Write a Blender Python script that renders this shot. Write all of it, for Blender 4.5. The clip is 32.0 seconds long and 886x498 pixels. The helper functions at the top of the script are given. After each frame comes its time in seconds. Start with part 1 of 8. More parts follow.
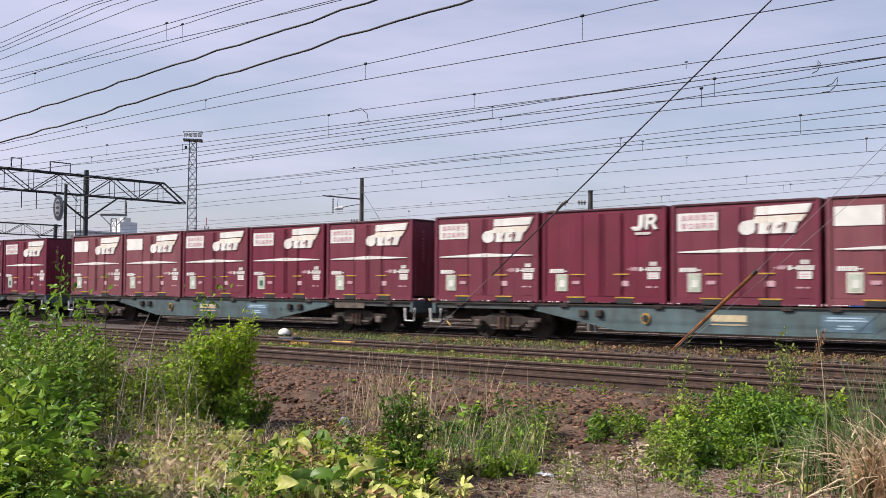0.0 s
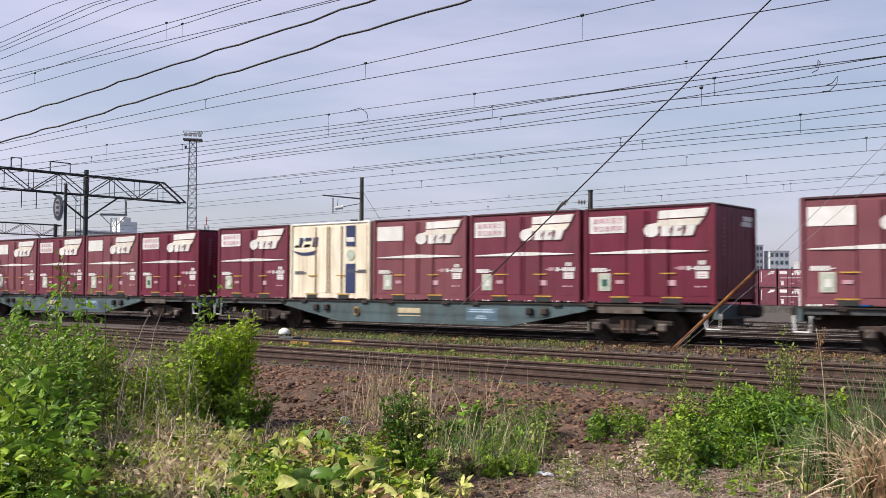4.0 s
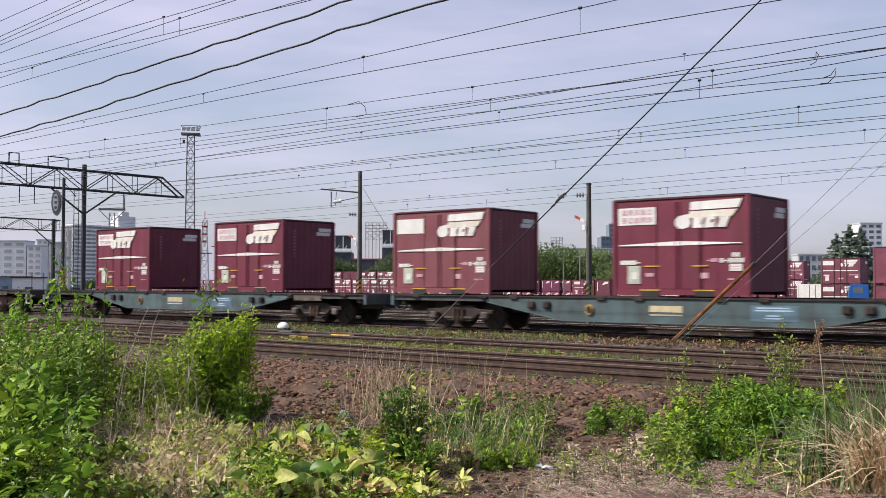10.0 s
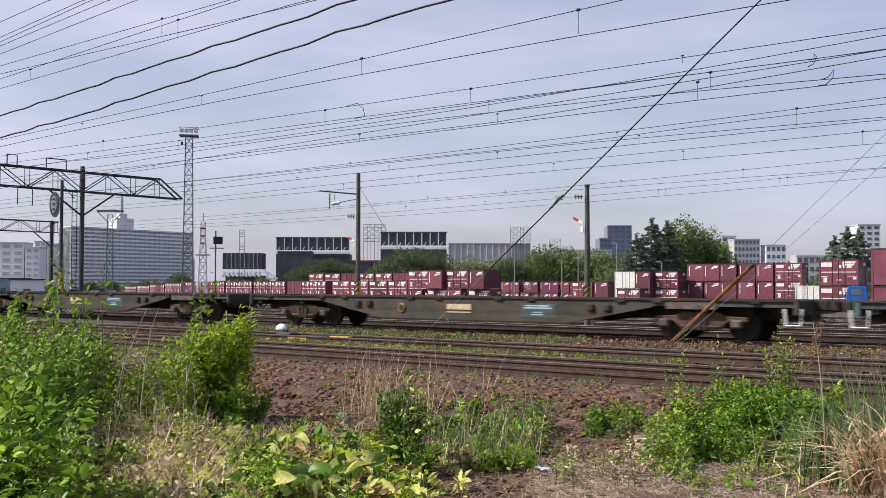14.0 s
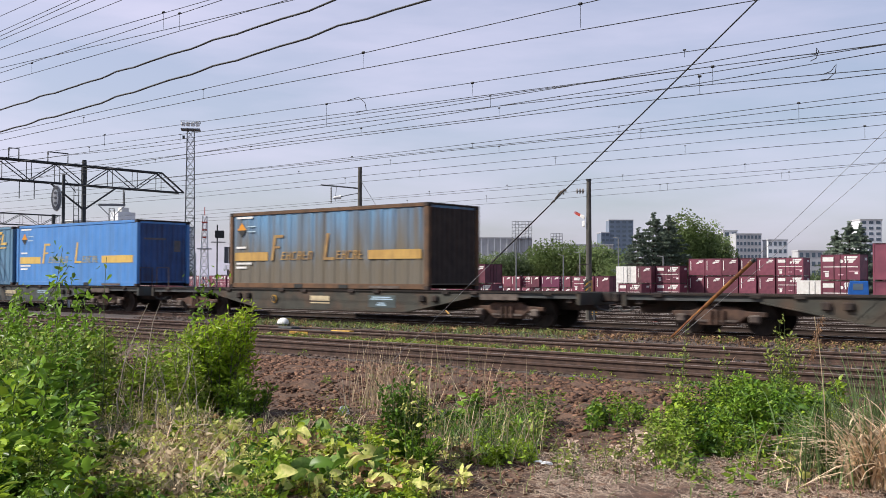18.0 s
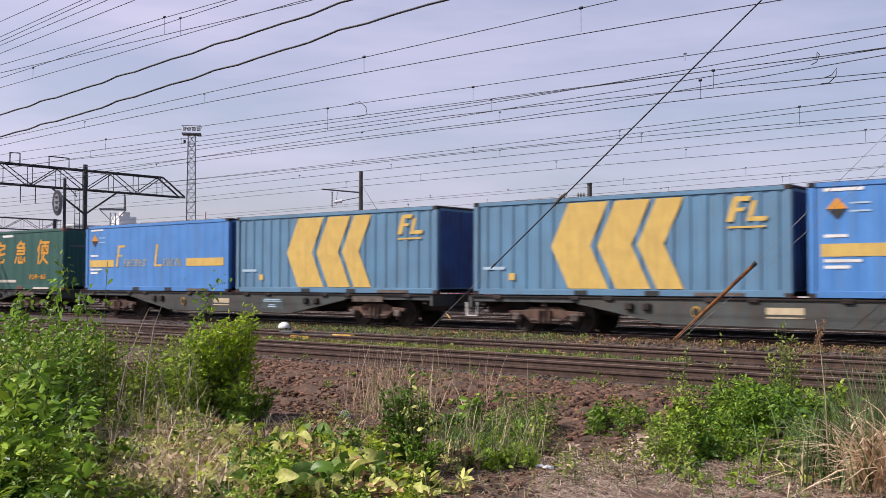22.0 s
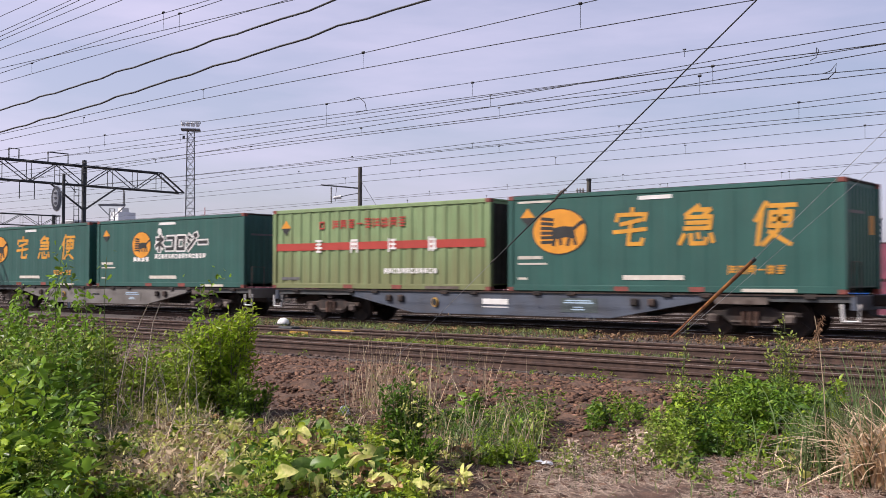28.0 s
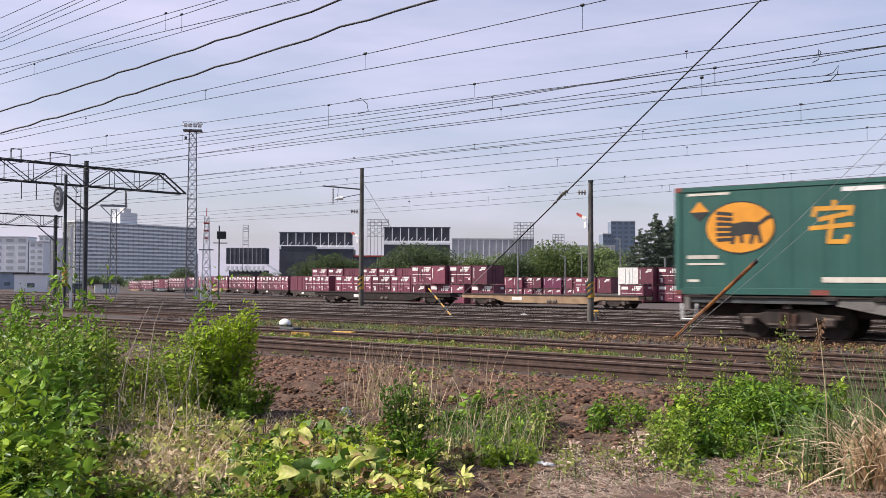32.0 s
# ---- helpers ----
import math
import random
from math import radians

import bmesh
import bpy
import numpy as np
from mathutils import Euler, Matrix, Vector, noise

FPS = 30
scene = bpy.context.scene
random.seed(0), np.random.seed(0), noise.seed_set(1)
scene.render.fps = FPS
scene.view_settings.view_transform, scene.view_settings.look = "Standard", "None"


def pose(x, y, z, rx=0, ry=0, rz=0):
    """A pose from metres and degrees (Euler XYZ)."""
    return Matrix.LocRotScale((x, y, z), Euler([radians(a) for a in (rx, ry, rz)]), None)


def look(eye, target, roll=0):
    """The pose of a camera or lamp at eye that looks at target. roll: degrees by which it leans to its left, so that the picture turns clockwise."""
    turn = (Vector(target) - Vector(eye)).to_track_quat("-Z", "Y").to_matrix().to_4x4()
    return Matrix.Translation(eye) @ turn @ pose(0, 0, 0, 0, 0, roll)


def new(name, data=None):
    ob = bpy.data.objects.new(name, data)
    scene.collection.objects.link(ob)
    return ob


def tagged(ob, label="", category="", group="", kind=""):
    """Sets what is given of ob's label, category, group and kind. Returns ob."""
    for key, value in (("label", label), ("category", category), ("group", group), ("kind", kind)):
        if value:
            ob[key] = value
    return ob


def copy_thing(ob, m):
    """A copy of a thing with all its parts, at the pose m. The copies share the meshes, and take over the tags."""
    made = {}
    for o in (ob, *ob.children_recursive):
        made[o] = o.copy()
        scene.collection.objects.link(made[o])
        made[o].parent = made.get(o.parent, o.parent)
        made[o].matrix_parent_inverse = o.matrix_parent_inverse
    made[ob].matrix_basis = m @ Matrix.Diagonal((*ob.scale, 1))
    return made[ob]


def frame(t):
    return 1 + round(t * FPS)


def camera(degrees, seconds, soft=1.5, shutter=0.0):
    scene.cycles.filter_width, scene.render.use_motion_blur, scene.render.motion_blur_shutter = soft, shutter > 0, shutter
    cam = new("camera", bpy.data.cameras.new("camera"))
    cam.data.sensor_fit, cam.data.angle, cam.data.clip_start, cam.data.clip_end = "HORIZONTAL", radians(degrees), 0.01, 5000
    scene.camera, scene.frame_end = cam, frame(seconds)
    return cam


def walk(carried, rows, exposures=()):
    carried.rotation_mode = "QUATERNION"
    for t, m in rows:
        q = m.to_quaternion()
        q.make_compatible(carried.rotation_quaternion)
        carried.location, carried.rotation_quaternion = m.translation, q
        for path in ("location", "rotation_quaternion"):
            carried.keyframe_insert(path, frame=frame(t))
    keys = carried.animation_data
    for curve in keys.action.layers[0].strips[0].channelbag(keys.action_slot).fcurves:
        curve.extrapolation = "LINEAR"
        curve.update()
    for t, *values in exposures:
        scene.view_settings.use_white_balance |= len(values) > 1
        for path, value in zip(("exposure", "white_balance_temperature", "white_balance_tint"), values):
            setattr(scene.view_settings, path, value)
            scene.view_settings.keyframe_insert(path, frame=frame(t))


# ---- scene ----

# ---- camera: hand-held on one spot beside the yard ----
EYE = Vector((0.0, 0.0, 1.36))
cam = camera(46.52, 32.0, soft=0.8, shutter=0.4)


def aimed(heading, pitch, roll):
    h, p = radians(heading), radians(pitch)
    way = Vector((math.sin(h) * math.cos(p), math.cos(h) * math.cos(p), math.sin(p)))
    return look(EYE, EYE + way * 10, roll)


walk(cam, [(t, aimed(h, p, r)) for t, h, p, r in (
    (0, -39.753, 2.255, 0.35), (0.5, -39.797, 2.195, 0.47), (1, -39.837, 2.255, 0.39), (1.5, -39.885, 2.379,
    0.45), (2, -39.849, 2.439, 0.43), (2.5, -39.834, 2.409, 0.36), (3, -39.786, 2.358, 0.38), (3.5, -39.734,
    2.318, 0.33), (5.5, -39.882, 1.996, 0.31), (6, -39.841, 2.034, 0.23), (6.5, -39.797, 2.077, 0.22), (7,
    -39.765, 1.964, 0.12), (7.5, -39.708, 1.892, 0.20), (8, -39.710, 1.884, 0.18), (8.5, -39.710, 1.917, 0.10),
    (9, -39.710, 1.955, 0.05), (9.5, -39.673, 1.917, 0.11), (10, -39.673, 1.870, 0.11), (10.5, -39.668, 1.855,
    0.01), (11, -39.591, 1.941, 0.00), (11.5, -39.582, 1.964, 0.09), (12, -39.622, 1.899, 0.18), (12.5, -39.668,
    1.870, 0.10), (13, -39.672, 1.875, 0.14), (13.5, -39.623, 1.964, 0.09), (14, -39.582, 1.964, 0.09), (14.5,
    -39.575, 1.926, 0.14), (16.5, -39.597, 1.894, -0.01), (17, -39.658, 1.866, 0.06), (17.5, -39.679, 1.729,
    0.11), (18, -39.665, 1.644, 0.17), (18.5, -39.640, 1.761, 0.01), (19, -39.623, 1.869, 0.05), (19.5, -39.666,
    1.913, 0.08), (20, -39.716, 1.870, 0.10), (20.5, -39.783, 1.870, 0.13), (21, -39.771, 1.870, 0.12), (21.5,
    -39.722, 1.928, 0.05), (22, -39.718, 1.870, 0.11), (22.5, -39.730, 1.757, 0.03), (23, -39.733, 1.659, -0.06),
    (23.5, -39.724, 1.659, 0.02), (24, -39.715, 1.725, 0.09), (24.5, -39.712, 1.718, -0.01), (25, -39.780, 1.591,
    0.04), (25.5, -39.853, 1.471, 0.03), (27.5, -39.641, 1.662, -0.03), (28, -39.675, 1.635, 0.11), (28.5,
    -39.679, 1.547, 0.07), (29, -39.680, 1.541, 0.10), (29.5, -39.710, 1.633, 0.11), (30, -39.761, 1.591, 0.14),
    (30.5, -39.759, 1.459, 0.19), (31, -39.801, 1.489, 0.23), (31.5, -39.764, 1.632, 0.11), (32, -39.767, 1.704,
    0.23))],
     ((0, 0.03, 6500, 11), (3, 0.03, 6500, 10), (6, -0.06, 6500, 10), (8, -0.09, 6500, 10), (10, 0.0, 6500, 10), (13, 0.01, 6500, 10), (17, 0.03, 6500, 10),
      (20, 0.06, 6500, 10), (22, -0.06, 6500, 16), (25, -0.08, 6500, 16), (28, 0.0, 6500, 18), (30, 0.04, 6500, 16), (31, 0.03, 6500, 15), (32, 0.12, 6500, 13)))

# ---- world, sun, exposure ----
SUN_FROM = Vector((-0.62, -0.66, 0.85)).normalized()
world = bpy.data.worlds.new("world")
scene.world = world
world.use_nodes = True
nt = world.node_tree
nt.nodes.clear()
out = nt.nodes.new("ShaderNodeOutputWorld")
bg = nt.nodes.new("ShaderNodeBackground")
sky = nt.nodes.new("ShaderNodeTexSky")
sky.sky_type = "NISHITA"
sky.sun_disc = False
sky.sun_elevation = math.asin(SUN_FROM.z)
sky.sun_rotation = math.atan2(SUN_FROM.x, SUN_FROM.y)
sky.air_density, sky.dust_density, sky.ozone_density = 1.0, 2.0, 2.0
tc = nt.nodes.new("ShaderNodeTexCoord")
mp = nt.nodes.new("ShaderNodeMapping")
mp.inputs["Scale"].default_value = (1.0, 1.0, 5.0)
cl = nt.nodes.new("ShaderNodeTexNoise")
cl.inputs["Scale"].default_value = 2.2
cl.inputs["Detail"].default_value = 6
cl.inputs["Roughness"].default_value = 0.55
rp = nt.nodes.new("ShaderNodeMapRange")
rp.inputs["From Min"].default_value, rp.inputs["From Max"].default_value = 0.38, 0.75
rp.inputs["To Min"].default_value, rp.inputs["To Max"].default_value = 0.28, 0.75
mx = nt.nodes.new("ShaderNodeMix")
mx.data_type = "RGBA"
mx.inputs["B"].default_value = (6.15, 5.85, 7.5, 1)
nt.links.new(tc.outputs["Generated"], mp.inputs["Vector"])
nt.links.new(mp.outputs["Vector"], cl.inputs["Vector"])
nt.links.new(cl.outputs["Fac"], rp.inputs["Value"])
# the haze thins out toward the zenith
sx = nt.nodes.new("ShaderNodeSeparateXYZ")
nt.links.new(tc.outputs["Generated"], sx.inputs["Vector"])
up = nt.nodes.new("ShaderNodeMapRange")
up.interpolation_type = "SMOOTHSTEP"
up.inputs["From Min"].default_value, up.inputs["From Max"].default_value = 0.3, 0.8
up.inputs["To Min"].default_value, up.inputs["To Max"].default_value = 1.0, 0.1
nt.links.new(sx.outputs["Z"], up.inputs["Value"])
hz = nt.nodes.new("ShaderNodeMath")
hz.operation = "MULTIPLY"
nt.links.new(rp.outputs["Result"], hz.inputs[0])
nt.links.new(up.outputs["Result"], hz.inputs[1])
west = nt.nodes.new("ShaderNodeMapRange")
west.inputs["From Min"].default_value, west.inputs["From Max"].default_value = -0.95, -0.2
west.inputs["To Min"].default_value, west.inputs["To Max"].default_value = 1.3, 0.85
nt.links.new(sx.outputs["X"], west.inputs["Value"])
hw = nt.nodes.new("ShaderNodeMath")
hw.operation = "MULTIPLY"
nt.links.new(hz.outputs[0], hw.inputs[0])
nt.links.new(west.outputs["Result"], hw.inputs[1])
nt.links.new(hw.outputs[0], mx.inputs["Factor"])
nt.links.new(sky.outputs["Color"], mx.inputs["A"])
nt.links.new(mx.outputs["Result"], bg.inputs["Color"])
bg.inputs["Strength"].default_value = 0.131
nt.links.new(bg.outputs["Background"], out.inputs["Surface"])
sun_data = bpy.data.lights.new("sun", "SUN")
sun_data.energy, sun_data.angle, sun_data.color = 4.9, radians(0.53), (1.0, 0.95, 0.87)
sun = new("sun", sun_data)
sun.matrix_world = look(SUN_FROM * 50, (0, 0, 0))
scene.view_settings.exposure = 0.0

# ---- materials ----
def surface(name, c1, c2=None, scale=4.0, rough=0.7, bump=0.0, metal=0.0, obj_rand=0.0, island=0.0, fine=40.0,
            dirt=None, dirt_scale=1.2, dirt_amount=0.4, dirt_axis=(1, 1, 1), contrast=(0.35, 0.65), spec=0.4, through_light=0.0,
            dirt_range=(0.45, 0.8), grime=None):
    """A painted, stony, wooden or leafy surface: two colours mixed by noise, a second layer of dirt, relief."""
    m = bpy.data.materials.new(name)
    m.use_nodes = True
    t = m.node_tree
    b = t.nodes["Principled BSDF"]
    c2 = c2 or tuple(v * 0.8 for v in c1)
    co = t.nodes.new("ShaderNodeTexCoord")

    def noise_fac(sc, detail, lo, hi, axis=(1, 1, 1)):
        v = co.outputs["Object"]
        if axis != (1, 1, 1):
            k = t.nodes.new("ShaderNodeMapping")
            k.inputs["Scale"].default_value = axis
            t.links.new(v, k.inputs["Vector"])
            v = k.outputs["Vector"]
        n = t.nodes.new("ShaderNodeTexNoise")
        n.inputs["Scale"].default_value, n.inputs["Detail"].default_value = sc, detail
        t.links.new(v, n.inputs["Vector"])
        r = t.nodes.new("ShaderNodeMapRange")
        r.inputs["From Min"].default_value, r.inputs["From Max"].default_value = lo, hi
        t.links.new(n.outputs["Fac"], r.inputs["Value"])
        return n.outputs["Fac"], r.outputs["Result"]

    def blend(fac, a, bb):
        k = t.nodes.new("ShaderNodeMix")
        k.data_type = "RGBA"
        for sock, v in (("Factor", fac), ("A", a), ("B", bb)):
            if isinstance(v, (tuple, list)):
                k.inputs[sock].default_value = (*v[:3], 1)
            elif isinstance(v, float):
                k.inputs[sock].default_value = v
            else:
                t.links.new(v, k.inputs[sock])
        return k.outputs["Result"]

    _, f1 = noise_fac(scale, 5, *contrast)
    col = blend(f1, tuple(c1), tuple(c2))
    if dirt:
        _, f2 = noise_fac(dirt_scale, 6, *dirt_range, dirt_axis)
        k = t.nodes.new("ShaderNodeMath")
        k.operation = "MULTIPLY"
        k.inputs[1].default_value = dirt_amount
        t.links.new(f2, k.inputs[0])
        col = blend(k.outputs[0], col, tuple(dirt))
    if grime:
        # old run-down grime: its colour, the heights where it is full and where it ends, its strength
        gcol, z_full, z_none, amount = grime
        raw, _ = noise_fac(1.0, 5, 0, 1, (3.5, 3.5, 0.3))
        sep = t.nodes.new("ShaderNodeSeparateXYZ")
        t.links.new(co.outputs["Object"], sep.inputs["Vector"])
        ad = t.nodes.new("ShaderNodeMath")
        ad.operation = "MULTIPLY_ADD"
        ad.inputs[1].default_value = -2.6
        t.links.new(raw, ad.inputs[0])
        t.links.new(sep.outputs["Z"], ad.inputs[2])
        r = t.nodes.new("ShaderNodeMapRange")
        r.inputs["From Min"].default_value, r.inputs["From Max"].default_value = z_none - 1.3, z_full - 1.3
        r.inputs["To Max"].default_value = amount
        t.links.new(ad.outputs[0], r.inputs["Value"])
        col = blend(r.outputs["Result"], col, tuple(gcol))
    if obj_rand or island:
        if island:
            g = t.nodes.new("ShaderNodeNewGeometry")
            src, amount = g.outputs["Random Per Island"], island
        else:
            g = t.nodes.new("ShaderNodeObjectInfo")
            src, amount = g.outputs["Random"], obj_rand
        r = t.nodes.new("ShaderNodeMapRange")
        r.inputs["To Min"].default_value, r.inputs["To Max"].default_value = 1 - amount, 1 + amount
        t.links.new(src, r.inputs["Value"])
        h = t.nodes.new("ShaderNodeHueSaturation")
        t.links.new(r.outputs["Result"], h.inputs["Value"])
        t.links.new(col, h.inputs["Color"])
        col = h.outputs["Color"]
    t.links.new(col, b.inputs["Base Color"])
    b.inputs["Roughness"].default_value, b.inputs["Metallic"].default_value = rough, metal
    b.inputs["Specular IOR Level"].default_value = spec * (0.45 if through_light else 1.0)
    if bump:
        f, _ = noise_fac(fine, 4, 0, 1)
        bp = t.nodes.new("ShaderNodeBump")
        bp.inputs["Strength"].default_value, bp.inputs["Distance"].default_value = bump, 0.6 / fine
        t.links.new(f, bp.inputs["Height"])
        t.links.new(bp.outputs["Normal"], b.inputs["Normal"])
    if through_light:
        tr = t.nodes.new("ShaderNodeBsdfTranslucent")
        ms = t.nodes.new("ShaderNodeMixShader")
        ms.inputs[0].default_value = through_light
        t.links.new(col, tr.inputs["Color"])
        o = t.nodes["Material Output"]
        t.links.new(b.outputs["BSDF"], ms.inputs[1])
        t.links.new(tr.outputs["BSDF"], ms.inputs[2])
        t.links.new(ms.outputs["Shader"], o.inputs["Surface"])
    return m


RUST = (0.10, 0.045, 0.028)
M = dict(
    soil=surface("soil", (0.155, 0.088, 0.058), (0.062, 0.036, 0.025), 5.5, 0.95, 1.0, fine=22, dirt=(0.2, 0.145, 0.11), dirt_scale=0.9, dirt_amount=0.4),
    ballast=surface("ballast", (0.092, 0.058, 0.04), (0.045, 0.03, 0.024), 6, 0.95, 0.9, fine=30, dirt=(0.17, 0.14, 0.12), dirt_scale=0.5, dirt_amount=0.5),
    stone=surface("stone", (0.2, 0.108, 0.068), (0.085, 0.045, 0.03), 9, 0.95, 0.8, island=0.6, fine=45),
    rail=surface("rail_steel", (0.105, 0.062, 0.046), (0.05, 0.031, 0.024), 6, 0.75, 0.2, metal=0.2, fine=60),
    rail_dull=surface("worn_rail_head", (0.33, 0.25, 0.21), (0.2, 0.14, 0.115), 3, 0.5, 0, metal=0.3),
    rail_top=surface("rail_top", (0.34, 0.31, 0.30), (0.2, 0.16, 0.14), 3, 0.35, 0, metal=0.8),
    sleeper=surface("sleeper_wood", (0.07, 0.048, 0.038), (0.035, 0.026, 0.022), 5, 0.95, 0.6, obj_rand=0.3, fine=50),
    maroon=surface("maroon_paint", (0.175, 0.026, 0.05), (0.138, 0.02, 0.04), 1.1, 0.5, 0.08, obj_rand=0.04, dirt=(0.11, 0.045, 0.04), dirt_scale=1.5, dirt_amount=0.35, dirt_axis=(3, 3, 0.5), fine=9),
    maroon_deep=surface("deep_maroon_paint", (0.17, 0.013, 0.04), (0.13, 0.011, 0.03), 1.1, 0.45, 0.08, dirt=(0.09, 0.03, 0.03), dirt_scale=1.5, dirt_amount=0.25, dirt_axis=(3, 3, 0.5), fine=9),
    maroon_faded=surface("faded_maroon_paint", (0.215, 0.062, 0.078), (0.175, 0.045, 0.06), 1.1, 0.6, 0.08, obj_rand=0.04, dirt=(0.15, 0.075, 0.07), dirt_scale=1.5, dirt_amount=0.4, dirt_axis=(3, 3, 0.5), fine=9),
    maroon_dark=surface("dark_maroon_trim", (0.06, 0.012, 0.02), (0.04, 0.012, 0.016), 2, 0.6),
    white=surface("white_paint", (0.78, 0.77, 0.74), (0.66, 0.64, 0.6), 2.5, 0.55, obj_rand=0.06),
    cream=surface("cream_paint", (0.88, 0.82, 0.66), (0.8, 0.72, 0.55), 1.4, 0.55, 0.08, dirt=(0.33, 0.19, 0.09), dirt_scale=1.3, dirt_amount=0.6, dirt_axis=(5, 5, 0.4), fine=9),
    navy=surface("navy_paint", (0.03, 0.045, 0.13), (0.025, 0.035, 0.1), 2, 0.5),
    pink=surface("faded_label", (0.60, 0.38, 0.42), (0.5, 0.28, 0.33), 8, 0.6),
    tag=surface("pale_green_tag", (0.5, 0.56, 0.46), (0.38, 0.42, 0.34), 8, 0.6),
    yellow=surface("yellow_paint", (0.62, 0.36, 0.05), (0.45, 0.25, 0.05), 6, 0.6, dirt=RUST, dirt_scale=5, dirt_amount=0.5),
    blue=surface("blue_paint", (0.078, 0.245, 0.575), (0.065, 0.21, 0.5), 1.1, 0.45, 0.05, obj_rand=0.06, dirt=(0.1, 0.18, 0.31), dirt_scale=1.3, dirt_amount=0.6, dirt_axis=(4, 4, 0.4), fine=9),
    blue_dull=surface("weathered_blue_paint", (0.11, 0.245, 0.385), (0.095, 0.2, 0.31), 1.0, 0.55, 0.06, dirt=(0.13, 0.17, 0.16), dirt_scale=1.5, dirt_amount=0.6, dirt_axis=(5, 5, 0.35), fine=9),
    gold=surface("gold_paint", (0.66, 0.45, 0.12), (0.58, 0.38, 0.1), 3, 0.55, dirt=(0.3, 0.22, 0.12), dirt_scale=2, dirt_amount=0.35, dirt_axis=(4, 4, 0.5)),
    green=surface("green_paint", (0.025, 0.106, 0.087), (0.021, 0.089, 0.073), 0.9, 0.5, 0.05, obj_rand=0.1, dirt=(0.045, 0.095, 0.08), dirt_scale=1.3, dirt_amount=0.4, dirt_axis=(3, 3, 0.5), fine=9),
    lime=surface("pale_green_paint", (0.22, 0.315, 0.145), (0.185, 0.27, 0.12), 1.0, 0.55, 0.05, dirt=(0.13, 0.14, 0.06), dirt_scale=1.4, dirt_amount=0.6, dirt_axis=(5, 5, 0.4), fine=9, grime=((0.165, 0.165, 0.07), 0.2, 1.9, 0.8)),
    red=surface("red_paint", (0.42, 0.05, 0.035), (0.36, 0.045, 0.03), 3, 0.55),
    orange=surface("orange_paint", (0.72, 0.30, 0.025), (0.62, 0.25, 0.02), 3, 0.55),
    black=surface("black_paint", (0.018, 0.02, 0.02), (0.03, 0.03, 0.03), 3, 0.6),
    offwhite=surface("rusty_white_paint", (0.84, 0.79, 0.7), (0.74, 0.66, 0.54), 1.2, 0.6, 0.06, dirt=(0.36, 0.18, 0.07), dirt_scale=1.2, dirt_amount=0.6, dirt_axis=(6, 6, 0.3), fine=9, dirt_range=(0.42, 0.75), grime=((0.45, 0.23, 0.09), 0.1, 2.2, 0.85)),
    grey_ink=surface("grey_lettering", (0.14, 0.13, 0.14), (0.1, 0.1, 0.1), 5, 0.6),
    frame_blue=surface("blue_grey_frame", (0.092, 0.14, 0.15), (0.064, 0.095, 0.1), 1.5, 0.65, 0.15, obj_rand=0.12, dirt=(0.06, 0.05, 0.045), dirt_scale=1.6, dirt_amount=0.75, dirt_axis=(2, 2, 1), fine=15),
    frame_grey=surface("olive_grey_frame", (0.072, 0.082, 0.078), (0.047, 0.051, 0.048), 1.5, 0.7, 0.15, obj_rand=0.12, dirt=(0.075, 0.05, 0.035), dirt_scale=1.6, dirt_amount=0.8, dirt_axis=(2, 2, 1), fine=15),
    frame_pale=surface("pale_grey_frame", (0.195, 0.183, 0.168), (0.14, 0.128, 0.116), 1.5, 0.65, 0.1, dirt=(0.07, 0.06, 0.05), dirt_scale=1.6, dirt_amount=0.5, fine=15),
    under=surface("brake_dust_steel", (0.042, 0.031, 0.026), (0.02, 0.017, 0.016), 4, 0.85, 0.2, obj_rand=0.35, dirt=(0.12, 0.06, 0.038), dirt_scale=3, dirt_amount=0.45, fine=25),
    bright_under=surface("grey_axle_box", (0.15, 0.12, 0.1), (0.07, 0.05, 0.042), 5, 0.7, 0.2, fine=25),
    label_blue=surface("blue_label", (0.115, 0.19, 0.245), (0.085, 0.14, 0.18), 3, 0.6),
    label_dark=surface("dark_label", (0.075, 0.1, 0.1), (0.055, 0.07, 0.07), 3, 0.6),
    steel=surface("galvanised_steel", (0.26, 0.265, 0.27), (0.17, 0.175, 0.18), 3, 0.6, 0.1, metal=0.2),
    dark_steel=surface("dark_painted_steel", (0.05, 0.055, 0.058), (0.03, 0.032, 0.034), 3, 0.65, 0.1),
    wire=surface("oxidised_wire", (0.016, 0.017, 0.019), (0.011, 0.011, 0.012), 3, 0.6),
    pole=surface("weathered_concrete", (0.13, 0.12, 0.105), (0.075, 0.07, 0.062), 2, 0.9, 0.3, dirt=(0.05, 0.04, 0.03), dirt_scale=2, dirt_amount=0.6, dirt_axis=(3, 3, 0.4)),
    rust=surface("orange_rust", (0.2, 0.075, 0.028), (0.1, 0.036, 0.018), 9, 0.9, 0.4, dirt=(0.42, 0.2, 0.03), dirt_scale=4, dirt_amount=0.6),
    porcelain=surface("glazed_insulator", (0.30, 0.28, 0.25), (0.2, 0.18, 0.16), 6, 0.3),
    plastic_white=surface("white_cover", (0.8, 0.8, 0.78), (0.7, 0.7, 0.68), 5, 0.5),
    concrete=surface("pale_concrete", (0.52, 0.52, 0.53), (0.44, 0.44, 0.45), 0.3, 0.85),
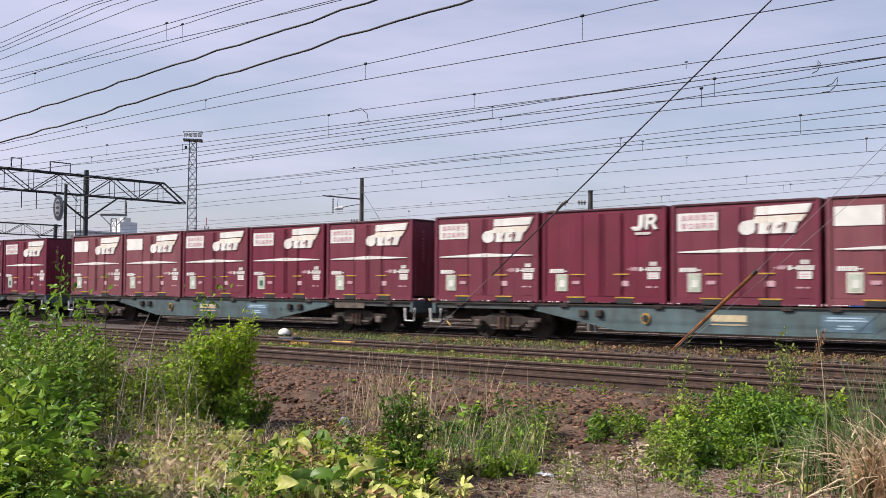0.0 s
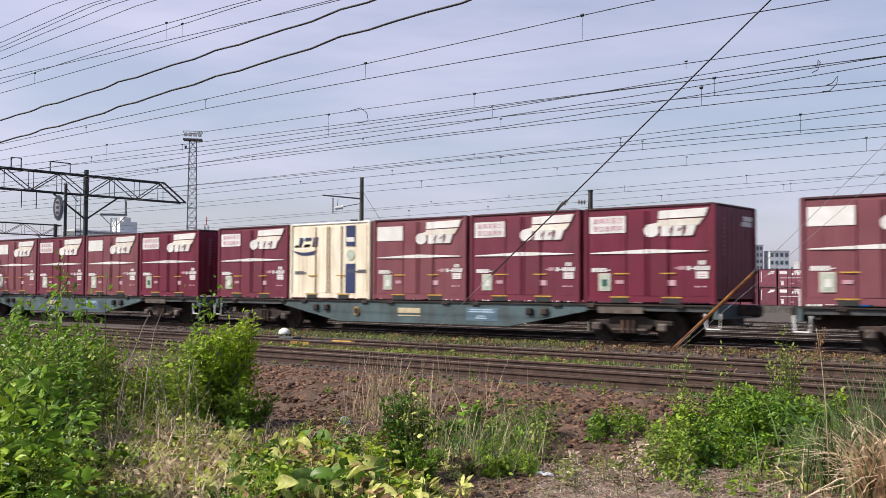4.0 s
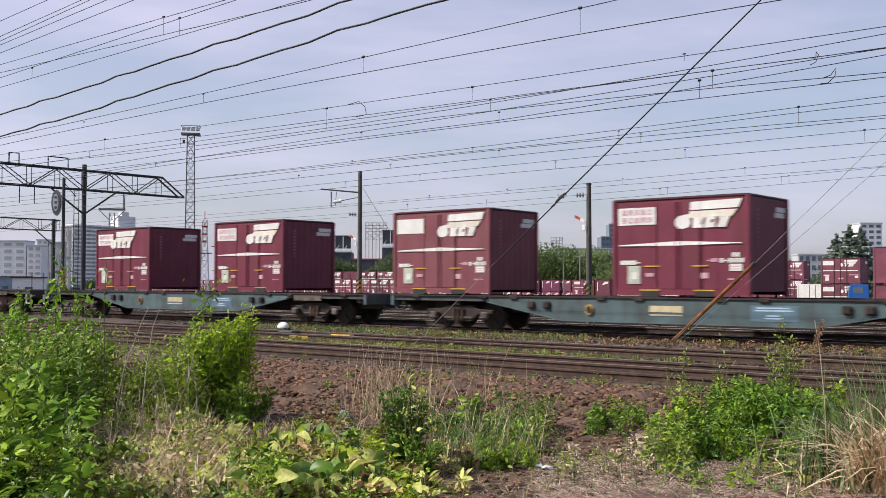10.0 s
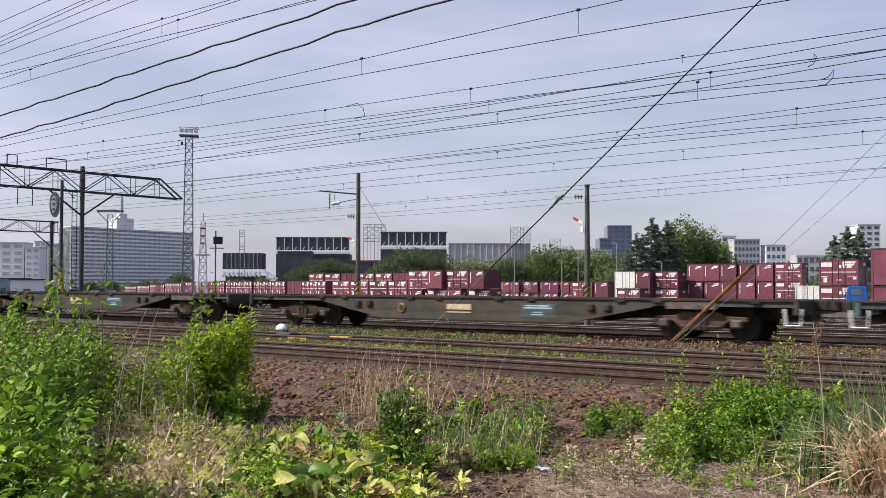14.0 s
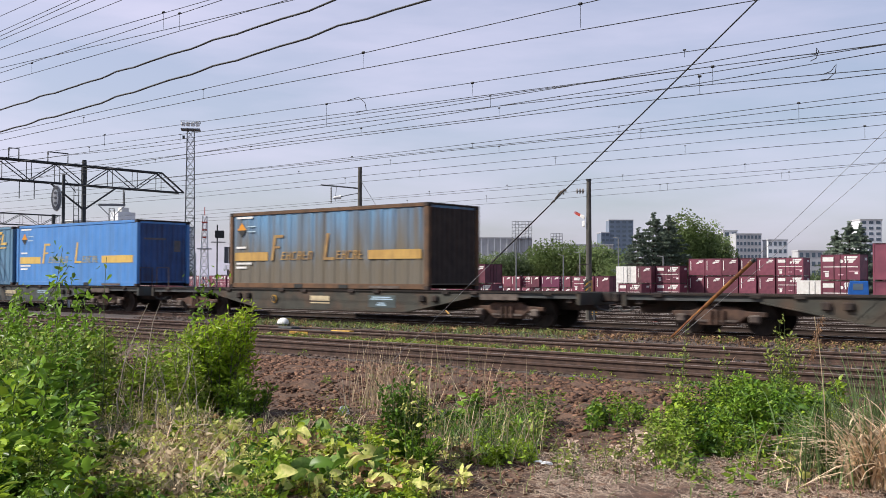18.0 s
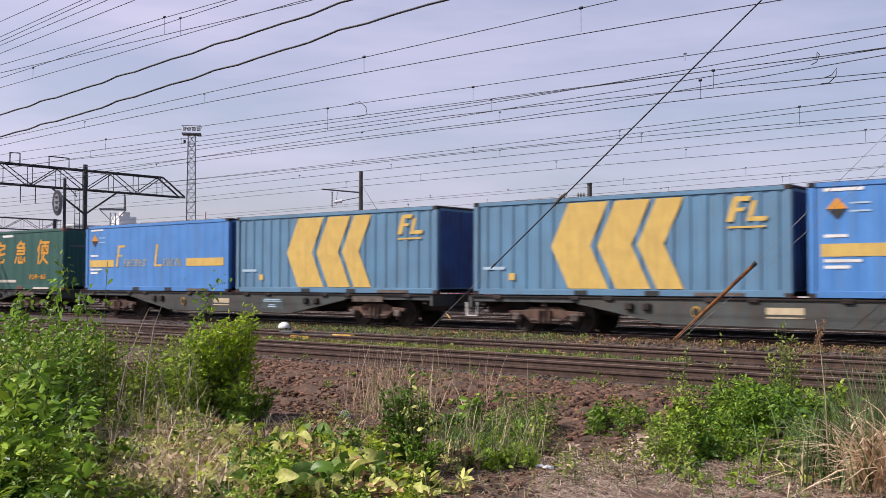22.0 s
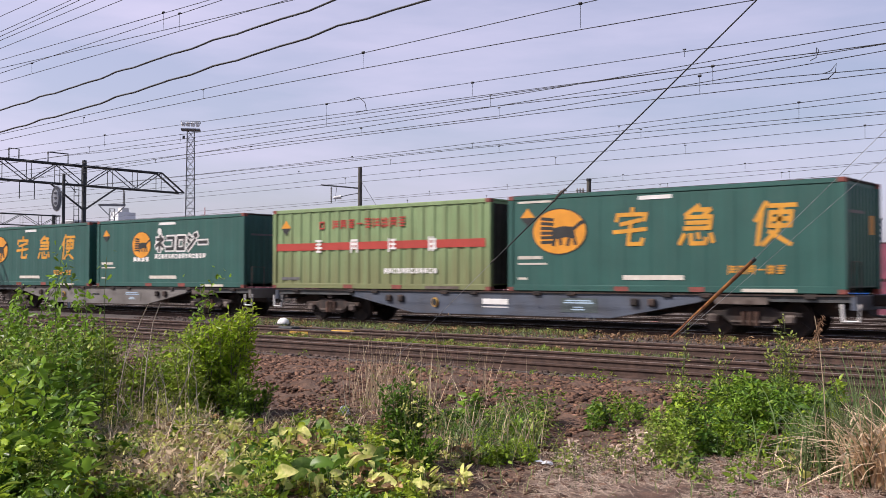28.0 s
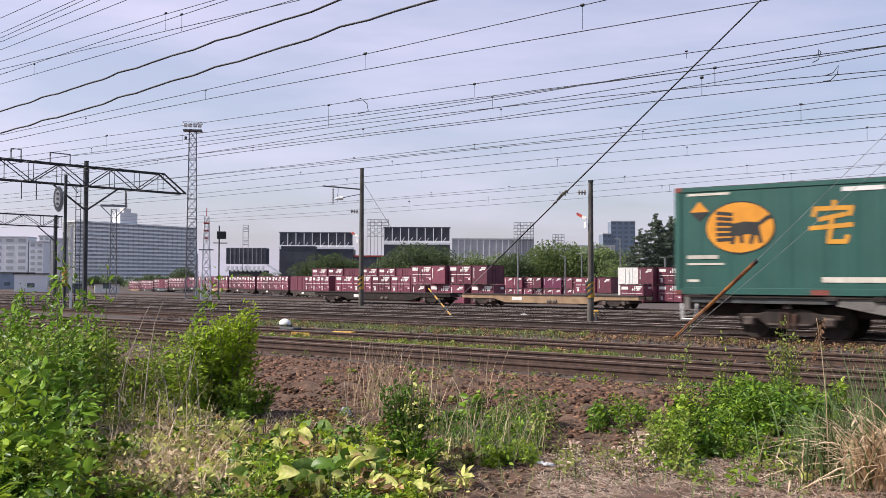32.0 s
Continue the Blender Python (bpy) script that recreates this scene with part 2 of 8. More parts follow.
    facade=surface("pale_facade", (0.82, 0.83, 0.84), (0.76, 0.77, 0.78), 0.1, 0.85),
    # far walls and windows: paled so the colour itself holds distance haze
    hazed_wall=surface("haze_paled_facade", (0.48, 0.5, 0.51), (0.4, 0.42, 0.43), 0.4, 0.6),
    glass_far=surface("far_window", (0.12, 0.16, 0.2), (0.09, 0.12, 0.15), 0.3, 0.25),
    stand=surface("dark_stand_cladding", (0.075, 0.08, 0.095), (0.05, 0.055, 0.07), 0.2, 0.6),
    leaf_a=surface("fresh_leaf", (0.335, 0.45, 0.042), (0.19, 0.295, 0.026), 3, 0.36, island=0.5, through_light=0.32),
    leaf_b=surface("mid_green_leaf", (0.24, 0.345, 0.035), (0.13, 0.21, 0.022), 3, 0.4, island=0.5, through_light=0.28),
    leaf_c=surface("yellowing_leaf", (0.74, 0.68, 0.26), (0.42, 0.48, 0.1), 24, 0.5, island=0.4, through_light=0.3),
    leaf_d=surface("grey_green_leaf", (0.33, 0.37, 0.085), (0.21, 0.26, 0.055), 3, 0.5, island=0.45, through_light=0.25),
    brown_leaf=surface("withered_leaf", (0.42, 0.28, 0.14), (0.18, 0.1, 0.05), 24, 0.8, island=0.5, through_light=0.15),
    old_straw=surface("weathered_straw", (0.62, 0.49, 0.38), (0.42, 0.31, 0.235), 6, 0.85, island=0.45, through_light=0.1),
    straw=surface("dry_straw", (0.6, 0.48, 0.32), (0.42, 0.32, 0.2), 6, 0.8, island=0.4, through_light=0.15),
    twig=surface("grey_twig", (0.22, 0.18, 0.14), (0.13, 0.1, 0.08), 6, 0.9, island=0.3),
    grass=surface("grass_blade", (0.22, 0.28, 0.09), (0.13, 0.19, 0.055), 3, 0.45, island=0.5, through_light=0.25),
    # far foliage greens carry a veil of distance haze in their base colour
    far_leaf=surface("hazed_tree_leaf", (0.135, 0.175, 0.085), (0.1, 0.14, 0.06), 0.3, 0.8, island=0.15, through_light=0.35),
    conifer=surface("hazed_conifer_needle", (0.19, 0.235, 0.175), (0.14, 0.18, 0.135), 0.3, 0.7, island=0.3, through_light=0.3),
    bark=surface("bark", (0.09, 0.07, 0.055), (0.05, 0.04, 0.03), 3, 0.95, 0.4),
    litter=surface("pale_litter", (0.75, 0.76, 0.78), (0.55, 0.56, 0.6), 12, 0.5),
    cab_blue=surface("truck_blue", (0.02, 0.12, 0.42), (0.018, 0.1, 0.35), 2, 0.35),
)


# ---- building helpers ----
def put(name, bm, material, smooth=False):
    me = bpy.data.meshes.new(name)
    bm.to_mesh(me)
    bm.free()
    me.materials.append(M[material])
    if smooth:
        me.polygons.foreach_set("use_smooth", [True] * len(me.polygons))
    return me


def part(name, bm, material, parent, label="", at=None, smooth=False):
    ob = new(name, put(name, bm, material, smooth) if isinstance(bm, bmesh.types.BMesh) else bm)
    ob.parent = parent
    if at is not None:
        ob.matrix_basis = at
    return tagged(ob, label) if label else ob


def thing(name, at, label, category, group="", kind=""):
    ob = new(name)
    ob.empty_display_size = 0.2
    ob.matrix_basis = at
    return tagged(ob, label, category, group, kind)


def solid(name, bm, material, label, category, group="", kind="", at=None, smooth=False):
    ob = new(name, put(name, bm, material, smooth) if isinstance(bm, bmesh.types.BMesh) else bm)
    if at is not None:
        ob.matrix_basis = at
    return tagged(ob, label, category, group, kind)


def box(x0, x1, y0, y1, z0, z1, bm=None, bevel=0.0):
    b = bmesh.new()
    v = [b.verts.new(p) for p in ((x0, y0, z0), (x1, y0, z0), (x1, y1, z0), (x0, y1, z0), (x0, y0, z1), (x1, y0, z1), (x1, y1, z1), (x0, y1, z1))]
    for f in ((3, 2, 1, 0), (4, 5, 6, 7), (0, 1, 5, 4), (1, 2, 6, 5), (2, 3, 7, 6), (3, 0, 4, 7)):
        b.faces.new([v[i] for i in f])
    if bevel:
        bmesh.ops.bevel(b, geom=b.edges[:], offset=bevel, segments=1, affect="EDGES")
    return join(bm, b)


def join(bm, b):
    if bm is None:
        return b
    me = bpy.data.meshes.new("scratch")
    b.to_mesh(me)
    b.free()
    bm.from_mesh(me)
    bpy.data.meshes.remove(me)
    return bm


def prism(pts, y0, y1, bm=None, bevel=0.0):
    """An outline in x and z, drawn out from y0 to y1."""
    b = bmesh.new()
    lo = [b.verts.new((x, y0, z)) for x, z in pts]
    hi = [b.verts.new((x, y1, z)) for x, z in pts]
    b.faces.new(lo)
    b.faces.new(hi[::-1])
    n = len(pts)
    for i in range(n):
        b.faces.new((lo[i], hi[i], hi[(i + 1) % n], lo[(i + 1) % n]))
    bmesh.ops.recalc_face_normals(b, faces=b.faces[:])
    if bevel:
        bmesh.ops.bevel(b, geom=b.edges[:], offset=bevel, segments=1, affect="EDGES")
    return join(bm, b)


def tube(points, r, n=6, bm=None, r_end=None):
    """A round bar along points, tapering to r_end."""
    b = bm or bmesh.new()
    pts = [Vector(p) for p in points]
    rings = []
    for i, p in enumerate(pts):
        d = (pts[min(i + 1, len(pts) - 1)] - pts[max(i - 1, 0)]).normalized()
        u = d.cross(Vector((0, 0, 1)) if abs(d.z) < 0.9 else Vector((1, 0, 0))).normalized()
        w = d.cross(u)
        rr = r if r_end is None else r + (r_end - r) * i / (len(pts) - 1)
        rings.append([b.verts.new(p + (u * math.cos(a) + w * math.sin(a)) * rr) for a in (2 * math.pi * k / n for k in range(n))])
    for a, c in zip(rings, rings[1:]):
        for k in range(n):
            b.faces.new((a[k], a[(k + 1) % n], c[(k + 1) % n], c[k]))
    b.faces.new(rings[0][::-1])
    b.faces.new(rings[-1])
    return b


def disc(cx, cz, rx, rz, y0, y1, n=24, bm=None):
    return prism([(cx + rx * math.cos(2 * math.pi * k / n), cz + rz * math.sin(2 * math.pi * k / n)) for k in range(n)], y0, y1, bm)


def raw_mesh(name, verts, faces, material, smooth=False):
    """A mesh out of arrays of corners and equal-sided faces."""
    verts, faces = np.asarray(verts, np.float32), np.asarray(faces, np.int32)
    me = bpy.data.meshes.new(name)
    k = faces.shape[1]
    me.vertices.add(len(verts))
    me.vertices.foreach_set("co", verts.ravel())
    me.loops.add(faces.size)
    me.loops.foreach_set("vertex_index", faces.ravel())
    me.polygons.add(len(faces))
    me.polygons.foreach_set("loop_start", np.arange(0, faces.size, k, dtype=np.int32))
    me.update(calc_edges=True)
    me.materials.append(M[material])
    if smooth:
        me.polygons.foreach_set("use_smooth", [True] * len(faces))
    return me


def corrugated(along, face, lo, hi, z0, z1, n, depth, flip=1, bm=None):
    """A pressed steel sheet with n trapezoid ribs, standing out by depth from face; along is the axis the ribs follow one another on."""
    b = bm or bmesh.new()
    pts = [(lo, 0.0)]
    w = (hi - lo) / n
    for k in range(n):
        a = lo + k * w
        pts += [(a + w * 0.22, 0.0), (a + w * 0.32, depth), (a + w * 0.68, depth), (a + w * 0.78, 0.0)]
    pts.append((hi, 0.0))
    at = (lambda p, z: (p[0], face + flip * p[1], z)) if along == "x" else (lambda p, z: (face + flip * p[1], p[0], z))
    lower = [b.verts.new(at(p, z0)) for p in pts]
    upper = [b.verts.new(at(p, z1)) for p in pts]
    for i in range(len(pts) - 1):
        b.faces.new((lower[i], lower[i + 1], upper[i + 1], upper[i]))
    back = face - flip * 0.004
    at2 = (lambda q, z: (q, back, z)) if along == "x" else (lambda q, z: (back, q, z))
    c = [b.verts.new(at2(q, z)) for q, z in ((lo, z0), (hi, z0), (hi, z1), (lo, z1))]
    b.faces.new(c)
    b.faces.new([c[0]] + lower + [c[1]])
    b.faces.new([c[3]] + upper + [c[2]])
    b.faces.new((c[0], lower[0], upper[0], c[3]))
    b.faces.new((c[1], lower[-1], upper[-1], c[2]))
    bmesh.ops.recalc_face_normals(b, faces=b.faces[:])
    return b


rng = np.random.default_rng(7)


def smooth_step(a, b, v):
    t = np.clip((v - a) / (b - a), 0, 1)
    return t * t * (3 - 2 * t)


def ground(x, y):
    """The height of the ground: trampled verge, ballast shoulder, track bed, and the yard that lies lower behind."""
    x, y = np.asarray(x, float), np.asarray(y, float)
    z = -0.36 + 0.16 * smooth_step(9.6, 12.9, y) + 0.02 * smooth_step(13.2, 14.0, y)
    z = z + 0.10 * smooth_step(9.9, 10.6, y) * (1 - smooth_step(12.2, 13.2, y))
    z = z + 0.14 * smooth_step(20.3, 21.2, y) * (1 - smooth_step(22.4, 23.2, y))
    yard = -1.62 + 0.55 * smooth_step(-75, -40, x)
    return z + yard * smooth_step(36, 72, y) - 1.25 * smooth_step(145, 185, y)


def gz(x, y):
    return float(ground(x, y))

# ---- ground: one sheet to the horizon ----
def ground_sheet():
    xs = np.concatenate([[-2500, -1200, -600, -300, -200, -140, -100, -70], np.arange(-50, -16, 1.0), np.arange(-16, 4, 0.16), np.arange(4, 20, 1.0), [30, 60, 120, 300, 800, 2500]])
    ys = np.concatenate([[-1500, -400, -100, -30, -10, -4, 0, 1.5], np.arange(2.5, 14.2, 0.13), np.arange(14.3, 40, 0.8), np.arange(42, 100, 4), [120, 160, 250, 500, 1000, 2500]])
    gx, gy = np.meshgrid(xs, ys)
    z = ground(gx, gy)
    near = (gx > -17) & (gx < 4.5) & (gy > 2.4) & (gy < 13.8)
    bank = smooth_step(9.4, 10.4, gy) * (1 - smooth_step(12.9, 13.7, gy))
    bump = np.zeros_like(z)
    for i, j in zip(*np.nonzero(near)):
        p = Vector((gx[i, j], gy[i, j], 0))
        bump[i, j] = 0.03 * noise.noise(p * 0.9) + (0.02 + 0.08 * bank[i, j]) * noise.noise(p * 3.1) + 0.08 * bank[i, j] * noise.noise(p * 5.2)
    z = z + bump
    n, m = z.shape
    idx = np.arange(n * m).reshape(n, m)
    f = np.stack([idx[:-1, :-1], idx[:-1, 1:], idx[1:, 1:], idx[1:, :-1]], -1).reshape(-1, 4)
    return raw_mesh("ground", np.stack([gx, gy, z], -1).reshape(-1, 3), f, "soil", True)


def lay_ballast(m):
    """Dark ballast takes the place of bare soil from the first rails on, in an uneven line."""
    t = m.node_tree
    b = t.nodes["Principled BSDF"]
    soil_col = b.inputs["Base Color"].links[0].from_socket
    co = t.nodes.new("ShaderNodeTexCoord")
    sp = t.nodes.new("ShaderNodeSeparateXYZ")
    t.links.new(co.outputs["Object"], sp.inputs["Vector"])
    edge = t.nodes.new("ShaderNodeTexNoise")
    edge.inputs["Scale"].default_value = 1.4
    t.links.new(co.outputs["Object"], edge.inputs["Vector"])
    ad = t.nodes.new("ShaderNodeMath")
    ad.operation = "MULTIPLY_ADD"
    ad.inputs[1].default_value = 1.6
    t.links.new(edge.outputs["Fac"], ad.inputs[0])
    t.links.new(sp.outputs["Y"], ad.inputs[2])
    r = t.nodes.new("ShaderNodeMapRange")
    r.inputs["From Min"].default_value, r.inputs["From Max"].default_value = 14.2, 15.0
    t.links.new(ad.outputs[0], r.inputs["Value"])
    grain = t.nodes.new("ShaderNodeTexNoise")
    grain.inputs["Scale"].default_value, grain.inputs["Detail"].default_value = 9.0, 5
    patch = t.nodes.new("ShaderNodeTexNoise")
    patch.inputs["Scale"].default_value, patch.inputs["Detail"].default_value = 0.35, 4
    cols = []
    for n, a, c in ((grain, (0.045, 0.034, 0.029), (0.13, 0.1, 0.085)), (patch, (0.075, 0.048, 0.036), (0.12, 0.105, 0.095))):
        t.links.new(co.outputs["Object"], n.inputs["Vector"])
        k = t.nodes.new("ShaderNodeMix")
        k.data_type = "RGBA"
        k.inputs["A"].default_value, k.inputs["B"].default_value = (*a, 1), (*c, 1)
        t.links.new(n.outputs["Fac"], k.inputs["Factor"])
        cols.append(k.outputs["Result"])
    for x, y, f in ((cols[0], cols[1], 0.4), (soil_col, None, None)):
        k = t.nodes.new("ShaderNodeMix")
        k.data_type = "RGBA"
        t.links.new(x, k.inputs["A"])
        t.links.new(y or bed, k.inputs["B"])
        if f:
            k.inputs["Factor"].default_value = f
            bed = k.outputs["Result"]
        else:
            t.links.new(r.outputs["Result"], k.inputs["Factor"])
            t.links.new(k.outputs["Result"], b.inputs["Base Color"])


lay_ballast(M["soil"])
tagged(new("ground", ground_sheet()), "bare brown soil with ballast and trampled verge", "ground", kind="structure")


# ---- railway tracks ----
GAUGE = 1.067
X_LO, X_HI = -420.0, 90.0


def rail_mesh(material, x0, x1):
    b = bmesh.new()
    half = [(-0.065, -0.15), (0.065, -0.15), (0.065, -0.138), (0.012, -0.118), (0.011, -0.045), (0.034, -0.034), (0.034, -0.006), (0.026, 0), (-0.026, 0), (-0.034, -0.006), (-0.034, -0.034), (-0.011, -0.045), (-0.012, -0.118), (-0.065, -0.138)]
    lo = [b.verts.new((x0, y, z)) for y, z in half]
    hi = [b.verts.new((x1, y, z)) for y, z in half]
    for i in range(len(half)):
        k = (i + 1) % len(half)
        b.faces.new((lo[i], hi[i], hi[k], lo[k]))
    b.faces.new(lo)
    b.faces.new(hi[::-1])
    bmesh.ops.recalc_face_normals(b, faces=b.faces[:])
    return put("rail", b, material)


def sleeper_mesh():
    return put("sleeper", box(-0.1, 0.1, -1.05, 1.05, -0.14, 0.0, bevel=0.008), "sleeper")


M["yard_rail"] = surface("dark_rusty_rail", (0.045, 0.028, 0.022), (0.025, 0.017, 0.014), 5, 0.85, 0.2)
M["yard_head"] = surface("yard_rail_head", (0.5, 0.44, 0.4), (0.34, 0.29, 0.26), 2, 0.5, 0)
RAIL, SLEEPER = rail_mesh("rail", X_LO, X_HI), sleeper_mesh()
YARD_RAIL = rail_mesh("yard_rail", X_LO, X_HI)
YARD_HEAD = put("running_band", box(X_LO, X_HI, -0.034, 0.034, 0.0, 0.004), "yard_head")
RUNNING = put("running_band", box(X_LO, X_HI, -0.02, 0.02, 0.0, 0.0025), "rail_top")
DULL = put("running_band", box(X_LO, X_HI, -0.03, 0.03, 0.0, 0.003), "rail_dull")


def track(y, z, label, x_near, polished):
    bed = bmesh.new()
    t = thing("railway_track", pose(0, y, z), label, "railway track", "tracks of the yard", "structure")
    for side in (-1, 1):
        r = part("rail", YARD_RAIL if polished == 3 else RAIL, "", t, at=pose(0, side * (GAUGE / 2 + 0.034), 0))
        if polished:
            part("running_band", (DULL, RUNNING, YARD_HEAD)[polished - 1], "", r, "worn running band")
    x = x_near[0]
    while x < x_near[1]:
        part("sleeper", SLEEPER, "", t, at=pose(x, 0.03 * math.sin(x * 7), -0.152, 0, 0, 1.2 * math.sin(x * 3.1)))
        x += 0.64
    far = []
    for a, b2 in ((-160, x_near[0]), (x_near[1], 30)):
        xx = a
        while xx < b2 - 0.4:
            far.append(xx)
            xx += 0.64
    v, f = [], []
    for xx in far:
        k = len(v)
        for dx, dy, dz in ((-1, -1, 0), (1, -1, 0), (1, 1, 0), (-1, 1, 0), (-1, -1, 1), (1, -1, 1), (1, 1, 1), (-1, 1, 1)):
            v.append((xx + dx * 0.1, dy * 1.05, -0.29 + dz * 0.138))
        f += [(k + 4, k + 5, k + 6, k + 7), (k, k + 1, k + 5, k + 4), (k + 1, k + 2, k + 6, k + 5), (k + 2, k + 3, k + 7, k + 6), (k + 3, k, k + 4, k + 7)]
    o = part("sleepers", raw_mesh("sleepers", v, f, "sleeper"), "", t)
    tagged(o, kind="stuff")
    return t


TRAIN_Y = 24.58
track(TRAIN_Y, 0.0, "main freight track with worn bright rail heads", (-46, -3), 2)
track(19.15, 0.0, "rusty rails on dark wooden sleepers, weeds between", (-36, -3), 1)
track(15.65, 0.0, "rusty siding rails at the edge of the bank", (-30, -2), 1)
for y in (28.4, 32.2, 36.0, 40.2, 44.6, 49.4, 54.5, 60.0, 66.0, 72.5, 78.5):
    track(y, gz(-30, y) + 0.2, "rusty yard track on brown ballast", (-40, -39), 3)
spare = solid("spare_rail", rail_mesh("rail", -26.0, 3.0), "rail", "loose rusty rail lying along the bank's top", "rail", at=pose(0, 14.2, -0.03))

# ---- the freight train ----
FLOOR = 1.015
MOVERS = []      # (thing, its place along the train)
WHEELS = []


def train_x(t):
    u = t / 32.0
    return 240.918 * u + 56.510 * u ** 2 - 22.200 * u ** 3 - 1.026 * u ** 4


def slab(x0, x1, z0, z1, y, thick=0.006):
    """A thin plate on a wall that faces the verge."""
    return box(x0, x1, y - thick, y, z0, z1)


def slanted(x0, x1, z0, z1, lean, y, thick=0.006, bm=None):
    return prism([(x0, z0), (x1, z0), (x1 + lean, z1), (x0 + lean, z1)], y - thick, y, bm)


def stroke(bm, x0, z0, x1, z1, w, y, thick=0.006):
    """A straight painted stroke of width w on a wall that faces the verge."""
    d = Vector((x1 - x0, z1 - z0)).normalized()
    n = Vector((-d.y, d.x)) * w / 2
    e = d * w * 0.35
    return prism([(x0 - e.x + n.x, z0 - e.y + n.y), (x0 - e.x - n.x, z0 - e.y - n.y), (x1 + e.x - n.x, z1 + e.y - n.y), (x1 + e.x + n.x, z1 + e.y + n.y)], y - thick, y, bm)


# painted marks as strokes in a box one wide and one high
MARKS = {
    "roof": ((0, 1, 0, 0.88), (-0.45, 0.85, 0.45, 0.85), (-0.45, 0.85, -0.47, 0.7), (0.45, 0.85, 0.42, 0.7), (0.3, 0.7, -0.3, 0.6), (-0.5, 0.4, 0.5, 0.46), (0, 0.64, 0, 0.08), (0, 0.08, 0.42, 0.08), (0.42, 0.08, 0.44, 0.2)),
    "bars": ((-0.05, 1, -0.38, 0.78), (-0.1, 0.9, 0.3, 0.9), (0.3, 0.9, 0.16, 0.76), (-0.36, 0.72, 0.36, 0.72), (-0.32, 0.58, 0.36, 0.58), (-0.36, 0.44, 0.36, 0.44), (0.36, 0.72, 0.36, 0.44), (-0.36, 0.28, -0.46, 0.06), (-0.16, 0.28, -0.12, 0.06), (-0.12, 0.06, 0.28, 0.06), (0.28, 0.06, 0.3, 0.18), (0.04, 0.3, 0.08, 0.2), (0.42, 0.28, 0.5, 0.1)),
    "split": ((-0.28, 1, -0.5, 0.58), (-0.37, 0.74, -0.37, 0), (-0.18, 0.92, 0.5, 0.92), (-0.12, 0.76, 0.42, 0.76), (-0.12, 0.6, 0.42, 0.6), (-0.12, 0.44, 0.42, 0.44), (-0.12, 0.76, -0.12, 0.44), (0.42, 0.76, 0.42, 0.44), (0.15, 0.92, 0.12, 0.34), (0.12, 0.34, -0.22, 0), (-0.08, 0.3, 0.5, 0)),
    "gate": ((-0.4, 0.9, 0.4, 0.9), (-0.42, 0.62, 0.42, 0.62), (-0.4, 0.9, -0.42, 0.05), (0.4, 0.9, 0.42, 0.05), (0, 0.9, 0, 0.3), (-0.2, 0.32, 0.2, 0.32)),
    "ladder": ((-0.35, 0.95, -0.35, 0.05), (0.1, 0.95, 0.1, 0.05), (-0.35, 0.8, 0.45, 0.8), (-0.35, 0.5, 0.4, 0.5), (-0.45, 0.18, 0.48, 0.18), (0.38, 0.8, 0.34, 0.3)),
    "cross": ((-0.4, 0.78, 0.35, 0.78), (0.35, 0.78, -0.45, 0.3), (-0.02, 0.56, -0.02, 0), (0.12, 0.46, 0.38, 0.28), (0, 1, 0.05, 0.9)),
    "open": ((-0.4, 0.85, 0.38, 0.85), (0.38, 0.85, 0.38, 0.12), (-0.44, 0.12, 0.38, 0.12)),
    "square": ((-0.38, 0.86, 0.38, 0.86), (0.38, 0.86, 0.38, 0.1), (-0.38, 0.1, 0.38, 0.1), (-0.38, 0.86, -0.38, 0.1)),
    "drops": ((-0.4, 0.92, -0.2, 0.8), (-0.45, 0.66, -0.25, 0.54), (-0.38, 0.08, 0.36, 0.7), (0.26, 1, 0.34, 0.88), (0.44, 1.04, 0.52, 0.92)),
    "dash": ((-0.45, 0.5, 0.45, 0.5),),
    "comb": ((-0.42, 0.92, 0.42, 0.92), (-0.36, 0.66, 0.36, 0.66), (-0.42, 0.4, 0.42, 0.4), (-0.3, 0.12, 0.3, 0.12), (0, 0.92, 0, 0.12)),
    "rack": ((-0.4, 0.95, -0.4, 0.05), (-0.15, 0.85, 0.45, 0.85), (-0.15, 0.55, 0.45, 0.55), (-0.15, 0.25, 0.45, 0.25), (0.15, 0.85, 0.15, 0.25)),
}


def mark(kind, x, z, wide, high, w, y, lean=0.0, bm=None):
    """One painted mark, its foot at (x, z)."""
    bm = bm or bmesh.new()
    for k, (a, b, c, d) in enumerate(MARKS[kind]):
        stroke(bm, x + a * wide + b * lean, z + b * high, x + c * wide + d * lean, z + d * high, w, y - 0.0004 * (k % 4), 0.005)
    return bm


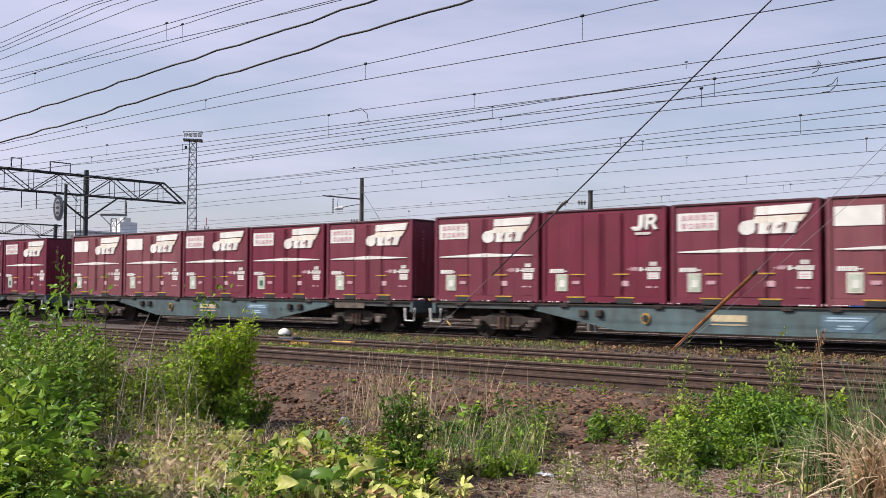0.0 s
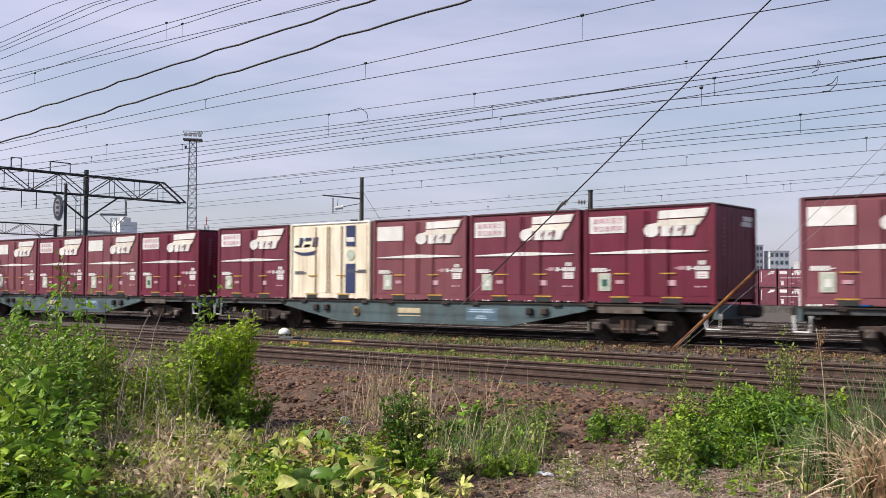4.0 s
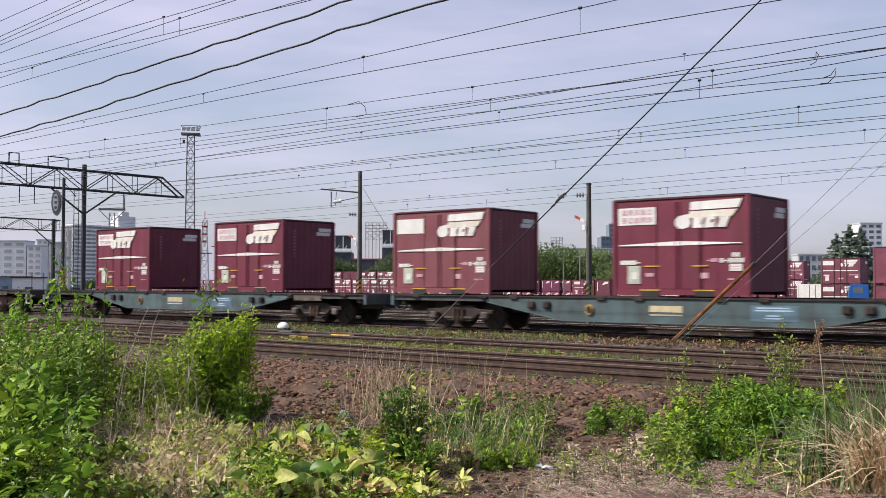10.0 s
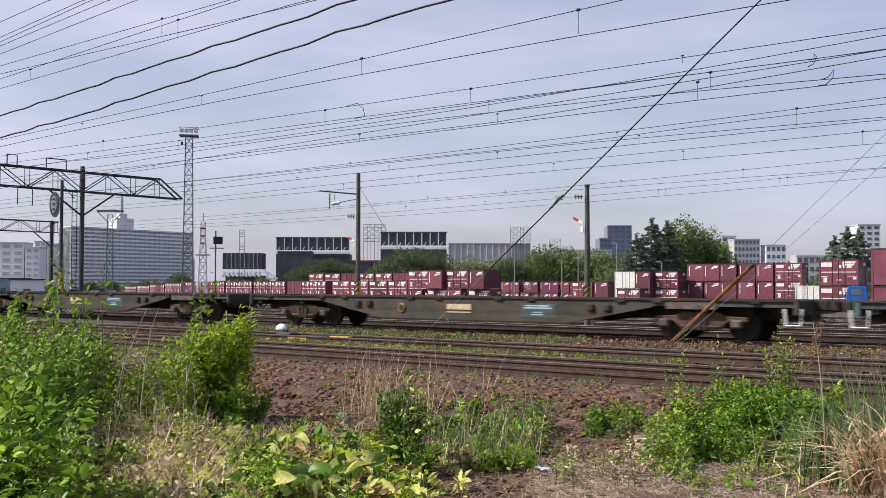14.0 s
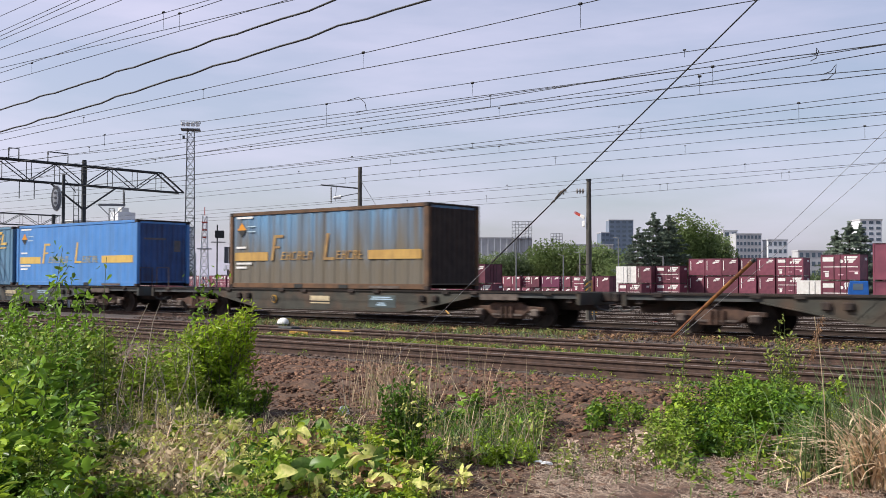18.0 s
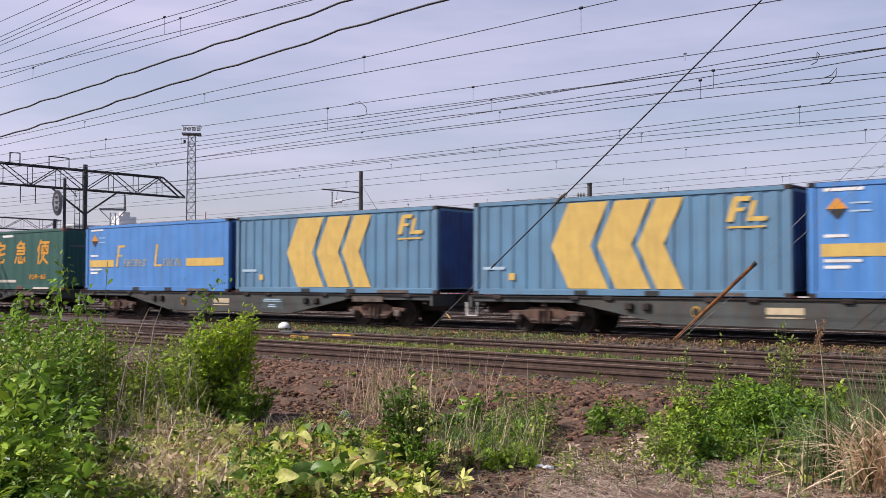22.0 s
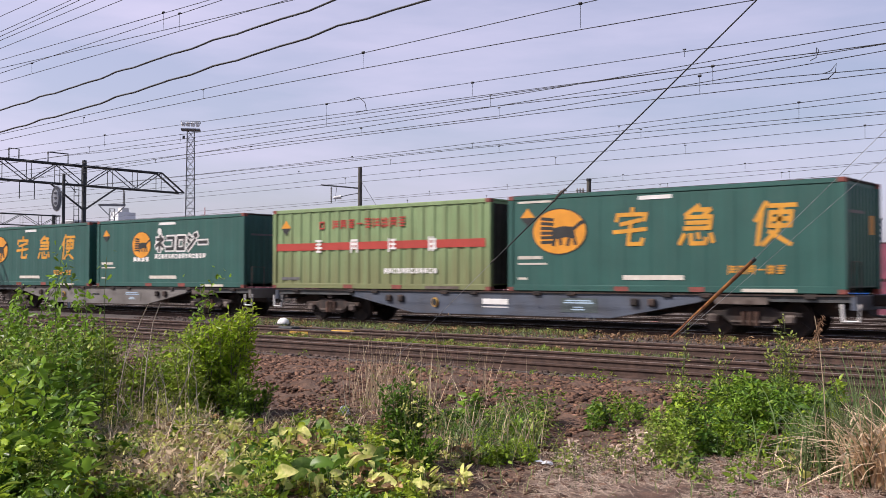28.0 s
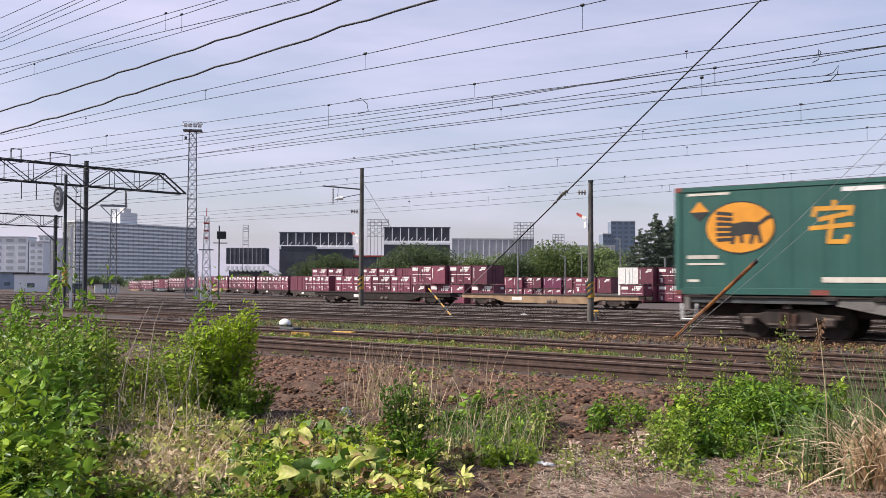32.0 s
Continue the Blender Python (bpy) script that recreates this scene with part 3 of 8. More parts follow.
def small_container(kind):
    """A twelve-foot railway container, 3.715 x 2.45 x 2.5 m, its base at the origin."""
    L, W, H = 3.715, 2.45, 2.5
    y = -W / 2
    paint = {"plain": "maroon_deep", "cream": "cream", "faded": "maroon_faded", "deep": "maroon_deep"}.get(kind, "maroon")
    labels = {"plain": "deep maroon steel freight container with one white emblem", "cream": "rust-streaked cream container with navy panels",
              "logo": "maroon freight container with white emblem and white band",
              "centred": "maroon freight container with emblem beside its panel",
              "faded": "faded maroon freight container with white emblem and band",
              "deep": "deep maroon freight container with white emblem and band"}
    c = thing("freight_container", pose(0, 0, 0), labels[kind], "container", "small containers on the train")
    part("body", box(-L / 2 + 0.05, L / 2 - 0.05, y + 0.035, -y - 0.035, 0.14, H - 0.05), paint, c)
    for sx in (-1, 1):
        for sy in (-1, 1):
            part("corner_post", box(*sorted((sx * L / 2, sx * (L / 2 - 0.11))), *sorted((sy * W / 2, sy * (W / 2 - 0.11))), 0.0, H - 0.04, bevel=0.012), paint, c)
        part("end_sheet", corrugated("y", sx * (L / 2 - 0.048), -1.1, 1.1, 0.18, H - 0.1, 8, 0.022, sx), paint, c)
    for sy in (-1, 1):
        part("bottom_rail", box(-L / 2 + 0.11, L / 2 - 0.11, *sorted((sy * (W / 2 - 0.01), sy * (W / 2 - 0.05))), 0.05, 0.19), paint, c)
    for x0, x1, n in ((-1.74, -0.62, 2), (0.62, 1.74, 2)):
        part("side_sheet", corrugated("x", y + 0.031, x0, x1, 0.2, H - 0.13, n, 0.008, -1), paint, c)
    roof = box(-L / 2 + 0.01, L / 2 - 0.01, y + 0.005, -y - 0.005, H - 0.075, H - 0.012, bevel=0.02)
    box(-L / 2 + 0.12, L / 2 - 0.12, y + 0.1, -y - 0.1, H - 0.03, H, roof)
    part("roof", roof, "maroon_dark" if kind != "cream" else "white", c, "dark grimy roof edge")
    for x0, x1 in ((-0.56, -0.012), (0.012, 0.56)):
        part("door", box(x0, x1, y + 0.008, y + 0.034, 0.2, H - 0.13, bevel=0.006), paint, c)
    for x in (-0.6, -0.07, 0.07, 0.6):
        bar = tube([(x, y + 0.002, 0.2), (x, y + 0.002, H - 0.14)], 0.014, 6)
        part("locking_bar", bar, paint if kind != "cream" else "rust", c)
    for x in (-0.78, 0.69):
        p = part("fork_pocket", box(x - 0.24, x + 0.24, y - 0.002, y + 0.06, 0.02, 0.14), "black", c, "black fork-lift pocket")
        part("edge_strip", box(x - 0.28, x + 0.28, y - 0.006, y + 0.02, 0.15, 0.185), "yellow", p, "yellow warning strip")
    face = y + 0.02
    for x in (-0.73, 0.585):
        part("handle_rail", box(x - 0.22, x + 0.22, y + 0.0, y + 0.035, 0.75, 0.785), "yellow", c, "yellow grab rail")
    if kind in ("logo", "centred", "faded", "deep"):
        n = part("notice_panel", slab(-1.68, -0.59, 1.82, 2.26, face - 0.003), "white", c, "white panel with faded lines")
        for z0 in (() if kind == "faded" else (1.87, 2.07)):
            e = bmesh.new()
            for k in range(5):
                mark(("ladder", "gate", "rack", "comb", "square")[(k + int(z0 * 10)) % 5], -1.5 + k * 0.18, z0, 0.13, 0.14, 0.024, face - 0.009, 0.0, e)
            tagged(part("text_line", e, "pink", n), kind="stuff")
        ox = -0.72 if kind == "centred" else 0.0
        b = y + 0.002
        hook = prism([(0.02 + ox, 2.0), (0.32 + ox, 2.05), (0.34 + ox, 1.8), (0.28 + ox, 1.72), (0.14 + ox, 1.68), (0.02 + ox, 1.7), (-0.06 + ox, 1.78), (-0.075 + ox, 1.9)], b - 0.012, b + 0.03)
        lg = part("emblem", hook, "white", c, "white painted emblem of slanted shapes")
        for pts in (((0.33, 2.14), (1.58, 2.16), (1.67, 2.37), (0.35, 2.34)), ((0.3, 1.95), (1.42, 1.96), (1.55, 2.125), (0.33, 2.11)),
                    ((0.4, 1.7), (0.66, 1.7), (0.7, 1.952), (0.42, 1.952)), ((0.71, 1.7), (0.98, 1.7), (1.0, 1.952), (0.75, 1.952)), ((1.03, 1.7), (1.26, 1.7), (1.36, 1.952), (1.08, 1.952))):
            part("emblem_block", prism([(px + ox, pz) for px, pz in pts], b - 0.012, b + 0.03), "white" if pts[0][0] != 0.3 else "white_worn", lg)
        for x0, x1, z0, z1 in ((0.62, 0.66, 1.78, 1.9), (0.86, 0.93, 1.82, 1.9), (1.0, 1.06, 1.76, 1.92)):
            part("emblem_gap", slanted(x0 + ox, x1 + ox, z0, z1, 0.05, b - 0.012, 0.003), paint, lg)
        st = prism([(-1.65, 1.29), (0, 1.275), (1.65, 1.30), (1.65, 1.32), (0, 1.385), (-1.65, 1.315)], y - 0.004, y + 0.002)
        part("band", st, "white", c, "white tapered band")
    elif kind == "plain":
        b = y + 0.002
        e = prism([(1.11, 2.27), (1.25, 2.29), (1.22, 1.98), (1.13, 1.88), (0.95, 1.88), (0.88, 1.97), (0.98, 1.99), (1.02, 1.965), (1.08, 1.99)], b - 0.008, b + 0.02)
        for pts in (((1.27, 1.9), (1.36, 1.9), (1.4, 2.29), (1.29, 2.29)), ((1.38, 2.2), (1.5, 2.2), (1.59, 2.24), (1.5, 2.292), (1.38, 2.292)), ((1.5, 2.2), (1.49, 2.13), (1.57, 2.09), (1.61, 2.17), (1.59, 2.24)),
                    ((1.37, 2.04), (1.5, 2.05), (1.57, 2.09), (1.49, 2.13), (1.38, 2.12)), ((1.43, 2.05), (1.53, 1.9), (1.64, 1.9), (1.53, 2.055))):
            prism(pts, b - 0.008, b + 0.02, e)
        for k in range(4):
            slanted(1.0 + k * 0.11, 1.085 + k * 0.11, 1.77, 1.835, 0.01, b + 0.02, 0.028, e)
        part("emblem", e, "white", c, "small white emblem")
    else:
        part("panel", slab(0.78, 1.2, 1.7, 2.36, face - 0.003), "navy", c, "navy blue panel")
        part("panel", slab(0.78, 1.2, 0.2, 1.14, face - 0.003), "navy", c, "navy blue panel")
        part("round_mark", disc(0.99, 1.42, 0.17, 0.17, face - 0.01, face - 0.002), "tag", c)
        e = disc(-1.06, 1.62, 0.62, 0.19, face - 0.008, face - 0.002, 28)
        part("emblem", e, "navy", c, "navy swoosh emblem")
        part("emblem_inner", disc(-1.14, 1.68, 0.58, 0.15, face - 0.014, face - 0.004, 28), "cream", c.children[-1])
        e = slanted(-1.62, -1.46, 1.7, 1.78, 0.02, face, 0.014)
        for x0, x1, z0, z1 in ((-1.44, -1.28, 1.7, 2.02), (-1.2, -0.9, 1.7, 1.8), (-1.16, -0.86, 1.92, 2.02), (-0.78, -0.52, 1.7, 2.02)):
            slanted(x0, x1, z0, z1, 0.05, face, 0.014, e)
        part("emblem_block", e, "navy", c.children[-1])
        part("panel_text", slab(0.82, 1.16, 1.84, 1.98, face - 0.01, 0.004), "white", c)
        for k, x in enumerate((-1.8, -0.62, 0.0, 0.6, 1.74)):
            part("joint_strip", slab(x - 0.02, x + 0.02, 0.25, 2.36, y + 0.004, 0.004), "rust_streak", c, "rust-stained joint strip")
    tone = "white" if kind != "cream" else "grey_ink"

    def line(x0, x1, z0, z1, n, material, label=""):
        """A short row of stencilled blocks."""
        e = bmesh.new()
        w = (x1 - x0) / n
        for k in range(n):
            if (k * 7 + n) % 5 == 3:
                slanted(x0 + k * w, x0 + (k + 0.8) * w, z0 + 0.3 * (z1 - z0), z0 + 0.6 * (z1 - z0), 0.01, face - 0.003, 0.006, e)
            else:
                slanted(x0 + k * w, x0 + (k + 0.78) * w, z0, z1, 0.01, face - 0.003, 0.006, e)
        tagged(part("stencil", e, material, c, label), kind="stuff")

    line(-1.62, -1.05, 0.81, 0.92, 5, tone, "small stencilled line")
    line(0.76, 1.06, 0.86, 0.95, 3, "pink" if kind != "cream" else tone)
    line(1.1, 1.72, 0.84, 0.95, 6, tone)
    if kind != "cream":
        line(1.4, 1.61, 0.98, 1.08, 2, "white")
        line(1.3, 1.62, 0.42, 0.46, 4, "pink")
        tg = part("card_holder", slab(-1.41, -1.05, 0.32, 0.78, face - 0.002, 0.014), "dingy_white", c, "white card holder")
        part("card", slab(-1.37, -1.09, 0.36, 0.74, face - 0.018, 0.004), "tag", tg, "pale green card")
        part("card_patch", slab(-1.3, -1.14, 0.44, 0.62, face - 0.022, 0.003), "white" if kind != "deep" else "green", tg)
        p = part("plate", slab(1.35, 1.66, 0.64, 0.81, face - 0.003, 0.01), "white", c)
        for k in range(2):
            part("plate_line", slab(1.39, 1.6, 0.675 + k * 0.06, 0.695 + k * 0.06, face - 0.013, 0.003), "pink", p)
        part("plate", slab(-0.9, -0.68, 0.51, 0.6, face - 0.003, 0.008), "pink", c)
        part("plate", slab(0.57, 0.8, 0.46, 0.6, face - 0.003, 0.008), "pink", c)
    # far end: lettering seen on the dark wall that faces along the track
    xe = L / 2 - 0.028
    e = box(xe, xe + 0.006, 0.35, 0.98, 1.98, 2.1)
    box(xe, xe + 0.006, 0.45, 1.02, 2.12, 2.24, e)
    if kind in ("logo", "centred", "faded", "deep"):
        part("end_emblem", e, "white", c, "white emblem on the end wall")
    else:
        e.free()
    e = bmesh.new()
    for k in range(9):
        box(xe, xe + 0.005, -0.72, -0.64, 1.2 + k * 0.11, 1.27 + k * 0.11, e)
    tagged(part("end_number", e, "dim_number", c), kind="stuff")
    return c


def long_container(kind):
    """A thirty-one-foot container, 9.27 x 2.49 x 2.64 m."""
    L, W, H = 9.27, 2.49, 2.64
    y = -W / 2
    paint = {"arrow": "blue_dull", "name": "blue", "rusty": "rust_blue", "cat": "green", "words": "green", "lime": "lime", "white": "offwhite"}[kind]
    labels = {"arrow": "weathered blue container with three gold chevrons", "name": "bright blue container with gold stripe and letter blocks",
              "rusty": "grimy rust-stained blue container with gold stripe", "cat": "dark green container with orange oval and letter blocks",
              "words": "dark green container with white outlined blocks", "lime": "dirty pale green container with red stripe",
              "white": "rust-streaked white container with grey marks"}
    c = thing("long_container", pose(0, 0, 0), labels[kind] + " on a wagon", "container", "long containers on the train")
    body = bmesh.new()
    box(-L / 2 + 0.06, L / 2 - 0.06, y + 0.05, -y - 0.05, 0.16, H - 0.05, body)
    part("body", body, paint, c)
    for sx in (-1, 1):
        # lime's end walls are darkened to stand for their shaded side
        part("end_sheet", corrugated("y", sx * (L / 2 - 0.058), -1.08, 1.08, 0.2, H - 0.14, 9, 0.03, sx), {"rusty": "soot_shade", "lime": "soot_shade", "name": "soot_blue", "arrow": "soot_blue"}.get(kind, paint), c)
    ribbed = {"arrow": 20, "name": 17, "rusty": 17, "lime": 20, "white": 18}.get(kind, 12)
    depth = 0.03 if kind in ("arrow", "lime", "white") else 0.018 if kind == "rusty" else 0.01
    part("side_sheet", corrugated("x", y + (0.048 if depth > 0.015 else 0.027), -L / 2 + 0.17, L / 2 - 0.17, 0.18, H - 0.14, ribbed, depth, -1), paint, c)
    frame_paint = {"lime": "lime", "white": "offwhite", "rusty": "rust_frame"}.get(kind, paint)
    for z0, z1 in ((0.0, 0.18), (H - 0.14, H - 0.015)):
        for sy in (-1, 1):
            part("side_rail", box(-L / 2 + 0.16, L / 2 - 0.16, *sorted((sy * (W / 2 - 0.008), sy * (W / 2 - 0.09))), z0 + 0.02, z1, bevel=0.008), frame_paint, c)
    part("roof", box(-L / 2 + 0.02, L / 2 - 0.02, y + 0.02, -y - 0.02, H - 0.06, H, bevel=0.01), {"white": "white", "lime": "lime"}.get(kind, "under"), c)
    for sx in (-1, 1):
        for sy in (-1, 1):
            p = part("corner_post", box(*sorted((sx * L / 2, sx * (L / 2 - 0.16))), *sorted((sy * W / 2, sy * (W / 2 - 0.14))), 0.12, H - 0.12), frame_paint, c)
            for z0 in (0.0, H - 0.12):
                part("corner_casting", box(*sorted((sx * (L / 2 + 0.004), sx * (L / 2 - 0.18))), *sorted((sy * (W / 2 + 0.004), sy * (W / 2 - 0.16))), z0, z0 + 0.12, bevel=0.012), "under" if kind in ("rusty", "name", "arrow") else "rust_red", p, "worn steel corner casting")
    for x in (-1.05, 1.05):
        part("fork_pocket", box(x - 0.2, x + 0.2, y - 0.004, y + 0.06, 0.03, 0.15), "rust_red" if kind in ("cat", "words", "lime") else "black", c, "fork-lift pocket")
    part("sill_plate", slab(2.2, 3.5, 0.04, 0.12, y - 0.001), "dingy_white" if kind in ("cat", "words") else "bright_under", c)
    f = y + 0.016
    # hazard diamond and stencils common to all
    dm = part("diamond", prism([(-3.74, 2.02), (-3.98, 2.28), (-4.22, 2.02)], f - 0.006, f), "orange", c, "orange diamond mark")
    part("diamond_lower", prism([(-4.22, 2.02), (-3.98, 1.78), (-3.74, 2.02)], f - 0.006, f), "black", dm)
    if kind in ("name", "rusty"):
        tone = "dirty_gold" if kind == "rusty" else "gold"
        part("stripe", slab(-4.35, -2.6, 0.95, 1.24, f), tone, c, "gold stripe")
        part("stripe", slab(2.15, 4.35, 0.95, 1.24, f), tone, c, "gold stripe")
        for x0, tall, wide in ((-2.45, 0.86, 0.42), (0.12, 0.86, 0.42)):
            e = slanted(x0, x0 + 0.13, 0.95, 0.95 + tall, 0.16, f, 0.007)
            if x0 < 0:
                slanted(x0 + 0.28, x0 + 0.62, 1.72, 1.81, 0.02, f, 0.007, e)
                slanted(x0 + 0.2, x0 + 0.45, 1.36, 1.43, 0.02, f, 0.007, e)
            else:
                slanted(x0 + 0.13, x0 + 0.5, 0.95, 1.03, 0.02, f, 0.007, e)
            part("letter_block", e, "old_gold" if kind == "rusty" else "gold", c, "tall gold letter block")
        for a, b2, n in ((-1.92, -0.35, 6), (0.72, 1.95, 5)):
            e = bmesh.new()
            for k in range(n):
                x = a + (b2 - a) * k / n
                w = (b2 - a) / n
                slanted(x, x + w * 0.2, 0.97, 1.24, 0.05, f, 0.006, e)
                if k % 3 != 1:
                    slanted(x + 0.05, x + w * 0.8, 1.2, 1.24, 0.01, f, 0.006, e)
                if k % 2:
                    slanted(x + w * 0.55, x + w * 0.72, 0.97, 1.24, 0.05, f - 0.001, 0.006, e)
                if k % 3 != 2:
                    slanted(x + 0.03, x + w * 0.7, 1.09, 1.125, 0.01, f, 0.006, e)
                slanted(x - 0.03, x + w * (0.3 if k % 2 else 0.75), 0.97, 1.0, 0.01, f, 0.006, e)
            tagged(part("lettering", e, "old_gold" if kind == "rusty" else "dull_gold", c, "row of thin faded gold blocks"), kind="stuff")
        for z, x1 in ((2.42, -3.4), (1.38, -3.75), (0.82, -3.45), (0.68, -3.7)):
            part("stencil", slab(-4.28, x1, z, z + 0.07, f), "white", c)
        for z in (2.12, 1.94):
            part("stencil", slab(-3.7, -3.25, z, z + 0.04, f), "pale_blue", c)
    elif kind == "arrow":
        for x0, w in ((-1.98, 1.22), (-0.54, 1.0), (0.64, 0.74)):
            z0, z1, zm, lean = 0.2, H - 0.16, 1.33, 0.55
            e = prism([(x0, zm), (x0 + lean, z0), (x0 + lean + w, z0), (x0 + w, zm), (x0 + lean + w, z1), (x0 + lean, z1)], f - 0.005, f)
            part("chevron", e, "gold", c, "faded gold chevron")
        e = slanted(3.04, 3.22, 1.82, 2.3, 0.14, f, 0.007)
        slanted(3.18, 3.62, 2.3, 2.42, 0.06, f, 0.007, e)
        slanted(3.22, 3.48, 2.06, 2.15, 0.03, f, 0.007, e)
        slanted(3.58, 3.72, 1.94, 2.3, 0.1, f, 0.007, e)
        slanted(3.54, 4.04, 1.82, 1.93, 0.03, f, 0.007, e)
        slanted(3.06, 4.00, 1.66, 1.71, 0.02, f, 0.007, e)
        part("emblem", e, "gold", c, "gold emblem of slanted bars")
        part("stencil", slab(-4.3, -3.55, 0.72, 0.8, f), "pale_blue", c)
        part("tag", slab(-3.4, -3.2, 0.42, 0.62, f), "gold", c)
        bpy.data.objects.remove(dm.children[0])
        bpy.data.objects.remove(dm)
    elif kind in ("cat", "words"):
        big = kind == "cat"
        cx = -2.95 if big else -1.55
        rx, rz = (0.84, 0.6) if big else (0.6, 0.5)
        rim = part("oval_rim", disc(cx, 1.62, rx + 0.03, rz + 0.03, f - 0.005, f, 32), "black", c, "thin dark rim")
        ov = part("oval", disc(cx, 1.62, rx, rz, f - 0.009, f, 32), "orange", c, "orange oval with a plain dark shape")
        rim.parent = ov
        q = rx / 0.84
        g = f - 0.007
        d = prism([(cx + a * q, 1.62 + b * q) for a, b in ((-0.22, 0.08), (0.1, 0.14), (0.42, 0.12), (0.5, -0.02), (0.46, -0.2), (0.2, -0.16), (-0.05, -0.2), (-0.24, -0.14))], g - 0.005, g)
        for a, b, c2, e2 in ((-0.12, -0.12, -0.18, -0.36), (0.02, -0.12, 0.06, -0.34), (0.36, -0.1, 0.28, -0.36), (0.45, -0.06, 0.52, -0.34), (0.46, 0.06, 0.66, 0.2), (0.66, 0.2, 0.76, 0.24)):
            stroke(d, cx + a * q, 1.62 + b * q, cx + c2 * q, 1.62 + e2 * q, 0.1 * q, g - 0.001, 0.005)
        for k in range(6):
            bar = bmesh.new()
            stroke(bar, cx - 0.56 * q, 1.62 + (0.36 - 0.13 * k) * q, cx - 0.2 * q, 1.62 + (0.32 - 0.12 * k) * q, 0.085 * q, g - 0.001, 0.005)
            part("dark_bar", bar, "black", ov)
        part("dark_shape", d, "black", ov)
        if big:
            for kind2, x in (("roof", -0.86), ("bars", 1.0), ("split", 2.92)):
                part("letter_block", mark(kind2, x, 1.16, 0.9, 0.98, 0.105, f, 0.14), "amber", c, "large amber mark of strokes")
            e = bmesh.new()
            for k in range(6):
                mark(("rack", "square", "gate", "dash", "ladder", "comb")[k], 1.93 + k * 0.24, 0.46, 0.18, 0.22, 0.035, f, 0.03, e)
            tagged(part("lettering", e, "amber", c, "row of small amber blocks"), kind="stuff")
        else:
            back, front = bmesh.new(), bmesh.new()
            for k, m2 in enumerate(("cross", "open", "square", "drops", "dash")):
                mark(m2, -0.37 + k * 0.66, 1.38, 0.52, 0.56, 0.24, f, 0.06, back)
                mark(m2, -0.37 + k * 0.66, 1.38, 0.52, 0.56, 0.115, f - 0.008, 0.06, front)
            disc(-0.37, 2.12, 0.13, 0.13, f - 0.006, f, 12, back)
            wb = part("letter_block", back, "white", c, "white outlined marks with dark strokes")
            part("inner_stroke", front, "black", wb)
            e = bmesh.new()
            for k in range(15):
                mark(("gate", "ladder", "rack", "square", "comb")[(k * 3) % 5], -0.57 + k * 0.21, 1.08, 0.15, 0.17, 0.04, f, 0.0, e)
            tagged(part("lettering", e, "white", c, "row of small white marks"), kind="stuff")
            e = bmesh.new()
            for k in range(4):
                mark(("rack", "gate", "ladder", "comb")[k], -1.97 + k * 0.27, 0.98, 0.2, 0.17, 0.045, f, 0.0, e)
            tagged(part("stencil", e, "white", c), kind="stuff")
        part("stencil", slab(-0.55 if big else -0.4, 0.38 if big else 0.62, 2.36, 2.46, f), "white", c)
        part("stencil", slab(-1.0, 0.7, 0.32, 0.44, f), "dingy_white", c)
        part("stencil", slab(-4.3, -3.5, 0.88, 0.97, f), "dingy_white", c)
        part("stencil", slab(-4.3, -3.35, 0.73, 0.78, f), "dingy_white", c)
        part("stencil", slab(-4.3, -4.0, 0.32, 0.38, f), "dingy_white", c)
        part("stencil", slab(-4.3, -3.2, 2.42, 2.48, f), "dingy_white", c) if big else None
    elif kind == "lime":
        part("stripe", slab(-4.45, 4.45, 1.26, 1.5, f), "red", c, "dark red stripe")
        for k in range(4):
            x = -2.55 + k * 1.62
            part("letter_block", mark(("comb", "gate", "rack", "ladder")[k], x + 0.16, 1.16, 0.32, 0.44, 0.06, f - 0.008), "white", c, "white mark on the stripe")
        for k in range(9):
            if k < 4:
                e = mark(("rack", "gate", "comb", "dash")[k], -1.62 + k * 0.36, 1.94, 0.26, 0.28, 0.05, f)
            else:
                e = mark(("comb", "rack", "ladder", "gate", "comb")[k - 4], -1.62 + k * 0.36, 1.92, 0.3, 0.32, 0.042, f)
            part("lettering", e, "red", c, "red painted mark")
        part("mark", mark("square", -2.25, 1.94, 0.24, 0.27, 0.05, f), "red", c, "red square mark")
        e = bmesh.new()
        for k in range(12):
            mark(("gate", "rack", "square", "ladder")[(k * 5) % 4], 0.6 + k * 0.18, 0.5, 0.13, 0.16, 0.034, f, 0.0, e)
        tagged(part("stencil", e, "white", c), kind="stuff")
        part("stencil", slab(-4.2, -3.3, 0.3, 0.38, f), "grey_ink", c)
    else:
        for k, x in enumerate((-0.7, 0.45, 1.6, 2.75)):
            part("letter_block", mark(("rack", "ladder", "comb", "gate")[k], x, 1.08, 0.44, 0.56, 0.06, f), "grey_ink" if k else "rust_streak", c, "dark grey painted mark")
        pts = [(-2.75 + 2.0 * k / 20, 1.3 + 0.36 * abs(math.sin(math.pi * k / 12)) ** 0.7) for k in range(21)]
        e = bmesh.new()
        for a, b2 in zip(pts, pts[1:]):
            prism([(a[0], a[1]), (b2[0], b2[1]), (b2[0], b2[1] + 0.1), (a[0], a[1] + 0.1)], f - 0.006, f, e)
        part("mark", e, "grey_ink", c, "grey arched mark")
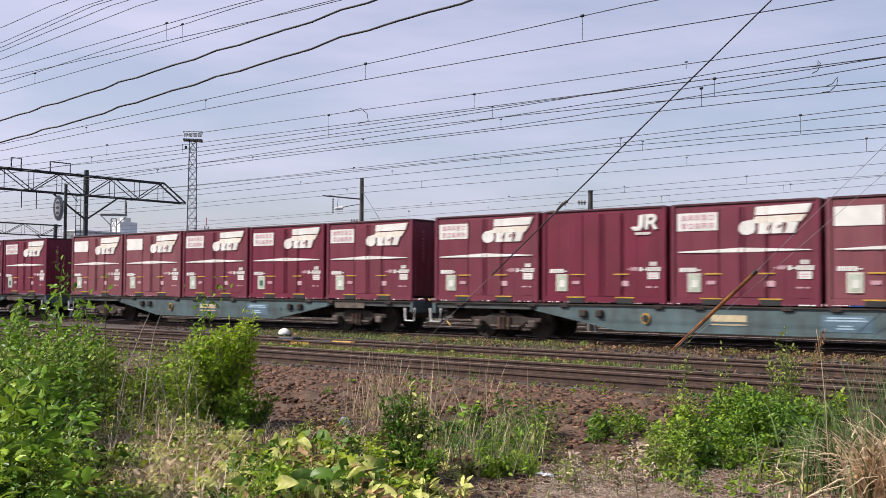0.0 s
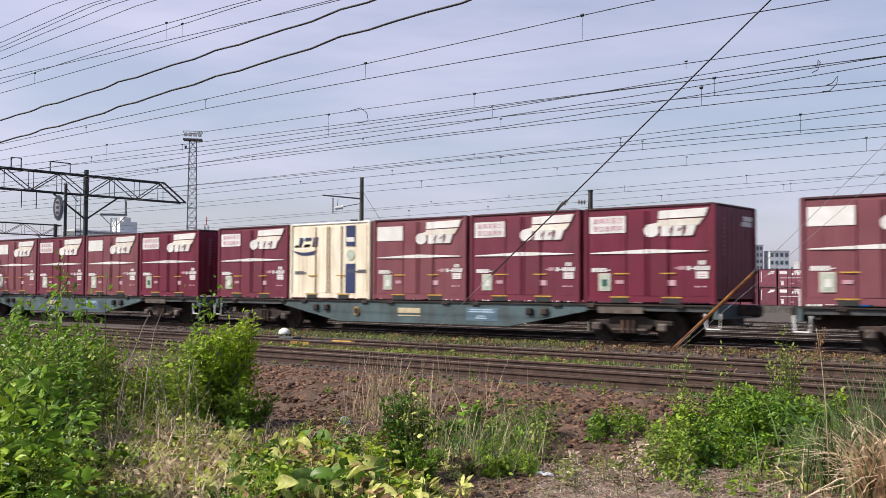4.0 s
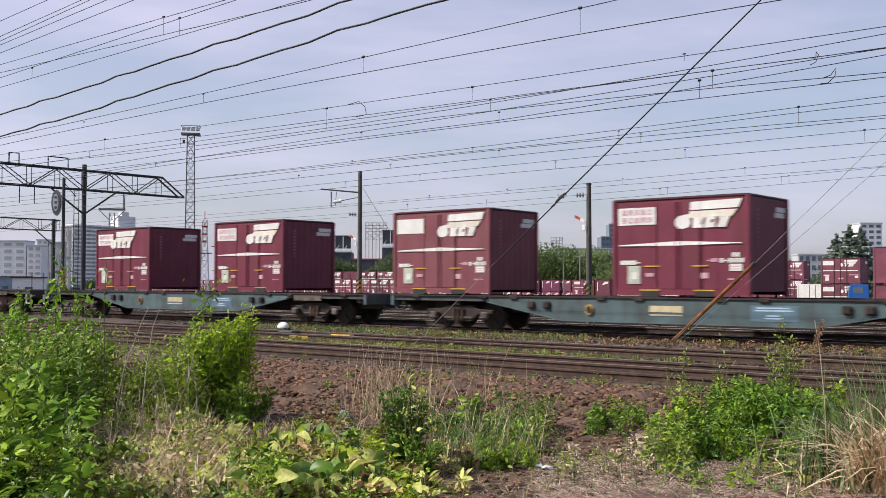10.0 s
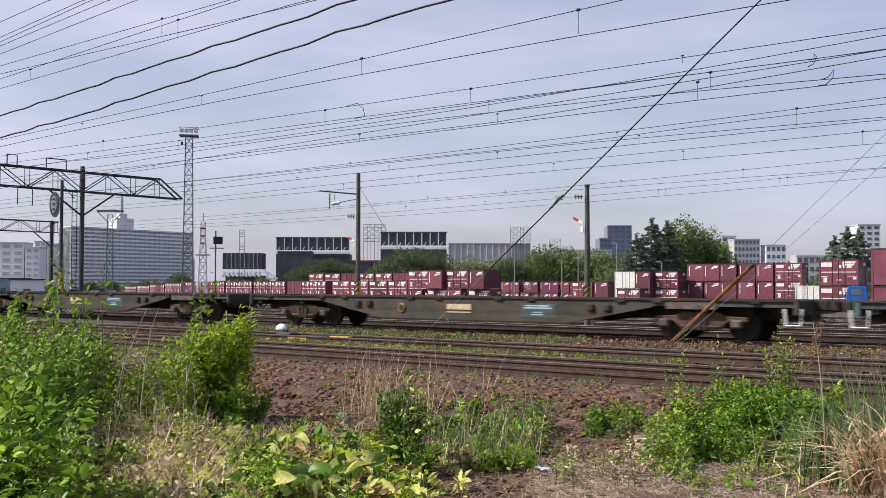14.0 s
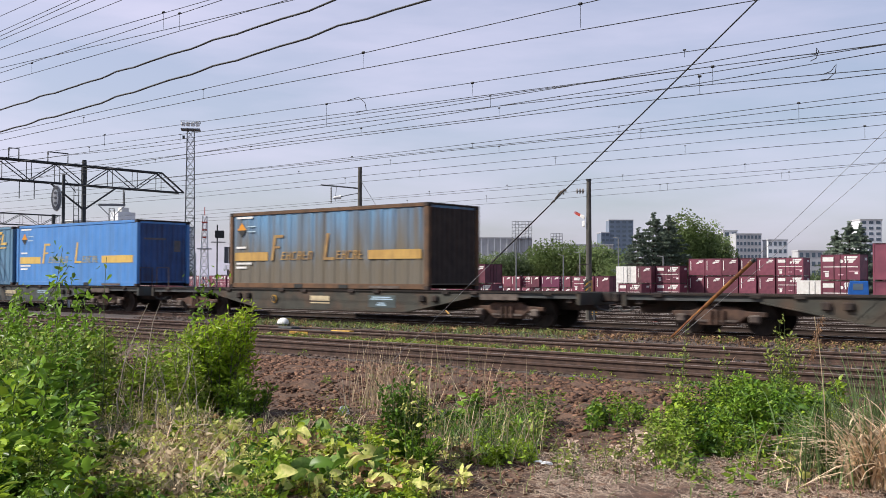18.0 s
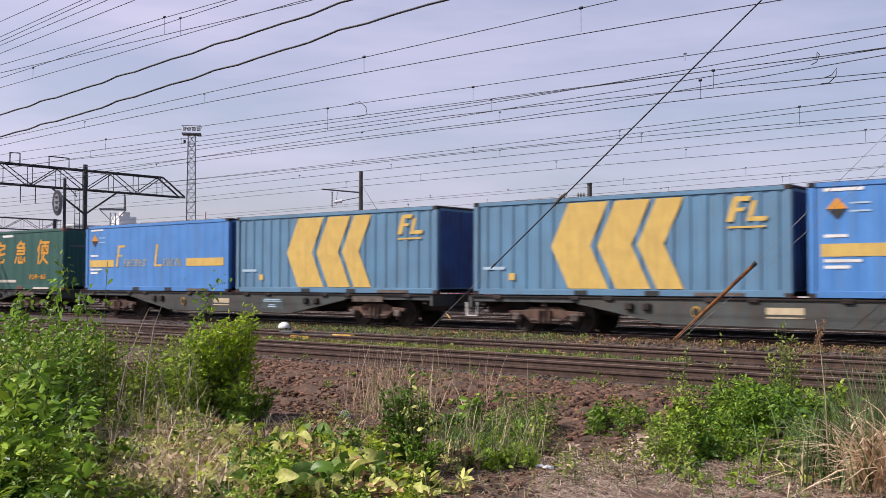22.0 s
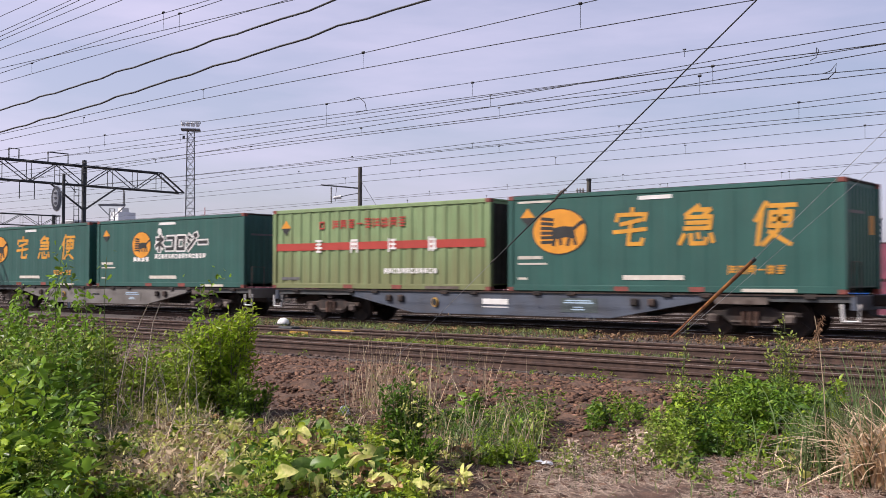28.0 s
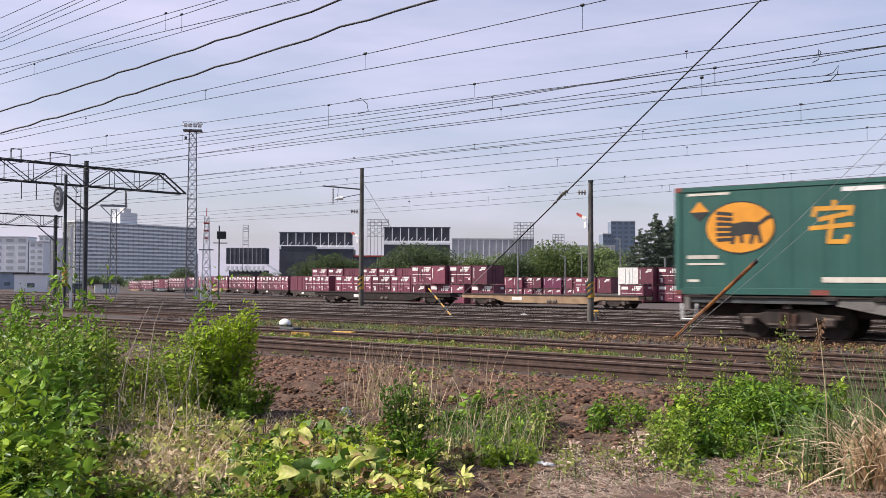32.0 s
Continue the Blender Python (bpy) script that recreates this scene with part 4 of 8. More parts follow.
        for x0, x1, z0, z1 in ((-2.72, -1.35, 1.92, 2.3), (0.5, 4.1, 2.02, 2.3)):
            e = bmesh.new()
            for a, b2, c2, d2 in ((x0, z0, x1, z0), (x0, z1, x1, z1), (x0, z0, x0, z1), (x1, z0, x1, z1)):
                stroke(e, a, b2, c2, d2, 0.03, f)
            fr = part("letter_frame", e, "grey_ink", c, "thin dark frame round marks")
            n = 2 if x0 < 0 else 12
            for k in range(n):
                part("letter_block", mark(("comb", "gate", "ladder", "square", "rack", "comb")[k % 6], x0 + (k + 0.5) * (x1 - x0) / n, z0 + 0.07, min(0.24, 0.75 * (x1 - x0) / n), z1 - z0 - 0.14, 0.035, f - 0.002), "grey_ink", fr)
        part("rule_line", slab(-2.75, -0.6, 1.2, 1.225, f), "grey_ink", c)
        part("stencil", slab(-4.2, -3.4, 1.0, 1.06, f), "grey_ink", c)
        part("stencil", slab(3.0, 3.9, 0.62, 0.72, f), "grey_ink", c)
    if kind in ("cat", "words", "name"):
        xe = L / 2 - 0.03
        part("end_stencil", box(xe, xe + 0.006, -0.9, 0.1, 1.86, 1.93), "grey_ink", c)
        part("end_mark", box(xe, xe + 0.006, 0.5, 0.8, 1.4, 1.85), "amber" if kind != "name" else "grey_ink", c)
    return c


M["rust_streak"] = surface("rust_streak", (0.55, 0.38, 0.2), (0.36, 0.2, 0.09), 5, 0.75)
M["white_worn"] = surface("worn_white_paint", (0.8, 0.77, 0.7), (0.7, 0.63, 0.53), 6, 0.6, obj_rand=0.1)
M["rust_frame"] = surface("rusted_frame_steel", (0.16, 0.085, 0.045), (0.09, 0.055, 0.035), 3, 0.85, 0.2)
# dark end-wall steel; on lime it puts shade into the colour
M["soot_shade"] = surface("sooty_rusted_shade_steel", (0.055, 0.04, 0.033), (0.035, 0.026, 0.022), 3, 0.85, 0.1, dirt=(0.09, 0.05, 0.03), dirt_scale=1.5, dirt_axis=(4, 4, 0.4))
# ends of the blue containers: a darker navy than their sides
M["soot_blue"] = surface("dark_navy_end_paint", (0.05, 0.115, 0.31), (0.04, 0.085, 0.22), 1.5, 0.7, 0.08, dirt=(0.055, 0.04, 0.035), dirt_scale=1.6, dirt_amount=0.7, dirt_axis=(4, 4, 0.4))
M["dirty_gold"] = surface("dirty_gold_paint", (0.52, 0.32, 0.09), (0.42, 0.25, 0.07), 3, 0.6, dirt=(0.2, 0.13, 0.07), dirt_scale=2, dirt_amount=0.5, dirt_axis=(4, 4, 0.5))
M["old_gold"] = surface("rusted_gold_paint", (0.4, 0.25, 0.09), (0.27, 0.16, 0.07), 3, 0.7)
M["dull_gold"] = surface("faded_gold_ink", (0.42, 0.38, 0.2), (0.3, 0.3, 0.2), 7, 0.6)
M["dingy_white"] = surface("dingy_white_paint", (0.6, 0.56, 0.48), (0.48, 0.44, 0.37), 5, 0.6, obj_rand=0.12)
M["dim_number"] = surface("worn_number", (0.3, 0.14, 0.17), (0.2, 0.08, 0.1), 9, 0.6)
M["rust_red"] = surface("red_oxide", (0.26, 0.07, 0.055), (0.16, 0.05, 0.04), 6, 0.75)
M["pale_blue"] = surface("pale_blue_ink", (0.42, 0.56, 0.66), (0.34, 0.46, 0.56), 5, 0.6)
M["amber"] = surface("amber_paint", (0.66, 0.31, 0.03), (0.55, 0.25, 0.03), 3, 0.55)
M["rust_blue"] = surface("rust_stained_blue", (0.12, 0.29, 0.5), (0.12, 0.25, 0.4), 0.8, 0.65, 0.1, dirt=(0.085, 0.055, 0.03), dirt_scale=1.0, dirt_amount=0.85, dirt_axis=(3.2, 3.2, 0.22), fine=9, dirt_range=(0.42, 0.7), grime=((0.135, 0.112, 0.078), 0.9, 2.75, 0.96))


def wheelset():
    b = tube([(0, -0.62, 0), (0, 0.62, 0)], 0.07, 10)
    for s in (-1, 1):
        y = s * GAUGE / 2
        for y0, y1, r in ((y, y + s * 0.1, 0.405), (y - s * 0.03, y, 0.43)):
            disc(0, 0, r, r, min(y0, y1), max(y0, y1), 28, b)
        for k in range(3):
            a = 2 * math.pi * k / 3
            tube([(0.1 * math.cos(a), y + s * 0.11, 0.1 * math.sin(a)), (0.34 * math.cos(a), y + s * 0.105, 0.34 * math.sin(a))], 0.025, 5, b)
    return put("wheelset", b, "under")


def flat_wagon(colour, label, steps):
    """A long container flat wagon, 20.4 m over couplers, its origin at rail level under the middle."""
    w = thing("flat_wagon", pose(0, 0, 0), label, "wagon", "wagons of the freight train")
    half, y = 9.6, 1.2
    for s in (-1, 1):
        # fish-bellied side sill
        pts = [(-5.9, 0.82), (-5.9, 0.985), (5.9, 0.985), (5.9, 0.82), (3.4, 0.36), (-3.4, 0.36)]
        part("side_sill", prism(pts, *sorted((s * y, s * (y - 0.07)))), colour, w)
        for e in (-1, 1):
            part("end_sill", box(*sorted((e * 5.9, e * half)), *sorted((s * (y - 0.01), s * (y - 0.08))), 0.83, 0.985), "grime_shade_sill", w, "end of the sill darkened by grime and painted shade")
        flange = prism([(-5.92, 0.80), (-3.4, 0.335), (3.4, 0.335), (5.92, 0.80), (5.92, 0.825), (3.4, 0.36), (-3.4, 0.36), (-5.92, 0.825)], *sorted((s * (y + 0.05), s * (y - 0.12))))
        part("lower_flange", flange, colour, w)
        part("upper_flange", box(-half, half, *sorted((s * (y + 0.045), s * (y - 0.12))), 0.965, 1.0), "under", w)
    deck = box(-half, half, -1.12, 1.12, 0.88, 0.94)
    box(-half, half, -0.35, 0.35, 0.5, 0.88, deck)
    for x in (-9.2, -7.1, -5.2, -3, -1, 1, 3, 5.2, 7.1, 9.2):
        box(x - 0.08, x + 0.08, -1.13, 1.13, 0.72, 0.88, deck)
    part("deck", deck, "under", w)
    for s in (-1, 1):
        part("end_beam", box(*sorted((s * 9.62, s * 9.5)), -1.24, 1.24, 0.66, 1.0, bevel=0.01), colour, w)
        cp = part("coupler", box(*sorted((s * 9.45, s * 10.02)), -0.12, 0.12, 0.74, 1.0, bevel=0.03), "under", w)
        part("knuckle", box(*sorted((s * 9.98, s * 10.19)), -0.19, 0.15, 0.72, 1.0, bevel=0.05), "under", cp)
        hose = tube([(s * 9.45, -0.5, 0.8), (s * 9.75, -0.5, 0.55), (s * 10.05, -0.42, 0.5), (s * 10.18, -0.4, 0.62)], 0.03, 6)
        part("brake_hose", hose, "black", w)
        # bogie
        bg2 = part("bogie", box(s * 7.1 - 0.14, s * 7.1 + 0.14, -0.98, 0.98, 0.42, 0.7, bevel=0.03), "under", w, "dusty cast-steel bogie")
        for sy in (-1, 1):
            yy = sorted((sy * 0.92, sy * 1.04))
            cx = s * 7.1
            fr = prism([(cx - 1.22, 0.46), (cx - 1.22, 0.58), (cx - 0.7, 0.6), (cx - 0.45, 0.7), (cx + 0.45, 0.7), (cx + 0.7, 0.6), (cx + 1.22, 0.58), (cx + 1.22, 0.46), (cx + 0.72, 0.46), (cx + 0.46, 0.24), (cx - 0.46, 0.24), (cx - 0.72, 0.46)], *yy, bevel=0.02)
            part("side_frame", fr, "bogie_rust" if colour in ("frame_grey", "frame_olive") else "under", bg2)
            for dx in (-0.95, 0.95):
                part("axle_box", box(s * 7.1 + dx - 0.14, s * 7.1 + dx + 0.14, *sorted((sy * 1.0, sy * 1.12)), 0.3, 0.52, bevel=0.045), "bright_under", bg2, "grey axle-box cover")
            for dx in (-0.16, 0.0, 0.16):
                part("spring", tube([(s * 7.1 + dx, sy * 1.07, 0.26), (s * 7.1 + dx, sy * 1.07, 0.6)], 0.06, 8), "bogie_rust", bg2)
            part("brake_beam", box(s * 7.1 - 0.5, s * 7.1 + 0.5, *sorted((sy * 1.05, sy * 1.08)), 0.33, 0.38), "bright_under", bg2)
        for dx in (-0.95, 0.95):
            o = part("wheelset", WHEELSET, "", bg2, at=pose(s * 7.1 + dx, 0, 0.405))
            WHEELS.append(o)
    # fittings on the side toward the verge
    yy = -1.2
    bare = colour == "frame_pale"
    if bare:
        part("slot", slab(-0.4, 0.1, 0.66, 0.73, yy - 0.002, 0.008), "black", w, "dark hand slot")
    else:
        part("number_plate", slab(-0.8, 0.1, 0.63, 0.79, yy - 0.002, 0.008), "white" if colour == "frame_slate" else "cream_plate", w, "pale lettered plate")
        part("number_line", slab(-0.8, 0.1, 0.54, 0.575, yy - 0.002, 0.008), "white" if colour == "frame_slate" else "cream_plate", w)
    part("data_panel", slab(1.85, 3.0, 0.46, 0.84, yy - 0.002, 0.006), colour if bare else "label_blue" if colour == "frame_blue" else "label_dark", w, "data panel with small pale lines")
    panel = w.children[-1]
    for z, x0, x1 in ((0.52, 2.2, 2.6), (0.58, 2.25, 2.55), (0.70, 1.95, 2.88), (0.76, 2.0, 2.8)):
        part("data_line", slab(x0, x1, z, z + 0.035, yy - 0.01, 0.004), "pale_blue", panel)
    part("brake_wheel", disc(-2.55, 0.66, 0.12, 0.14, yy - 0.05, yy - 0.02, 16), "yellow", w, "yellow hand-brake wheel")
    part("brake_hub", disc(-2.55, 0.66, 0.09, 0.1, yy - 0.065, yy - 0.045, 12), "black", w.children[-1])
    for x in (-4.4, -3.9, 4.1, 4.6):
        part("valve", box(x - 0.11, x + 0.11, yy - 0.09, yy, 0.66, 0.86, bevel=0.03), "under", w)
    for x in (-8.6, -6.05, -5.0, -2.2, -1.1, 1.1, 2.2, 5.0, 6.05, 8.6):
        part("lock_bracket", box(x - 0.13, x + 0.13, yy - 0.06, yy + 0.05, 0.9, 1.01, bevel=0.015), "under", w)
    part("air_reservoir", tube([(0.6, -0.75, 0.5), (2.0, -0.75, 0.5)], 0.19, 12), "under", w)
    part("battery_box", box(3.5, 4.2, -1.15, -0.75, 0.42, 0.74, bevel=0.02), "bright_under", w)
    part("end_plate", slab(6.3, 7.6, 0.76, 0.93, yy - 0.05, 0.01), "bright_under", w, "pale end panel")
    for s in ((-1, 1) if steps == 2 else (steps,) if steps else ()):
        x = s * 9.5
        st = tube([(x - 0.2, yy - 0.03, 0.8), (x - 0.17, yy - 0.05, 0.42), (x + 0.17, yy - 0.05, 0.42), (x + 0.2, yy - 0.03, 0.8)], 0.035, 6)
        part("foot_step", st, "white", w, "white painted foot step")
    for s in (-1, 1):
        hr = tube([(s * 9.5, -1.1, 0.9), (s * 9.5, -1.1, 1.75), (s * 9.5, -0.55, 1.75), (s * 9.5, -0.55, 0.9)], 0.02, 6)
        part("hand_rail", hr, "bright_under", w)
    return w


M["bogie_rust"] = surface("rust_brown_cast_steel", (0.085, 0.047, 0.032), (0.035, 0.023, 0.019), 3, 0.8, 0.3, obj_rand=0.5, dirt=(0.17, 0.09, 0.055), dirt_scale=4, dirt_amount=0.5, fine=25)
M["frame_slate"] = surface("slate_blue_frame", (0.085, 0.102, 0.135), (0.06, 0.072, 0.095), 1.5, 0.65, 0.15, dirt=(0.07, 0.06, 0.055), dirt_scale=1.6, dirt_amount=0.6, fine=15)
M["frame_olive"] = surface("rusty_olive_frame", (0.06, 0.06, 0.048), (0.04, 0.037, 0.03), 2.0, 0.75, 0.1, dirt=(0.13, 0.065, 0.035), dirt_scale=1.6, dirt_amount=0.6, fine=15)
# sill ends: grime, and the shadow over the bogies painted in as darker colour
M["grime_shade_sill"] = surface("grime_shade_sill", (0.07, 0.08, 0.082), (0.045, 0.045, 0.045), 2.5, 0.75, 0.2, dirt=(0.11, 0.085, 0.07), dirt_scale=2, dirt_amount=0.5, fine=15)
M["cream_plate"] = surface("cream_plate", (0.6, 0.5, 0.32), (0.48, 0.38, 0.24), 6, 0.6)
WHEELSET = wheelset()

WAGONS = {}
for colour, label in (("frame_blue", "blue-grey container flat wagon with fish-bellied sill"), ("frame_grey", "grimy olive-grey flat wagon with fish-bellied sill"), ("frame_pale", "pale grey flat wagon with fish-bellied sill"), ("frame_olive", "dark rusty olive flat wagon with fish-bellied sill"), ("frame_slate", "slate-blue flat wagon with white plates")):
    WAGONS[colour] = (label, {"frame_grey": -1, "frame_olive": 0}.get(colour, 2))

SMALL = {}
LONG = {}


def stand(made, key, build, s, z, dz=0.0):
    """The first of a kind is built, the others are copies; each stands at its place along the train."""
    if made.get(key) is None:
        ob = build(key)
        made[key] = ob
    else:
        ob = copy_thing(made[key], Matrix())
    ob.matrix_basis = pose(s, TRAIN_Y, z + dz)
    MOVERS.append((ob, s, z + dz))
    return ob


WAGON_MADE = {}


STEP_ENDS = {-91.93: 1, -112.22: -1, -132.70: 1}     # wagons with a foot step at one end only


def wagon_at(s, colour):
    key = (colour, STEP_ENDS.get(s))
    first = WAGON_MADE.get(key)
    if first is None:
        label, steps = WAGONS[colour]
        ob = WAGON_MADE[key] = flat_wagon(colour, label, STEP_ENDS.get(s, steps))
    else:
        ob = copy_thing(first, Matrix())
        WHEELS.extend(o for o in ob.children_recursive if o.data is WHEELSET)
    ob.matrix_basis = pose(s, TRAIN_Y, 0)
    MOVERS.append((ob, s, 0.0))


SLOT = 3.85
LOADS = (   # wagon middle, colour, what stands on its five places from tail to head
    (-10.19, "frame_blue", ("logo", "plain", "logo", "faded", "deep")),
    (-30.20, "frame_blue", ("faded", "faded", "logo", "deep", "logo")),
    (-51.37, "frame_blue", ("logo", "cream", "faded", "logo", "deep")),
    (-71.62, "frame_blue", ("logo", "faded", "logo", "faded", "deep")),
    (-91.93, "frame_blue", ("faded", "", "logo", "", "plain")),
    (-112.22, "frame_blue", ("", "centred", "", "logo", "")),
    (-132.70, "frame_olive", ()), (-153.10, "frame_olive", ()), (-173.60, "frame_olive", ()),
    (-193.70, "frame_grey", ()), (-214.30, "frame_grey", ()), (-235.20, "frame_grey", ()),
    (-255.72, "frame_slate", ()), (-276.25, "frame_pale", ()))
for middle, colour, five in LOADS:
    wagon_at(middle, colour)
    for k, kind in enumerate(five):
        if kind:
            stand(SMALL, kind, small_container, middle + (k - 2) * SLOT, FLOOR)
for kind, s in (("rusty", -173.9), ("name", -188.85), ("arrow", -198.5), ("arrow", -209.15), ("name", -218.85), ("cat", -229.9), ("white", -239.95),
                ("cat", -250.95), ("lime", -260.85), ("words", -271.65), ("cat", -281.5)):
    stand(LONG, kind, long_container, s, FLOOR - 0.005)

# ---- overhead wires ----
POLE_X = -55.2


def strung(y, a, b, c, reach=25.0):
    """A hanging wire along the tracks through three points (x, z), straight on beyond the outer two."""
    (xa, za), (xb, zb), (xc, zc) = a, b, c
    pts = []
    for k in range(13):
        x = xa + (xc - xa) * k / 12
        z = za * (x - xb) * (x - xc) / ((xa - xb) * (xa - xc)) + zb * (x - xa) * (x - xc) / ((xb - xa) * (xb - xc)) + zc * (x - xa) * (x - xb) / ((xc - xa) * (xc - xb))
        pts.append((x, y, z))
    return [(POLE_X if y < 16 else xa - reach, y, za)] + pts + [(xc + reach, y, zc)]


def overhead_line(label, y, wires, droppers, radius=0.009):
    t = thing("overhead_line", pose(0, 0, 0), label, "overhead wire", "overhead lines of the yard")
    for w in wires:
        part("wire", tube(strung(y, *w), radius, 5), "wire", t)
    for x, z0, z1 in droppers:
        d = part("dropper", tube([(x, y, z0), (x, y, z1)], 0.005, 4), "wire", t)
        part("clip", tube([(x - 0.03, y, z1), (x + 0.03, y, z1)], 0.028 if z1 - z0 > 0.3 else 0.016, 6), "wire", d)
    return t


def straight(x0, z0, x1, z1):
    return (x0, z0), ((x0 + x1) / 2, (z0 + z1) / 2), (x1, z1)


overhead_line("bundle of thin dark feeder wires high over the verge", 15.0,
              (straight(-29.59, 9.11, -26.88, 9.28), straight(-29.58, 8.65, -25.13, 8.97), straight(-29.57, 8.51, -24.71, 8.90), straight(-29.57, 8.39, -23.90, 8.76), straight(-29.56, 8.15, -22.69, 8.54)), ())
overhead_line("dark feeder wires with short hangers", 15.65,
              (straight(-30.83, 8.08, -19.81, 8.18), straight(-30.82, 7.83, -17.39, 7.65), straight(-30.82, 7.67, -19.39, 8.11), straight(-30.81, 7.37, -17.39, 7.69)),
              ((-22.33, 7.74, 8.18), (-21.65, 7.61, 8.04), (-28.88, 7.43, 7.73)))
overhead_line("messenger and contact wire over the siding", 15.65,
              (((-30.63, 5.78), (-17.12, 6.09), (-8.81, 6.30)), ((-30.62, 5.57), (-15.19, 5.81), (-5.90, 5.78))),
              ((-26.02, 5.67, 5.83), (-20.65, 5.76, 5.99), (-15.19, 5.81, 6.15), (-9.80, 5.84, 6.28)), 0.0085)
mid = overhead_line("crossing catenary wires over the second track", 19.15,
                    (((-37.46, 6.15), (-18.58, 6.02), (-5.55, 5.96)), ((-37.45, 5.85), (-21.17, 5.72), (-6.85, 5.58)), ((-33.08, 5.61), (-21.17, 5.48), (-5.55, 5.83)),
                     ((-29.94, 5.28), (-14.45, 5.37), (-5.56, 5.13)), ((-37.42, 4.93), (-21.16, 5.22), (-5.56, 5.57)), ((-31.63, 4.94), (-18.57, 5.07), (-5.56, 5.05)),
                     ((-14.20, 5.13), (-9.12, 5.30), (-5.56, 5.45)), ((-14.20, 5.62), (-8.90, 5.60), (-5.56, 5.57))),
                    ((-30.55, 5.74, 6.12), (-19.94, 5.44, 6.02), (-14.99, 5.69, 6.00), (-14.45, 5.36, 5.65), (-14.20, 5.08, 5.32), (-18.65, 5.07, 5.25), (-9.52, 5.87, 6.02), (-9.19, 5.08, 5.44),
                     (-8.91, 5.24, 5.60), (-26.39, 5.54, 5.77), (-31.47, 5.58, 5.77), (-23.05, 5.02, 5.13), (-27.67, 5.01, 5.08)), 0.008)
for pts in (((-19.16, 6.03), (-18.74, 6.07), (-18.52, 5.91), (-18.47, 5.72), (-18.58, 5.69), (-18.84, 5.68)),
            ((-6.96, 5.58), (-6.85, 5.56), (-6.84, 5.68), (-6.80, 5.62), (-6.85, 5.49), (-6.96, 5.45)),
            ((-6.77, 5.07), (-6.63, 5.07), (-6.5, 5.18), (-6.48, 5.33), (-6.58, 5.21), (-6.73, 5.17))):
    part("jumper", tube([(x, 19.15, z) for x, z in pts], 0.009, 5), "wire", mid, "curled jumper cable")
overhead_line("catenary over the freight train's track", 24.58,
              (((-32.98, 5.37), (-19.23, 5.46), (-7.15, 5.66)), ((-32.98, 5.18), (-14.92, 5.30), (-7.15, 5.21)), ((-32.98, 4.98), (-22.61, 5.07), (-10.51, 5.15)), ((-15.10, 5.35), (-10.80, 5.46), (-7.15, 5.51))),
              ((-24.36, 5.27, 5.44), (-19.23, 5.30, 5.47), (-22.61, 5.03, 5.20), (-18.23, 5.10, 5.29), (-14.17, 5.27, 5.50), (-13.50, 5.12, 5.36), (-9.22, 5.18, 5.63), (-26.98, 5.00, 5.12)), 0.008)
overhead_line("catenary over the track behind the train", 28.4, (((-38.09, 5.16), (-24.80, 5.33), (-8.27, 5.47)), ((-38.09, 4.98), (-18.75, 5.11), (-8.27, 5.12))),
              ((-24.66, 5.05, 5.30), (-18.75, 5.10, 5.34), (-14.11, 5.10, 5.37), (-8.87, 5.13, 5.48), (-28.51, 5.04, 5.24)), 0.0075)
overhead_line("distant catenary wires over a yard track", 32.2, (((-43.18, 4.74), (-23.48, 4.92), (-9.39, 5.24)), ((-43.17, 4.54), (-18.39, 4.85), (-9.39, 4.88))),
              ((-23.48, 4.81, 4.98), (-18.41, 4.85, 5.06), (-13.87, 4.90, 5.14), (-27.44, 4.79, 4.95)), 0.0065)
overhead_line("distant catenary wires over a yard track", 36.0, (((-38.06, 4.73), (-20.56, 5.00), (-10.50, 5.27)), ((-38.06, 4.56), (-20.56, 4.75), (-10.50, 4.99))),
              ((-27.38, 4.73, 5.00), (-23.63, 4.72, 5.02), (-18.95, 4.77, 5.02), (-18.63, 4.78, 5.04), (-14.14, 4.96, 5.17), (-13.87, 4.95, 5.19), (-32.03, 4.65, 5.02)), 0.0065)


def twisted_cable(points, label):
    pts = []
    P = [Vector(p) for p in points]
    for a, b in zip(P, P[1:]):
        n = max(2, int((b - a).length / 0.35))
        for k in range(n):
            p = a.lerp(b, k / n)
            q = len(pts)
            pts.append(p + Vector((0, 0.02 * math.sin(q * 1.9), 0.014 * math.sin(q * 1.27) + 0.006 * math.sin(q * 0.61))))
    return solid("power_cable", tube(pts, 0.021, 6), "black", label, "cable", "cables over the verge")


twisted_cable(((-55.2, 14, 4.55), (-27.53, 14, 5.98), (-23.26, 14, 6.21), (-19.74, 14, 6.44), (-17.71, 14, 6.55), (-15.55, 14, 6.68), (-14.25, 14, 6.77), (4, 14, 8.0)), "thick black twisted cable over the verge")
twisted_cable(((-55.2, 14, 3.95), (-27.51, 14, 5.37), (-23.25, 14, 5.59), (-19.73, 14, 5.86), (-17.70, 14, 5.98), (-15.54, 14, 6.13), (-14.25, 14, 6.24), (-12.77, 14, 6.33), (-11.61, 14, 6.39), (6, 14, 7.4)), "thick black twisted cable over the verge")

